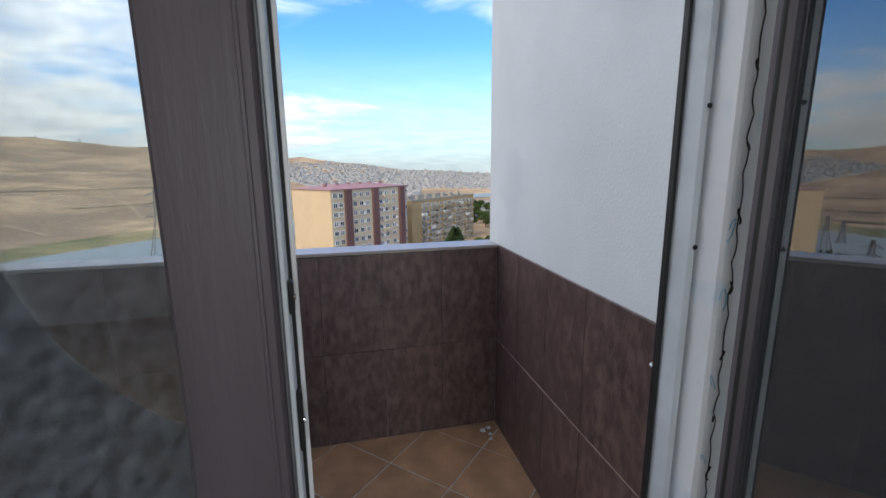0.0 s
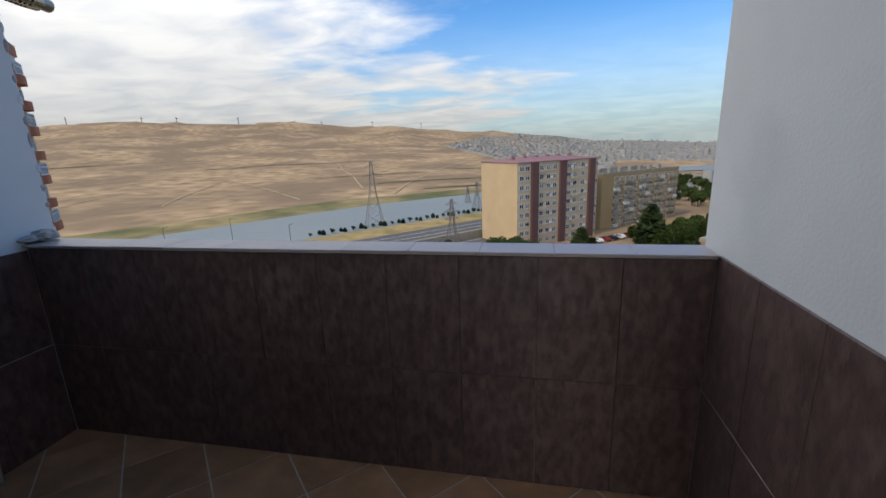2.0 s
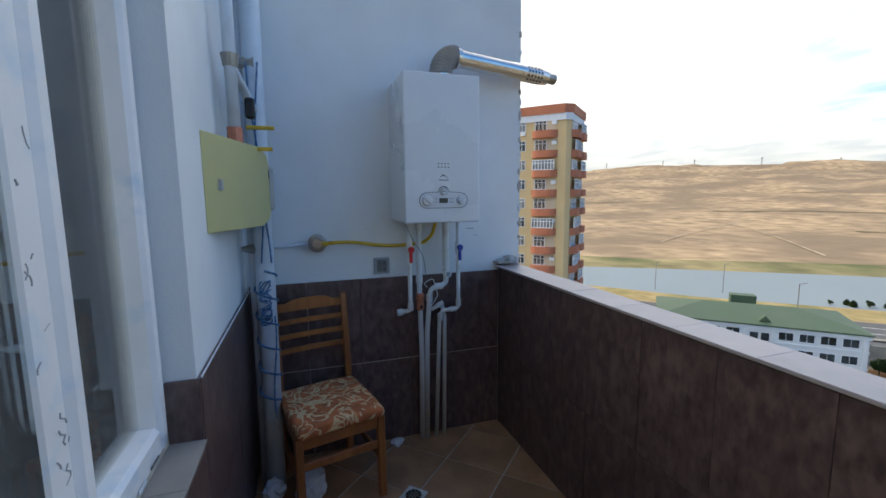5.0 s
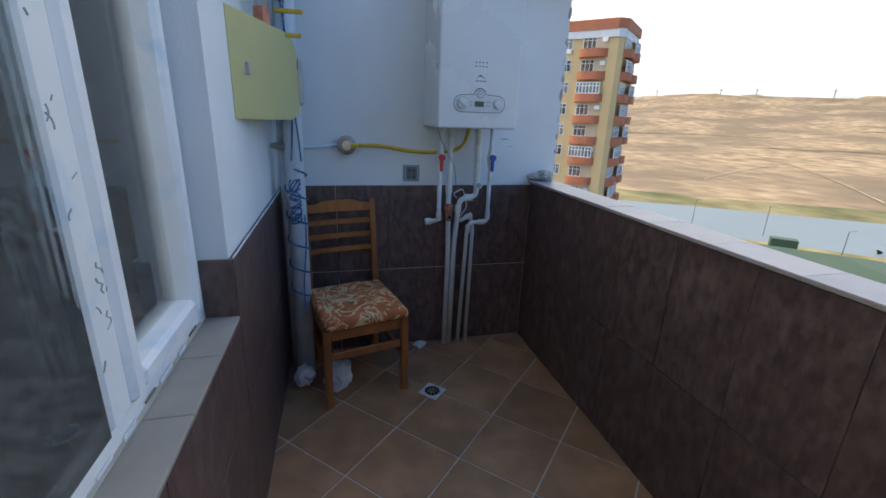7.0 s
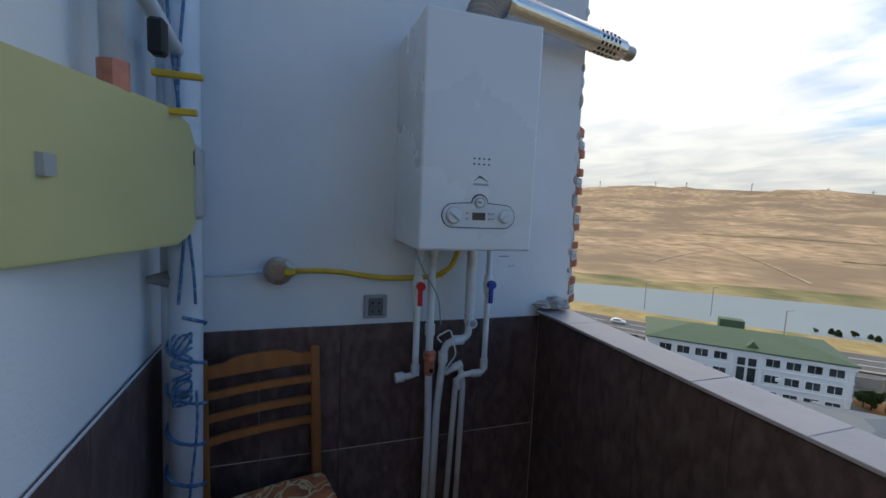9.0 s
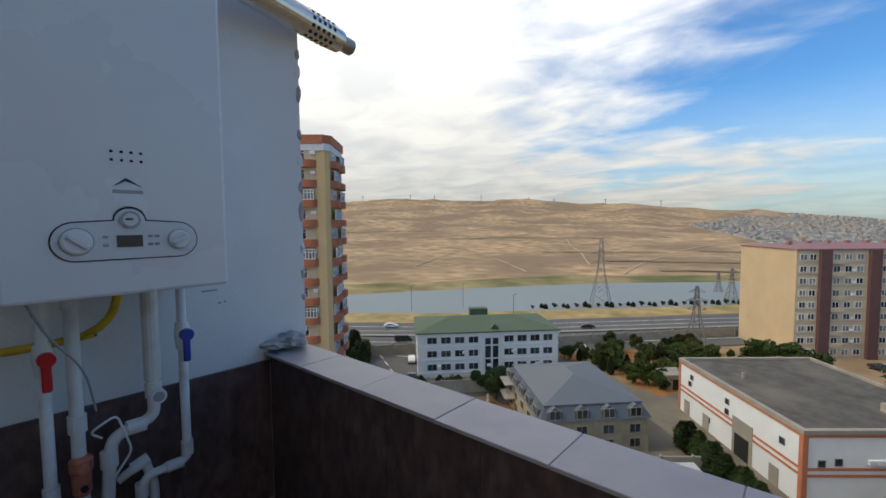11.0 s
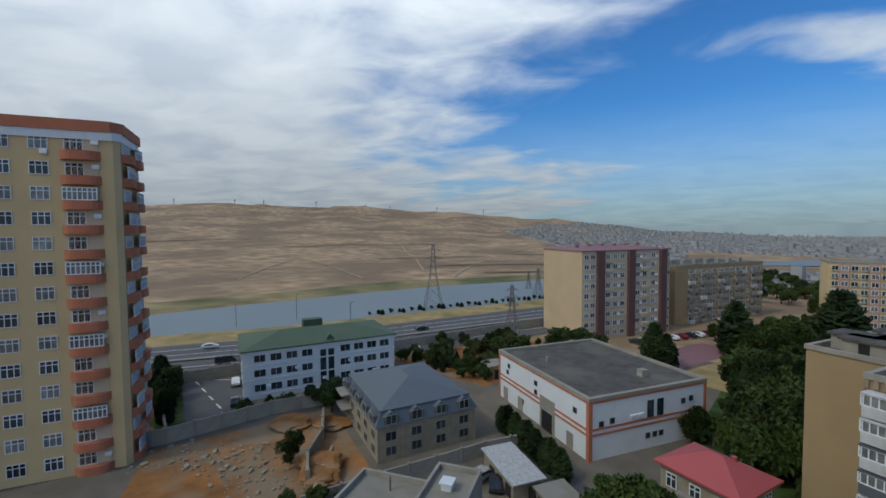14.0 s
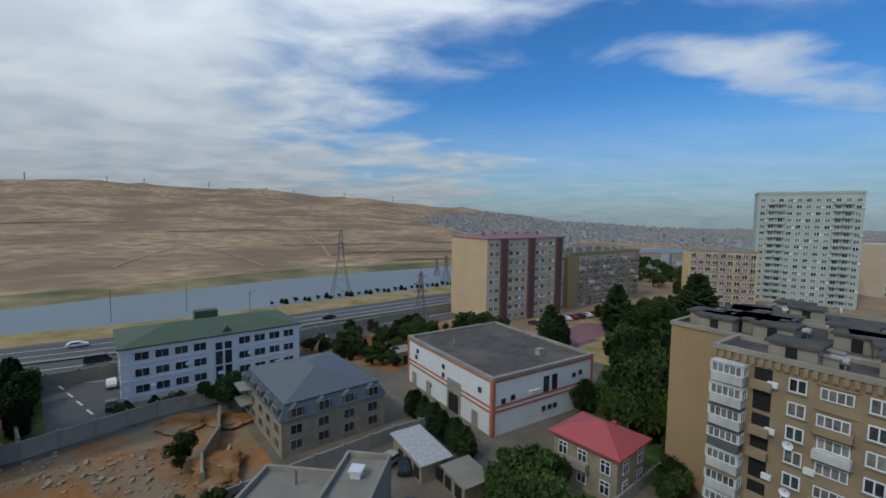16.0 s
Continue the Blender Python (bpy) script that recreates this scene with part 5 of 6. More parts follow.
# long white hall with the flat roof
ob = building("industrial_hall", "white hall with orange trim and a flat grey roof", -0.95, 58.5, 23.5, 27.5, 9.0, M["white_paint"], 40.0)
flat_roof(ob, 0, 23.5, 0, 27.5, 9.0, M["bitumen"], M["concrete"], 0.5, 0.5)
for z in (8.6, 4.5, 3.7):
    part("trim_band", box(-0.08, 23.55, -0.08, -0.02, z, z + 0.35), M["orange"], ob)
    part("trim_band", box(-0.08, -0.02, 0, 27.5, z, z + 0.35), M["orange"], ob)
for b in (box(-0.14, 0.5, -0.14, -0.02, 0, 9.0), box(-0.14, -0.02, 0, 0.5, 0, 9.0), box(23.0, 23.56, -0.14, -0.02, 0, 9.0), box(-0.14, -0.02, 27, 27.5, 0, 9.0)):
    part("corner_trim", b, M["orange"], ob)
for x, z in ((2.2, 4.9), (4.2, 5.1), (18.5, 6.0), (20.2, 6.2), (11.2, 1.6), (12.6, 1.6), (13.9, 1.6), (19.5, 1.5)):
    on_front(ob, WIN_SMALL, x, z)
for x in (11.0, 13.0):
    part("tall_window", box(x, x + 1.3, -0.08, -0.03, 4.9, 7.6), M["win_glass"], ob, "tall dark window")
for y, z in ((3.2, 6.1), (14.0, 6.6), (14.0, 5.0), (23.5, 6.8), (24.0, 5.5), (18.5, 1.6)):
    on_side(ob, WIN_SMALL, y, z)
part("gateway", box(-0.12, -0.02, 8.4, 12.6, 0.0, 5.6), M["concrete"], ob, "tall grey gateway")
# the gateway is solid; this black plate paints the shade inside it
part("gate_opening", box(-0.16, -0.13, 9.0, 12.0, 0.0, 3.3), M["dark"], ob, "flat black plate painted as the shaded gate opening")
for y in (3.6, 18.4, 24.0):
    part("side_door", box(-0.10, -0.02, y, y + 1.6, 0, 2.6), M["concrete"], ob, "grey metal side door")
for k in range(3):
    on_front(ob, AC, 8.0 + 0.9 * k, 5.3, name="air_conditioner", proud=0.02)
part("roof_hatch", box(15, 16.4, 5, 6.2, 9.0, 10.2, 0.05), M["concrete"], ob, "concrete roof hatch")
part("roof_pipe", box(5, 5.4, 18, 18.4, 9.0, 10.0), M["concrete"], ob)

# nine-storey flats with dark red stripes
ob = building("apartment_block", "cream nine-storey flats with dark red vertical stripes", -3.4, 120.6, 35.0, 20.0, 27.2, M["cream_render"], 40)
part("end_wall", box(-0.15, -0.01, 0, 20.0, 0, 27.2), M["sand_render"], ob, "plain tan end wall")
hip_roof(ob, 0, 35.0, 0, 20.0, 27.4, 1.2, M["plum_roof"], 0.4)
for x in (5.2, 17.2, 30.4):
    part("stripe", box(x, x + 2.6, -0.9, -0.02, 0, 27.2), M["maroon"], ob, "dark red projecting stripe")
for fl in range(9):
    z = 1.0 + 2.95 * fl
    for x in (1.5, 3.8, 9.6, 12.4, 15.2, 21.4, 24.2, 27.8, 34.0):
        on_front(ob, (WIN_FAR, WIN_PALE, WIN_PALE)[(int(x * 3) + fl * 5) % 3], x, z, proud=0.05)
    for x in (9.6, 24.2):
        if (fl * 7 + int(x)) % 3:
            part("balcony", box(x - 1.6, x + 1.6, -0.7, -0.08, z - 0.9, z + 0.1), M["cream_render"], ob)
for fl in range(9):
    z = 1.0 + 2.95 * fl
    for x in (12.4, 21.4, 27.8):
        on_front(ob, AC, x + 1.35, z + 0.1, name="air_conditioner", proud=0.05) if (fl * 3 + int(x)) % 4 else None
    part("floor_band", box(0.05, 34.9, -0.10, -0.02, z - 0.55, z - 0.40), M["sand_render"], ob)
for k in range(6):
    part("roof_vent", box(4 + 5 * k, 5 + 5 * k, 8, 9, 28.0, 29.0), M["plum_roof"], ob)

ob = building("apartment_block", "weathered tan flats beside the park", 23.0, 148.0, 46.0, 17.0, 20.5, M["tan_render"], 41)
for fl in range(7):
    z = 1.0 + 2.8 * fl
    for k in range(13):
        x = 7.5 + 3.0 * k
        on_front(ob, (WIN_FAR, WIN_PALE)[(k * 3 + fl) % 2], x, z, proud=0.06)
        if k % 3 != 1:
            part("balcony", box(x - 1.4, x + 1.4, -1.0, -0.08, z - 0.9, z + 0.2), M["concrete" if (k + fl) % 5 else "old_white"], ob)
flat_roof(ob, 0, 46, 0, 17, 20.5, M["bitumen"], M["concrete"], 0.7)
for k in range(7):
    part("roof_box", box(4 + 6 * k, 5.6 + 6 * k, 5, 6.4, 20.5, 22.3), M["concrete"], ob)

ob = building("apartment_block", "yellow flats with rose vertical stripes", 61.5, 150.0, 21.5, 14.0, 22.5, M["yellow_render"], -14)
for k in range(3):
    part("stripe", box(2.4 + 7.0 * k, 4.9 + 7.0 * k, -0.5, -0.02, 0, 22.5), M["pink"], ob, "rose projecting stripe")
for fl in range(9):
    for k in range(9):
        on_front(ob, (WIN_FAR, WIN_PALE)[(k * 5 + fl * 3) % 2], 1.5 + 2.3 * k, 0.8 + 2.45 * fl, proud=0.55)
flat_roof(ob, 0, 21.5, 0, 14, 22.5, M["concrete"], M["concrete"], 0.7)

ob = building("apartment_tower", "pale green tower of flats with balconies", 95.0, 175.0, 33.0, 20.0, 45.0, M["pale_green"], -25)
for fl in range(16):
    z = 1.2 + 2.7 * fl
    for k in range(11):
        x = 1.8 + 2.95 * k
        on_front(ob, (WIN_PALE, WIN_FAR, WIN_PALE)[(k * 5 + fl * 7) % 3], x, z, proud=0.05)
        if k not in (1, 2, 8, 9) and (k * 3 + fl * 5) % 4 == 0:
            on_front(ob, AC, x + 1.3, z + 0.1, name="air_conditioner", proud=0.05)
        if k in (1, 2, 8, 9):
            part("balcony", box(x - 1.4, x + 1.4, -1.2, -0.02, z - 1.0, z + 0.1), M["pale_green"], ob)
flat_roof(ob, 0, 33, 0, 20, 45.0, M["concrete"], M["pale_green"], 0.9)
for k in range(5):
    part("roof_box", box(4 + 6 * k, 6.5 + 6 * k, 6, 9, 45.0, 46.2), M["pale_green"], ob)
ob = building("apartment_block", "low pale block behind the tower", 150.0, 190.0, 40.0, 14.0, 24.0, M["cream_render"], 10)
for fl in range(8):
    for k in range(10):
        on_front(ob, WIN_FAR, 3 + 3.6 * k, 1 + 2.8 * fl, proud=0.05)

# tall tower with orange balconies
TB = 49.7
ob = thing("apartment_tower", "tall yellow tower of flats with orange balconies", "building", pose(*here(-57.0, 39.0), GZ, 0, 0, TURN))
bm = prism([(-34, 0), (-0.7, 0), (0, 0.7), (0, 10.6), (-34, 10.6)], TB - 2.6)
part("wall", bm, M["yellow_render"], ob)
bm = prism([(-34.4, -0.4), (-0.9, -0.4), (0.4, 0.9), (0.4, 10.9), (-34.4, 10.9)], 1.5)
part("roof_band", bm, M["orange"], ob, "orange roof band", pose(0, 0, TB - 1.5))
part("top_glazing", prism([(-33.6, -0.25), (-0.7, -0.25), (0.2, 0.7), (0.2, 10.4), (-33.6, 10.4)], 1.15), M["win_frame"], ob, "pale glazed top storey", pose(0, 0, TB - 2.64))
ST = 3.40
outline = [(-2.3, 0)] + [(-2.3 + 4.6 * k / 10, -1.15 * (1 - (abs(k / 5 - 1)) ** 4)) for k in range(1, 10)] + [(2.3, 0)]
BALC = mesh_of("balcony", prism(outline, 1.25), M["orange"])
RECESS = pane_mesh("window", 2.1, 1.8, 2)
RECESS_PALE = pane_mesh("window", 2.1, 1.8, 2, 1, 0.09, None, M["curtain_glass"])
GLAZED = pane_mesh("window", 3.9, 1.75, 6, 1, 0.12, None, M["curtain_glass"])
SHADE = mesh_of("recess", box(-2.0, 2.0, -0.04, 0.0, 0, 2.0), M["cream_render"])
random.seed(21)
for fl in range(14):
    z = 0.6 + ST * fl
    for c in (-4.4, -17.4):
        part("balcony", BALC, None, ob, "", pose(c, 0, z - 0.6))
        if (fl * 5 + int(c)) % 3 == 0:
            on_front(ob, GLAZED, c, z + 0.66, y=-0.85, label="white glazed balcony")
        else:
            on_front(ob, SHADE, c, z + 0.66, name="recess", proud=0.05)
            on_front(ob, RECESS, c - 0.7, z + 0.66, proud=0.08)
        if random.random() < 0.4:
            on_front(ob, AC, c + 1.7, z + 1.6, name="air_conditioner", proud=0.06)
    for c in (-8.9, -12.9, -22.0, -26.2):
        on_front(ob, (RECESS, RECESS_PALE)[(fl * 3 + int(c)) % 2], c, z + 0.7, proud=0.05)
        if random.random() < 0.2:
            on_front(ob, AC, c + 0.6, z + 0.05, name="air_conditioner", proud=0.03)
    for c in (3.2, 8.1):
        part("balcony", BALC, None, ob, "", pose(0, c, z - 0.6, 0, 0, 90))
        part("window", GLAZED, None, ob, "", pose(0.7 if (fl + int(c)) % 2 else 0.1, c, z + 0.66, 0, 0, 90))
part("mast", tube([(-20, 6, TB), (-20, 6, TB + 3.5)], 0.12, 6), M["lattice"], ob)

# flats with the plain tan end wall and the brown front
RUN = -47.0                  # fronts run down towards the street
ob = thing("apartment_block", "tan block of flats with a blank wall", "building", pose(*here(19.5, 53.0), GZ, 0, 0, RUN))
part("wall", box(0, 26, 0, 14, 0, 20.6), M["tan_render"], ob)
flat_roof(ob, 0, 26, 0, 14, 20.6, M["bitumen"], M["concrete"], 0.5)


def roof_clutter(owner, x0, x1, y0, y1, z, seed, n=9):
    """Sheds, water tanks and dishes: each stands on the roof as a thing of its own."""
    random.seed(seed)
    base = owner.matrix_basis
    for k in range(n):
        x, y = random.uniform(x0, x1), random.uniform(y0, y1)
        kind = random.choice(("tank", "shed", "dish", "dish", "box", "box", "shed"))
        m = base @ pose(x, y, z, 0, 0, random.choice((0, 0, 90, 15)))
        if kind == "tank":
            t = thing("water_tank", "galvanised water tank on a flat roof", "water tank", m, "tanks on the roofs")
            part("barrel", tube([(-0.7, 0, 0.8), (-0.62, 0, 0.8), (0.62, 0, 0.8), (0.7, 0, 0.8)], 0.4, 14, radii=[0.28, 0.4, 0.4, 0.28]), M["metal_tank"], t)
            for s_ in (-0.45, 0.45):
                part("stand", box(s_ - 0.06, s_ + 0.06, -0.35, 0.35, 0, 0.48), M["lattice"], t)
        elif kind == "dish":
            t = thing("satellite_dish", "white satellite dish on a flat roof", "satellite dish", m, "dishes on the roofs")
            part("mast", tube([(0, 0, 0), (0, 0, 1.1)], 0.05, 6), M["lattice"], t)
            part("dish", tube([(0, -0.1, 1.3), (0, -0.18, 1.3), (0, -0.34, 1.3)], 0.6, 18, radii=[0.06, 0.32, 0.46], closed_ends=False), M["win_frame"], t)
        elif kind == "shed":
            t = thing("roof_shed", "patched concrete stair shed on a flat roof", "shed", m, "sheds on the roofs")
            part("wall", box(-1.9, 1.9, -1.4, 1.4, 0, 1.6), M["concrete"], t)
            part("lid", box(-2.2, 2.2, -1.7, 1.7, 1.6, 1.85), M["bitumen"], t)
            part("hatch_door", box(-0.5, 0.4, -1.45, -1.4, 0, 1.4), M["dark"], t)
        else:
            t = thing("vent_box", "low concrete vent box on a flat roof", "vent", m, "vents on the roofs")
            part("body", box(-0.7, 0.7, -0.5, 0.5, 0, 0.9, 0.05), M["concrete"], t)
            part("cap", box(-0.85, 0.85, -0.65, 0.65, 0.9, 1.05), M["concrete"], t)


roof_clutter(ob, 2, 24, 2, 12, 20.7, 5, 30)

ob = thing("apartment_block", "brown stone block of flats with white glazed balconies", "building", pose(*here(20.0, 44.2), GZ, 0, 0, RUN))
part("wall", box(0, 42, 0, 5.6, 0, 20.6), M["brown_wall"], ob)
flat_roof(ob, 0, 42, 0, 6.0, 20.6, M["bitumen"], M["concrete"], 0.5)
bm = bmesh.new()
for k in range(60):
    box(0.7 * k, 0.7 * k + 0.35, -0.32, -0.02, 19.9, 20.55, bm=bm)
part("cornice", bm, M["brown_wall"], ob, "toothed stone cornice")
def enclosure(material, w=1.45):
    return mesh_of("balcony_enclosure", box(-w, w, -1.3, -0.02, 0, 1.0, 0.04), M[material]), mesh_of("balcony_roof", box(-w - 0.06, w + 0.06, -1.38, -0.02, 2.05, 2.2), M[material])


ENC, ENC_DARK, ENC_TAN = enclosure("old_white"), enclosure("pvc_dark"), enclosure("brown_wall")
WIN_WHITE = pane_mesh("window", 1.4, 1.35, 1, 0, 0.11, None, M["curtain_glass"])
WIN_PLAIN = pane_mesh("window", 1.4, 1.35, 1, 0, 0.11)
ENC_WIN = pane_mesh("window", 2.75, 1.05, 4, 0, 0.09, None, M["curtain_glass"])
ENC_SIDE = pane_mesh("window", 1.2, 1.05, 1, 0, 0.09)
BAY_WIN = pane_mesh("window", 2.3, 1.1, 3, 0, 0.09, None, M["curtain_glass"])
# flat plate whose black colour stands for the shade inside a recess
RECESS_SHADE = mesh_of("recess", box(-0.75, 0.75, -0.05, 0.0, 0, 1.9), M["dark"])
RECESS_RAIL = mesh_of("balcony_rail", box(-0.85, 0.85, -0.75, -0.02, -0.1, 0.75, 0.03), M["brown_wall"])
random.seed(8)
F2 = 2.34
for fl in range(8):
    z = 20.0 - F2 * (fl + 1)
    lower, cap = (ENC, ENC, ENC, ENC_DARK, ENC, ENC, ENC_TAN, ENC)[fl], (ENC, ENC, ENC_DARK, ENC_DARK, ENC, ENC_TAN, ENC, ENC)[fl]
    part("balcony_enclosure", lower[0], None, ob, "", pose(1.75, 0, z - 0.2))
    part("balcony_roof", cap[1], None, ob, "", pose(1.75, 0, z - 0.2))
    on_front(ob, ENC_WIN, 1.75, z + 0.8, y=-1.2)
    part("window", ENC_SIDE, None, ob, "", pose(3.22, -0.68, z + 0.8, 0, 0, 90))
    part("window", ENC_SIDE, None, ob, "", pose(0.28, -0.68, z + 0.8, 0, 0, -90))
    # black plate beside it, painted as the shade of an open recess
    on_front(ob, RECESS_SHADE, 4.55, z + 0.05, name="recess", proud=0.0)
    if fl % 3 != 1:
        part("balcony_rail", RECESS_RAIL, None, ob, "", pose(4.55, 0, z))
    if fl % 2 == 0:
        on_front(ob, AC, 5.4, z + 0.3, name="air_conditioner", proud=0.03)
    for c in (7.3, 12.9, 18.6, 24.2, 29.8, 35.4):
        on_front(ob, (WIN_WHITE, WIN_PLAIN)[(fl + int(c)) % 2], c, z + 0.4, proud=0.04)
        part("window_sill", box(c - 0.85, c + 0.85, -0.16, -0.02, z + 0.28, z + 0.39), M["concrete"], ob)
        if (fl * 3 + int(c)) % 4 == 0:
            on_front(ob, AC, c + 1.3, z + 0.1, name="air_conditioner", proud=0.03)
    for c in (10.1, 15.8, 21.4, 27.0, 32.6):
        if fl % 3 == 0:
            on_front(ob, BAY_WIN, c, z + 0.45, proud=0.04)
        else:
            part("balcony", box(c - 1.35, c + 1.35, -0.8, -0.02, z - 0.35, z + 0.5, 0.05), M["brown_wall" if (fl + int(c)) % 3 else "old_white"], ob)
            on_front(ob, BAY_WIN, c, z + 0.52, y=-0.7 if (fl + int(c)) % 2 else -0.02)
        part("lintel", box(c - 1.5, c + 1.5, -0.14, -0.02, z + 1.75, z + 1.88), M["brown_wall"], ob)
    if fl in (2, 4):
        part("dish", tube([(7.0, -0.35, z), (7.0, -0.42, z), (7.0, -0.55, z)], 0.5, 16, radii=[0.08, 0.32, 0.46], closed_ends=False), M["win_frame"], ob, "white satellite dish")
roof_clutter(ob, 4, 40, 1.5, 4.5, 20.7, 9, 20)
for (x, y, w, d, h, s_, n_) in ((44.0, 55.0, 20, 30, 20.0, 3, 12), (60.0, 62.0, 24, 26, 20.4, 13, 12), (33.0, 62.0, 16, 10, 20.2, 17, 8)):
    ob = thing("apartment_block", "tan block of flats with cluttered flat roof", "building", pose(*here(x, y), GZ, 0, 0, RUN))
    part("wall", box(0, w, 0, d, 0, h), M["tan_render"], ob)
    flat_roof(ob, 0, w, 0, d, h, M["bitumen"], M["concrete"], 0.6)
    for fl in range(7):
        for k in range(int(w / 3.6)):
            on_front(ob, WIN_FAR, 2 + 3.6 * k, h - 2.6 - 2.6 * fl, proud=0.05)
    roof_clutter(ob, 2, w - 2, 2, d - 2, h + 0.1, s_, n_)

# house with the red roof
ob = building("red_roof_house", "small grey stone house with a red hipped roof", 12.2, 46.0, 7.2, 8.8, 6.2, M["stone"], 48)
hip_roof(ob, 0, 7.2, 0, 8.8, 6.2, 1.9, M["red_roof"], 0.6)
for z in (0.9, 3.5):
    for y in (1.5, 4.6, 7.4):
        on_side(ob, WIN_TALL, y, z)
    for x in (2.0, 5.8):
        on_front(ob, WIN_TALL, x, z)
part("balcony", box(-1.0, -0.02, 3.6, 6.4, 2.9, 3.8), M["concrete"], ob, "small concrete balcony")
part("chimney", box(4.6, 5.1, 2.8, 3.3, 6.5, 8.0), M["red_roof"], ob)

# flat-roofed building close below
ZR = (29 - 20.0) * K
ob = thing("flat_roof_building", "low concrete building with two flat roofs behind parapets", "building", pose(0, 0, GZ))
for x0, x1, y0, y1, dz in ((-20.0, -13.6, 20.0, 34.3, 0.0), (-13.6, -9.6, 20.0, 36.6, 0.5)):
    (a0, b0), (a1, b1) = here(x0, y0), here(x1, y1)
    part("wall", box(a0, a1, b0, b1, 0, ZR + dz - 0.6), M["concrete"], ob)
    part("roof", box(a0 + 0.3, a1 - 0.3, b0 + 0.3, b1 - 0.3, ZR + dz - 0.6, ZR + dz - 0.5), M["flat_roof"], ob)
    for b in (box(a0, a0 + 0.3, b0, b1, ZR + dz - 0.6, ZR + dz), box(a1 - 0.3, a1, b0, b1, ZR + dz - 0.6, ZR + dz), box(a0 + 0.3, a1 - 0.3, b1 - 0.3, b1, ZR + dz - 0.6, ZR + dz)):
        part("parapet", b, M["concrete"], ob)
(a0, b0) = here(-12.2, 33.2)
part("roof_vent", box(a0, a0 + 1.0, b0, b0 + 1.0, ZR, ZR + 0.7, 0.05), M["white_paint"], ob, "white roof vent")
part("roof_vent_cap", box(a0 - 0.15, a0 + 1.15, b0 - 0.15, b0 + 1.15, ZR + 0.7, ZR + 0.85), M["white_paint"], ob)
(a0, b0) = here(-16.5, 32.6)
part("roof_mast", tube([(a0, b0, ZR - 0.5), (a0, b0, ZR + 0.9)], 0.12, 8), M["lattice"], ob)

# sheds in the yard
for (x, y, w, d, h, rm, lab) in ((-8.7, 46.6, 4.0, 7.6, 2.6, "slate_roof", "long shed with a pale metal roof"), (-3.6, 43.6, 3.6, 4.4, 2.4, "flat_roof", "low shed with a pale slab roof")):
    ob = thing("yard_shed", lab, "shed", pose(*here(x, y), GZ, 0, 0, 40))
    part("wall", box(0.2, w * K - 0.2, 0.2, d * K - 0.2, 0, h), M["stone"], ob)
    part("roof", box(-0.2, w * K + 0.2, -0.2, d * K + 0.2, h, h + 0.2, m=Matrix.Rotation(radians(3), 4, "X")), M[rm] if rm != "slate_roof" else M["metal_tank"], ob)
    for k in range(3):
        # black plate on the solid wall, painted as a shaded opening
        part("opening", box(0.14, 0.2, 0.8 + 2.2 * k, 2.2 + 2.2 * k, 0.3, 1.9), M["dark"], ob)
ob = building("guard_house", "tiny tan gate house", -20.0, 84.0, 4.0, 4.0, 3.0, M["tan_render"], 41)
part("roof", box(-0.4, 4.4, -0.4, 4.4, 3.0, 3.3), M["concrete"], ob)
# the doorway's inner shade is a flat black plate
part("doorway", box(1.2, 2.6, -0.06, -0.01, 0, 2.2), M["dark"], ob)


# walls round the plots
def plot_wall(pts, h, t, material, label, name="garden_wall"):
    ob_ = thing(name, label, "wall")
    for (xa, ya), (xb, yb) in zip(pts, pts[1:]):
        p_, q_ = Vector((*here(xa, ya), 0)), Vector((*here(xb, yb), 0))
        ln = (q_ - p_).length
        a_ = math.degrees(math.atan2(q_.y - p_.y, q_.x - p_.x))
        n_ = max(1, int(ln / 4))
        for k in range(n_):
            c = p_ + (q_ - p_) * (k / n_)
            part("panel", box(0, ln / n_ - 0.25, -t / 2, t / 2, 0, h, 0.03), material, ob_, m=pose(c.x, c.y, GZ, 0, 0, a_))
            part("pillar", box(ln / n_ - 0.25, ln / n_, -t * 0.8, t * 0.8, 0, h + 0.2), material, ob_, m=pose(c.x, c.y, GZ, 0, 0, a_))
    return ob_


plot_wall([(-66, 36), (-58, 44.5), (-50.4, 57.2), (-43.9, 64.0)], 2.6, 0.35, M["concrete"], "long stained concrete wall round the building plot")
plot_wall([(-30, 38), (-24, 45), (-14, 56), (-8, 61)], 2.2, 0.3, M["concrete"], "pale concrete wall behind the yard")
plot_wall([(-41, 58), (-37, 52), (-35, 46), (-32, 42)], 2.4, 0.4, M["stone"], "rough stone retaining wall in the plot")
plot_wall([(-34, 50), (-32, 45), (-30, 40)], 1.2, 0.4, M["tan_render"], "low curved earth-coloured wall in the plot")
plot_wall([(-60, 46), (-75, 56), (-88, 66)], 2.0, 0.3, M["concrete"], "grey wall beside the garden")
plot_wall([(6, 39), (18, 52), (22, 56)], 1.6, 0.3, M["concrete"], "low wall along the lane")


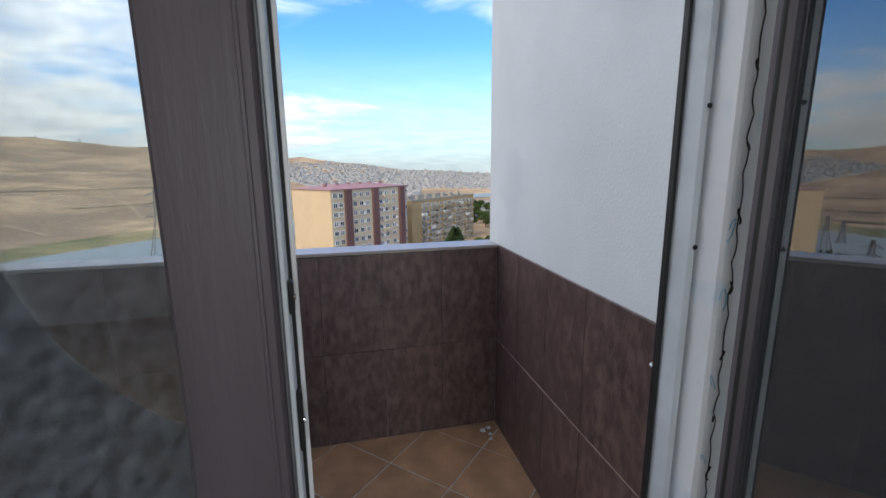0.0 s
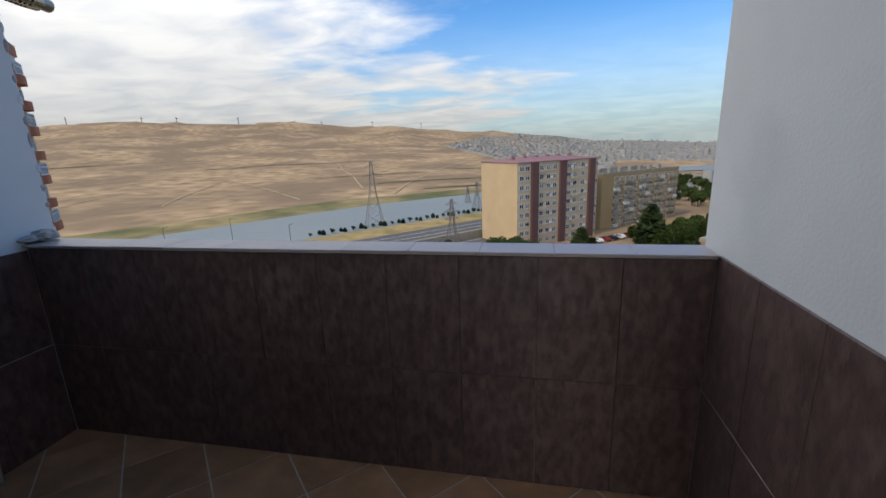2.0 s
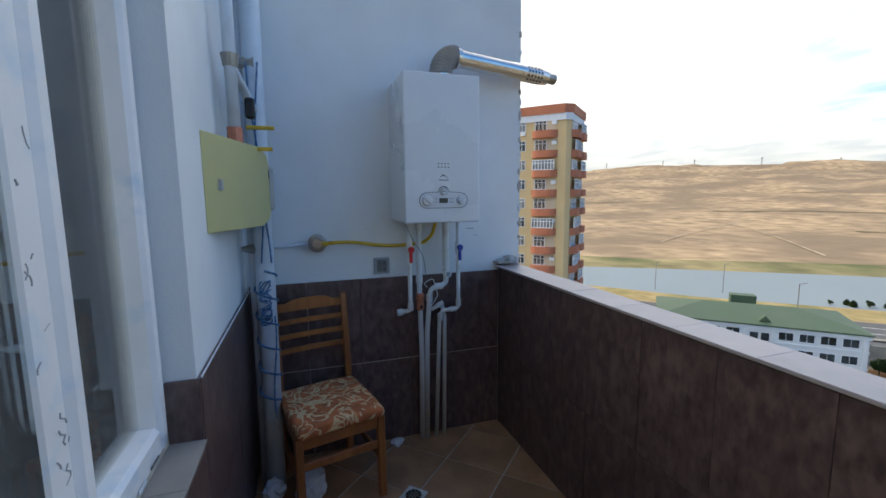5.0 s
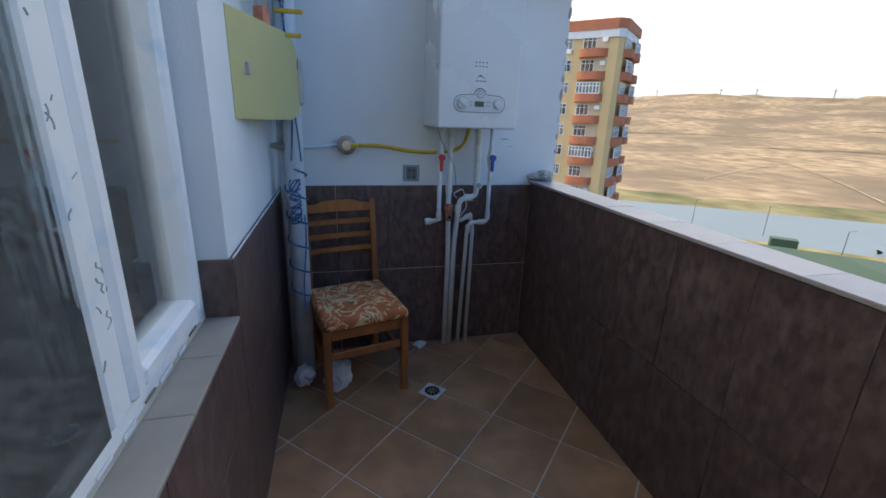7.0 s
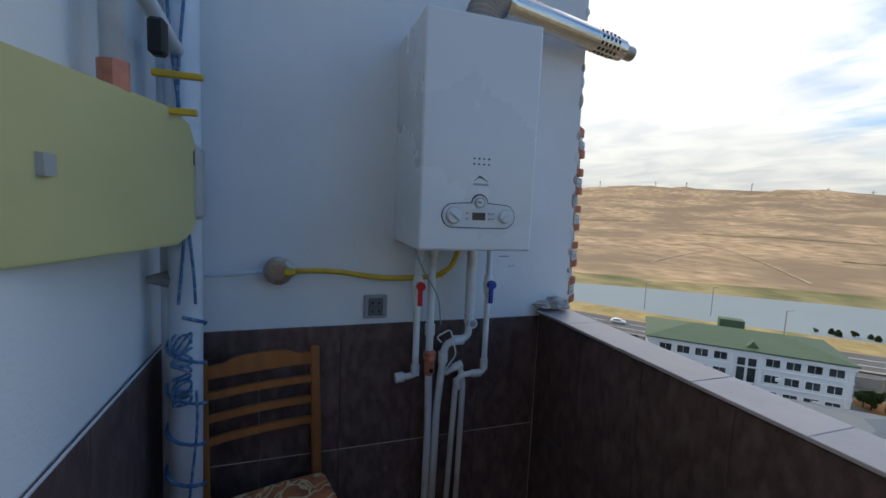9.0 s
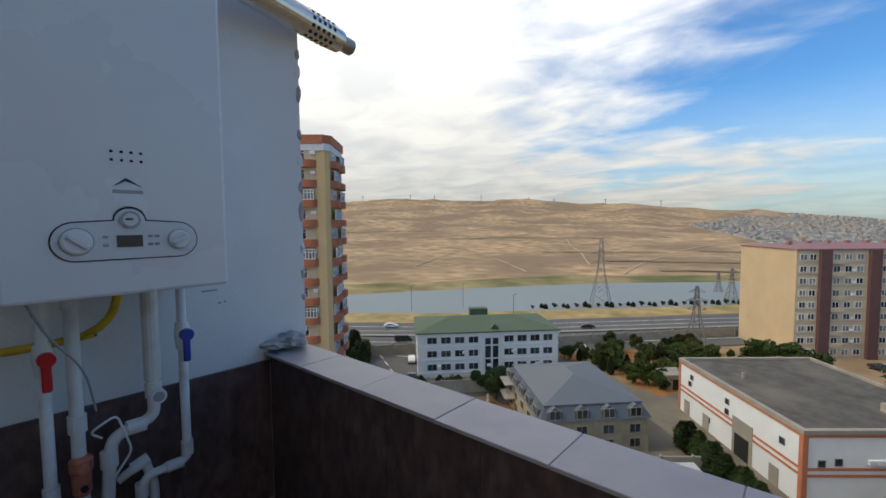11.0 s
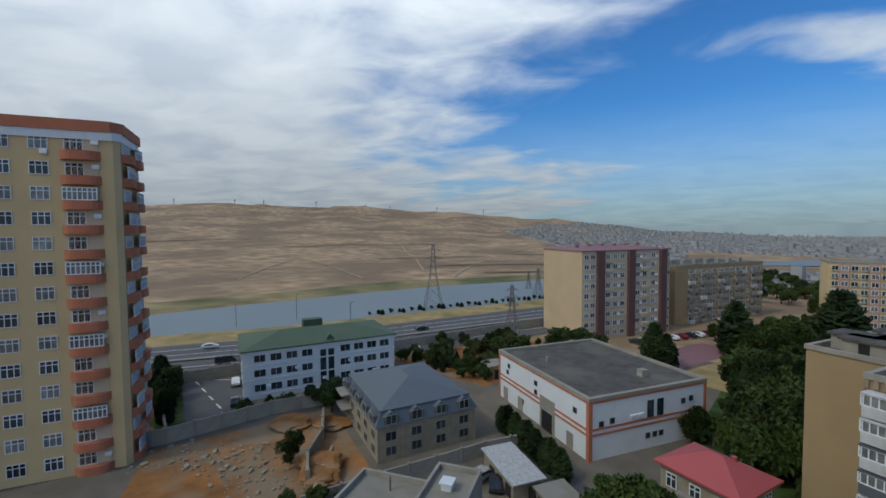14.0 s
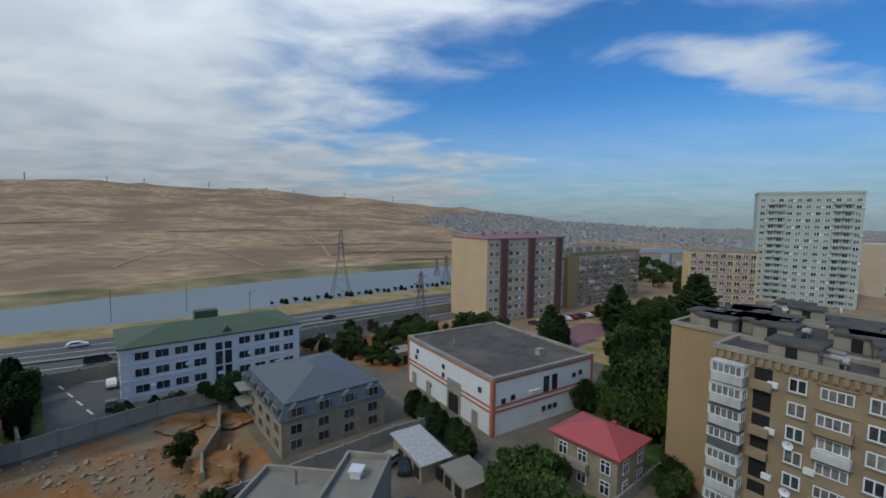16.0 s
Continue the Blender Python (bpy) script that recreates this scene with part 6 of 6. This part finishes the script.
# ---------------------------------------------------------------- pylons and poles
def pylon(x, y, h, w, label="tall grey lattice power pylon"):
    ob_ = thing("power_pylon", label, "pylon", pose(*here(x, y), GZ, 0, 0, 30))
    lv = [0, 0.16, 0.32, 0.46, 0.58, 0.68, 0.78, 0.88, 1.0]

    def half(f):
        return w / 2 * (1 - f * 1.25) if f < 0.58 else w / 2 * 0.275 * (1.1 - (f - 0.58) * 1.6)
    for sx in (-1, 1):
        for sy in (-1, 1):
            part("leg", tube([(sx * half(f), sy * half(f), f * h) for f in lv], 0.13, 4), M["lattice"], ob_)
    bm = bmesh.new()
    for f, g in zip(lv, lv[1:]):
        a_, b_ = half(f), half(g)
        for s_ in (-1, 1):
            tube([(-a_, s_ * a_, f * h), (b_, s_ * b_, g * h)], 0.06, 4, bm), tube([(a_, s_ * a_, f * h), (-b_, s_ * b_, g * h)], 0.06, 4, bm)
            tube([(s_ * a_, -a_, f * h), (s_ * b_, b_, g * h)], 0.06, 4, bm), tube([(s_ * a_, a_, f * h), (s_ * b_, -b_, g * h)], 0.06, 4, bm)
    part("bracing", bm, M["lattice"], ob_)
    for f, s_ in ((0.62, 0.52), (0.76, 0.62), (0.90, 0.45)):
        for sg in (-1, 1):
            bm = bmesh.new()
            tip = (sg * w * s_, 0, f * h)
            for sy in (-1, 1):
                tube([(sg * half(f), sy * half(f), f * h), tip], 0.07, 4, bm)
                tube([(sg * half(f), sy * half(f), (f + 0.05) * h), tip], 0.07, 4, bm)
            part("cross_arm", bm, M["lattice"], ob_)
    return ob_


pylon(-59.0, 155.4, 27.6, 7.6)
pylon(-21.5, 117.0, 17.0, 4.6, "slender lattice pylon behind the hall")
pylon(-24.0, 196.0, 14.0, 4.0, "small lattice pylon by the river")
pylon(-31.0, 215.0, 10.0, 3.0, "small lattice pylon by the river")
for (x, y) in ((-106, 105), (-95, 120), (-132, 85), (-68, 110)):
    ob = thing("street_lamp", "thin grey lamp post by the highway", "street lamp", pose(*here(x, y), GZ, 0, 0, 45))
    part("pole", tube([(0, 0, 0), (0, 0, 10)], 0.12, 6), M["lattice"], ob)
    part("arm", tube([(0, 0, 10), (1.6, 0, 10.4)], 0.08, 6), M["lattice"], ob)
for k in range(9):
    az = 14 + 5.2 * k + (k % 3)
    r = 1880
    x, y = EYE.x - r * math.sin(radians(az)), EYE.y + r * math.cos(radians(az))
    ob = thing("hill_mast", "tiny mast on the ridge of the hills", "mast", pose(x, y, ground_height(x, y)))
    part("mast", tube([(0, 0, -3), (0, 0, 26)], 1.2, 4), M["lattice"], ob)
    part("cross_bar", box(-6, 6, -0.6, 0.6, 20, 21.2), M["lattice"], ob)


# ---------------------------------------------------------------- trees
def crown_mesh(name, kind, seed, n, material):
    """Many small leaf clumps round a few limbs, with gaps."""
    rnd = random.Random(seed)
    vs, fs = [], []
    if kind == "round":
        lobes = [(rnd.uniform(-0.28, 0.28), rnd.uniform(-0.28, 0.28), rnd.uniform(0.35, 0.85), rnd.uniform(0.15, 0.26)) for _ in range(11)]
    for i in range(n):
        if kind == "round":
            lx, ly, lz, lr = rnd.choice(lobes)
            d_ = Vector((rnd.gauss(0, 1), rnd.gauss(0, 1), rnd.gauss(0, 0.8))).normalized() * lr * rnd.random() ** 0.4
            c = Vector((lx, ly, lz)) + d_
            size = rnd.uniform(0.025, 0.055)
        else:
            z = rnd.random() ** 0.9
            w = 0.17 * min(1, (1 - z) * 2.2 + 0.05) * min(1, z * 7 + 0.4)
            a_ = rnd.uniform(0, 2 * math.pi)
            rr = w * rnd.uniform(0.55, 1.12)
            c = Vector((rr * math.cos(a_), rr * math.sin(a_), 0.05 + 0.97 * z))
            size = rnd.uniform(0.018, 0.04)
        u_ = Vector((rnd.gauss(0, 1), rnd.gauss(0, 1), rnd.gauss(0, 1))).normalized()
        w_ = u_.orthogonal().normalized() * size
        u_ = u_ * size * (1.5 if kind == "round" else 2.6)
        k = len(vs)
        mid = u_.cross(w_).normalized() * size * 0.35
        vs += [tuple(c - u_), tuple(c + w_ * 0.8 + mid), tuple(c + u_), tuple(c - w_ * 0.8 + mid)]
        fs.append((k, k + 1, k + 2, k + 3))
    me_ = bpy.data.meshes.new(name)
    me_.from_pydata(vs, [], fs)
    me_.materials.append(material)
    return me_


def trunk_mesh(name, seed, limbs):
    rnd = random.Random(seed)
    bm = tube([(0, 0, -0.02), (0.01, 0, 0.2), (0.02, 0.01, 0.45), (0.0, 0.02, 0.75)], 0.04, 7, radii=[0.045, 0.035, 0.025, 0.010])
    for k in range(limbs):
        a_ = k * 2 * math.pi / limbs + rnd.random()
        e = Vector((math.cos(a_) * 0.28, math.sin(a_) * 0.28, rnd.uniform(0.55, 0.85)))
        s_ = Vector((0.01, 0, rnd.uniform(0.25, 0.45)))
        tube([s_, (s_ + e) / 2 + Vector((0, 0, -0.03)), e], 0.02, 5, bm, radii=[0.018, 0.012, 0.005])
    return mesh_of(name, bm, M["bark"])


ROUND = [(crown_mesh("crown", "round", s_, 2200, M[m_]), trunk_mesh("trunk", s_, 5)) for s_, m_ in ((1, "leaf"), (2, "leaf"), (3, "shrub"), (4, "leaf"))]
CONE = [(crown_mesh("crown", "cone", s_, 1300, M["cypress"]), trunk_mesh("trunk", s_, 0)) for s_ in (5, 6)]


def tree(x, y, h, kind, which, w=1.0):
    m = pose(*here(x, y), GZ, 0, 0, (x * 37 + y * 91) % 360) @ Matrix.Diagonal((h * w, h * w, h, 1))
    crown, trunk = (ROUND if kind == "round" else CONE)[which]
    lab, cat, grp = (("broad green tree with an uneven crown", "tree", "trees round the houses") if kind == "round" else ("dark narrow cypress tree", "cypress", "cypresses round the houses"))
    ob_ = thing("tree" if kind == "round" else "cypress_tree", lab, cat, m, grp)
    part("trunk", trunk, None, ob_)
    part("crown", crown, None, ob_)


random.seed(33)


def grove(poly_a, poly_b, n, h0, h1, kinds):
    """Trees strewn in the strip between two points, poly_b wide."""
    (xa, ya), (xb, yb) = poly_a
    for k in range(n):
        f = (k + random.random() * 0.8) / n
        kind, which = random.choice(kinds)
        tree(xa + (xb - xa) * f + random.uniform(-poly_b, poly_b), ya + (yb - ya) * f + random.uniform(-poly_b, poly_b),
             random.uniform(h0, h1), kind, which, random.uniform(0.8, 1.15) if kind == "round" else random.uniform(0.8, 1.2))


R, C = "round", "cone"
# the park between hall and flats
grove(((17, 62), (28, 92)), 3.5, 40, 4.5, 9.0, ((R, 0), (R, 1), (C, 0), (C, 1), (C, 0)))
grove(((22, 60), (34, 88)), 4.0, 36, 5.0, 9.5, ((R, 0), (R, 1), (C, 0), (C, 1)))
grove(((26, 90), (44, 120)), 5.0, 34, 4.5, 8.0, ((R, 0), (R, 1), (R, 3), (C, 1)))
grove(((40, 112), (66, 150)), 8.0, 34, 5.0, 9.0, ((R, 0), (R, 1), (R, 3)))
for x, y, h in ((52, 122, 17), (54, 124, 16.5), (53, 126, 15), (31, 118, 14), (12, 103, 10.5), (14.0, 101, 8.5), (32, 122, 12)):
    tree(x, y, h, C, 0 if x % 2 else 1, 1.5)
# round the red-roofed house
for x, y, h, w in ((2.0, 47.5, 6.0, 1.0), (4.0, 45.0, 6.5, 1.1), (0.5, 44.5, 5.2, 1.0), (5.5, 42.0, 5.5, 1.2), (8.0, 39.5, 5.0, 1.2), (2.5, 42.0, 5.5, 1.2), (0.0, 41.0, 5.0, 1.1), (4.0, 39.5, 5.0, 1.2), (6.0, 47.0, 4.5, 1.0), (10.5, 37.0, 4.2, 1.2), (13.5, 37.5, 3.6, 1.2), (3.2, 48.5, 4.5, 1.0)):
    tree(x, y, h, R, int(x * 2) % 2, w)
grove(((18, 46), (22, 56)), 0.8, 9, 2.5, 5.0, ((R, 0), (R, 1)))
# beyond the park
grove(((72, 185), (112, 260)), 14.0, 34, 5.0, 9.0, ((R, 0), (R, 1), (R, 3)))
grove(((50, 205), (95, 300)), 12.0, 30, 5.0, 9.0, ((R, 0), (R, 1), (R, 3)))
# row of cypresses along the hall
for k in range(15):
    f = k / 14
    tree(-13.6 + 9.6 * f, 64.5 - 11.5 * f, 3.6 + 1.4 * ((k * 7) % 5) / 5, C, k % 2, 1.5)
# behind the offices
grove(((-40, 93), (-22, 90)), 4.0, 30, 2.5, 4.6, ((R, 1), (R, 2), (C, 0), (R, 0)))
grove(((-36, 100), (-14, 112)), 5.0, 28, 2.4, 4.6, ((R, 2), (R, 1), (R, 3)))
grove(((-20, 90), (-15, 96)), 2.0, 9, 4.0, 6.0, ((C, 0), (C, 1), (R, 0)))
grove(((-10, 110), (0, 112)), 2.0, 5, 5.0, 7.0, ((R, 1), (R, 3)))
# garden by the tower and the plot
grove(((-64, 48), (-84, 64)), 1.5, 24, 3.5, 6.0, ((C, 0), (C, 1), (R, 1)))
for x, y, h, k in ((-41.5, 61, 6.5, 1), (-37.5, 45.8, 4.6, 0), (-49.5, 59.5, 3.4, 1), (-46, 62.5, 4, 0), (-54.5, 55.5, 3.0, 1), (-43.5, 63.5, 5.2, 0), (-31, 37.5, 3.0, 1), (-28, 38.5, 3.2, 0), (-26, 40, 2.4, 1)):
    tree(x, y, h, R, k, 1.0)
for k in range(6):
    tree(-55 + 2.6 * k, 56.5 + 2.3 * k, 2.6, C, k % 2, 2.0)
grove(((-34, 88), (-20, 84)), 3.0, 22, 2.2, 4.2, ((R, 1), (R, 2), (C, 0), (R, 0)))
grove(((-30, 96), (-18, 104)), 4.0, 20, 2.2, 4.0, ((R, 2), (R, 1), (C, 1)))
grove(((14, 70), (22, 60)), 2.0, 14, 3.5, 6.5, ((R, 0), (R, 1), (C, 1)))
grove(((-18, 42), (-27, 36)), 1.2, 9, 1.2, 2.6, ((R, 1), (R, 2)))
# small bushes on the verge
for k in range(34):
    f = k / 33
    tree(-75 + 62 * f, 134 + 62 * f + 1.5 * math.sin(k * 2.1), 1.6 + 0.9 * ((k * 5) % 4) / 4, C if k % 3 else R, 0, 2.2 if k % 3 else 1.0)
# cars' court and the lane
grove(((30, 128), (44, 138)), 3.0, 8, 4.0, 6.0, ((R, 0), (R, 1)))

# ---------------------------------------------------------------- cars
WHEEL = mesh_of("tyre", disc((0, -0.11, 0.33), (0, 1, 0), 0.33, 0.22, 14), M["rubber"])
RIM = mesh_of("rim", disc((0, -0.125, 0.33), (0, 1, 0), 0.19, 0.25, 10), M["metal_tank"])


def car(x, y, turn, material, label, van=False, name="car", category="car"):
    ob_ = thing(name, label, category, pose(*here(x, y), GZ + 0.15, 0, 0, turn))
    side = [(-2.2, 0.35), (2.2, 0.35), (2.25, 0.75), (1.9, 0.92), (1.1, 1.0), (0.5, 1.45), (-1.1, 1.48), (-1.9, 1.0), (-2.25, 0.9)]
    if van:
        side = [(-2.5, 0.35), (2.5, 0.35), (2.55, 0.9), (2.0, 1.15), (1.5, 1.9), (-2.45, 2.0), (-2.55, 1.0)]
    bm = prism(side, 1.7)
    bm.transform(Matrix.Translation((0, 0.85, 0)) @ Matrix.Rotation(radians(90), 4, "X"))
    bmesh.ops.bevel(bm, geom=list(bm.edges), offset=0.08, segments=2, affect="EDGES")
    part("body", bm, material, ob_)
    top = [(0.95, 1.02), (0.46, 1.38), (-1.05, 1.40), (-1.6, 1.03)] if not van else [(1.9, 1.2), (1.5, 1.75), (-2.2, 1.8), (-2.2, 1.25)]
    bm = prism(top, 1.73)
    bm.transform(Matrix.Translation((0, 0.865, 0)) @ Matrix.Rotation(radians(90), 4, "X"))
    part("windows", bm, M["win_glass"], ob_, "dark car windows")
    part("windscreen", box(0.50, 0.98, -0.7, 0.7, 1.03, 1.07, m=Matrix.Translation((0.35, 0, 0.12)) @ Matrix.Rotation(radians(36), 4, "Y")) if not van else box(1.75, 1.8, -0.7, 0.7, 1.2, 1.7), M["win_glass"], ob_)
    for wx in (-1.4, 1.4):
        for wy in (-0.78, 0.78):
            w_ = part("tyre", WHEEL, None, ob_, "", pose(wx, wy, -0.15))
            part("rim", RIM, None, w_)
    return ob_


car(-62.0, 113.0, 46, M["car_white"], "white van driving on the highway", True, "van", "van")
car(-93.5, 84.0, 46, M["car_white"], "white car driving on the highway")
car(-49.0, 119.0, 46, M["car_dark"], "dark car on the highway")
car(-38.0, 100.5, 120, M["car_white"], "white car parked behind the offices")
car(-41.5, 97.5, 120, M["car_white"], "white car parked behind the offices")
car(-67.0, 66.0, 136, M["car_white"], "white car parked in the lot")
car(-59.5, 58.5, 136, M["car_dark"], "dark car parked in the lot")
car(-8.6, 41.8, 130, M["car_dark"], "dark car parked in the yard")
car(-13.0, 50.5, 60, M["metal_tank"], "grey car parked in the yard")
car(-11.2, 49.5, 100, M["car_dark"], "dark car parked in the yard")
car(-4.0, 38.0, 130, M["car_white"], "white car parked in the lane")
for k in range(9):
    car(10 + 2.4 * k, 122 + 1.9 * k, 130, (M["car_dark"], M["car_white"], M["car_red"])[k % 3], "car parked in the row beside the flats")
car(-80.0, 76.0, 46, M["car_dark"], "long dark van by the highway", True, "van", "van")

# rubble heaps on the plot
bm = bmesh.new()
random.seed(77)
for k in range(330):
    f = random.random()
    x, y = here(-56 + 28 * f + random.uniform(-2.5, 2.5), 41 + 3 * math.sin(f * 5) + random.uniform(-4, 5))
    s_ = 0.08 + 0.35 * random.random() ** 3
    box(-s_, s_, -s_ * 0.7, s_ * 0.7, -0.1, s_ * 0.7, bm=bm, m=pose(x, y, GZ + 0.08, random.uniform(-25, 25), random.uniform(-25, 25), random.uniform(0, 180)))
tagged(new("rubble", mesh_of("rubble", bm, M["stone"])), "broken stones strewn over the plot", "rubble", "", "stuff")
for (x, y, r, h) in ((-33, 46.5, 3.2, 1.6), (-31.5, 43.5, 2.8, 1.4), (-45, 55, 3.5, 0.8), (-39, 57, 3.0, 0.9)):
    crumple("earth_mound", "mound of orange earth on the plot", "dirt", (*here(x, y), GZ), (r, r * 0.9, h), M["dirt"], x, 3)

# ---------------------------------------------------------------- far town, beyond the river and the park
random.seed(5)
tv, tf, ti = [], [], []


def hut(x, y, z, w, d, h, a_):
    k = len(tv)
    ca, sa = math.cos(a_), math.sin(a_)
    for zz in (z - 2, z + h):
        for sx, sy in ((-1, -1), (1, -1), (1, 1), (-1, 1)):
            tv.append((x + ca * sx * w - sa * sy * d, y + sa * sx * w + ca * sy * d, zz))
    for f_, i_ in (((0, 1, 5, 4), 0), ((1, 2, 6, 5), 0), ((2, 3, 7, 6), 0), ((3, 0, 4, 7), 0), ((4, 5, 6, 7), 1)):
        tf.append(tuple(k + q_ for q_ in f_)), ti.append(i_)


for k in range(30000):
    az = random.uniform(-64, 15)
    r = 300 + 2400 * random.random() ** 0.9
    if az > -8 and r < 440 or az > 2 and (r < 560 + (az - 2) * 40 or r > 1500 - (az - 2) * 60):
        continue
    if az > 9 and random.random() < 0.4 or r > 1750 and az > -8:
        continue
    if -26 < az < -10 and 400 < r < 640:
        continue
    x, y = EYE.x - r * math.sin(radians(az)), EYE.y + r * math.cos(radians(az))
    w = random.uniform(1.6, 3.8)
    h = random.uniform(1.4, 3.0) if random.random() < 0.992 or az > -6 else random.uniform(6, 11)
    hut(x, y, ground_height(x, y), w, random.uniform(2, 4.5), h, random.choice((0.3, 0.75, 0.8, 1.2)))
me = bpy.data.meshes.new("far_town")
me.from_pydata(tv, [], tf)
me.materials.append(M["town"]), me.materials.append(M["town_roof"])
me.polygons.foreach_set("material_index", ti)
tagged(new("far_town", me), "countless small houses of the town spreading to the horizon", "town", "", "stuff")

# the house that the balcony belongs to
structure("house_front", box(-14, 14, -4.9, IY - 0.32, GZ, SLAB_LOW - 0.02), M["cream_render"], "front of the house below the balcony", "house wall")
# unseen block, its height chosen to keep direct sun off the balcony
structure("house_upper", box(-14, 14, -4.9, IY - 0.012, 2.82, 6.0), M["cream_render"], "unseen house block above the balcony that keeps the sun off it", "house wall")

# ---------------------------------------------------------------- tiles of the balcony, piece by piece
floor_ob = bpy.data.objects["floor"]
TS, GAP = 0.3535, 0.0055
H2 = TS / math.sqrt(2)


def clip_poly(poly, x0, x1, y0, y1):
    def cut(pts, inside, cross):
        out_ = []
        for i_, p_ in enumerate(pts):
            q_ = pts[i_ - 1]
            if inside(p_) != inside(q_):
                out_.append(cross(q_, p_))
            if inside(p_):
                out_.append(p_)
        return out_
    for ax, lim, sg in ((0, x0, 1), (0, x1, -1), (1, y0, 1), (1, y1, -1)):
        poly = cut(poly, lambda p_: (p_[ax] - lim) * sg >= 0, lambda q_, p_: tuple(q_[j] + (p_[j] - q_[j]) * (lim - q_[ax]) / (p_[ax] - q_[ax]) for j in (0, 1)))
        if len(poly) < 3:
            return []
    return poly


random.seed(2)
for i in range(-4, 16):
    for j in range(-6, 8):
        if (i + j) % 2:
            continue
        cx, cy = -1.60 + H2 * i, 0.25 + H2 * (j + 1)
        hh = H2 - GAP
        poly = clip_poly([(cx - hh, cy), (cx, cy - hh), (cx + hh, cy), (cx, cy + hh)], LX, RX, IY, OY)
        if poly:
            bm = prism([(x - cx, y - cy) for x, y in poly], 0.011)
            part("tile", bm, M["floor_tile"], floor_ob, m=pose(cx, cy, -0.0105 + random.uniform(-0.0004, 0.0004)))

TW, TH = 0.305, 0.532


def wall_tiles(owner, u0, u1, place, top, skip=None, z0=0.0):
    n_ = max(1, round((u1 - u0) / TW))
    w = (u1 - u0) / n_
    for r_, (za, zb) in enumerate(((z0, TH), (TH, top))):
        for k in range(n_):
            a_, b_ = u0 + w * k, u0 + w * (k + 1)
            t_top = zb
            if skip:
                a_, b_, t_top = skip(a_, b_, za, zb)
            if b_ - a_ < 0.02 or t_top - za < 0.02:
                continue
            off = random.uniform(-0.0006, 0.0006)
            bm = box(a_ + 0.0009, b_ - 0.0009, 0, 0.0118 + off, za + 0.0011, t_top - 0.0011, 0.0012)
            bm.transform(Matrix.Translation((-(a_ + b_) / 2, 0, 0)))
            part("tile", bm, M["wall_tile"], owner, m=place((a_ + b_) / 2))


wall_tiles(bpy.data.objects["wall_west"], IY, OY, lambda u: pose(LX - 0.0118, u, 0, 0, 0, 0) @ Matrix.Rotation(radians(-90), 4, "Z"), 1.058)
wall_tiles(bpy.data.objects["wall_east"], IY, OY, lambda u: pose(RX + 0.0118, u, 0, 0, 0, 90), 1.085,
           lambda a_, b_, za, zb: (a_, b_, zb) if za < 0.5 or a_ > 0.1 else ((a_ - 0.048, b_, zb) if a_ > -0.11 else (a_, b_ - 0.048, 0.965)))
for owner, place in ((bpy.data.objects["wall_east"], pose(RX + 0.0118, 0, 0, 0, 0, 90)), (bpy.data.objects["wall_west"], pose(LX - 0.0118, 0, 0, 0, 0, -90))):
    s_ = 1 if place.translation.x > 0 else -1
    part("grout_line", box(min(s_ * IY, s_ * OY) + 0.002, max(s_ * IY, s_ * OY) - 0.002, 0, 0.0114, TH - 0.0016, TH + 0.0016), M["grout"], owner, "pale grout line", place)
part("plaster_dab", box(RX - 0.018, RX + 0.004, -0.062, -0.042, 0.966, 0.978, 0.005), M["plaster"], bpy.data.objects["wall_east"], "white dab of plaster")
wall_tiles(bpy.data.objects["parapet"], LX + 0.001, RX - 0.001, lambda u: pose(u, OY + 0.0118, 0, 0, 0, 180), 1.068)
wall_tiles(wall_south, LX + 0.001, WX0, lambda u: pose(u, IY - 0.0118, 0), 1.03)
wall_tiles(wall_south, WX0, WX1, lambda u: pose(u, IY - 0.0118, 0), SILL - 0.012)
wall_tiles(wall_south, DX1, RX - 0.001, lambda u: pose(u, IY - 0.0118, 0), 0.985)
part("reveal_tile", box(WX0 + 0.001, WX0 + 0.012, FY1 + 0.002, IY - 0.002, SILL, 1.03, 0.001), M["wall_tile"], wall_south)
for k in range(4):
    a = WX0 + 0.013 + (WX1 - WX0 - 0.014) * k / 4
    b = WX0 + 0.013 + (WX1 - WX0 - 0.014) * (k + 1) / 4
    bm = box(a + 0.0008, b - 0.0008, FY1 + 0.002, IY + 0.006, SILL - 0.010, SILL + 0.002, 0.0015)
    part("sill_tile", bm, M["sill"], wall_south)
bead = structure("trim", box(LX + 0.001, WX0, IY + 0.0005, IY + 0.004, 1.030, 1.036), M["pvc"], "thin pale bead along the tile edge", "trim")

# coping of the parapet, tile by tile
cop = tagged(new("coping", mesh_of("coping", box(LX + 0.001, RX - 0.001, OY + 0.004, OUT - 0.004, TOP - 0.012, TOP + 0.000), M["grout"])), "pale tiled coping of the parapet", "coping", "", "structure")
CW = 0.297
n = int((RX - LX) / CW) + 1
for k in range(n):
    a, b = LX + 0.04 + CW * (k - 0.3), LX + 0.04 + CW * (k + 0.7)
    a, b = max(a, LX + 0.001), min(b, RX - 0.001)
    if b - a < 0.02:
        continue
    dz = random.uniform(-0.0006, 0.0006)
    part("coping_tile", box(a + 0.0006, b - 0.0006, OY - 0.022, OUT + 0.004, TOP, TOP + 0.0105 + dz, 0.0015), M["coping"], cop)
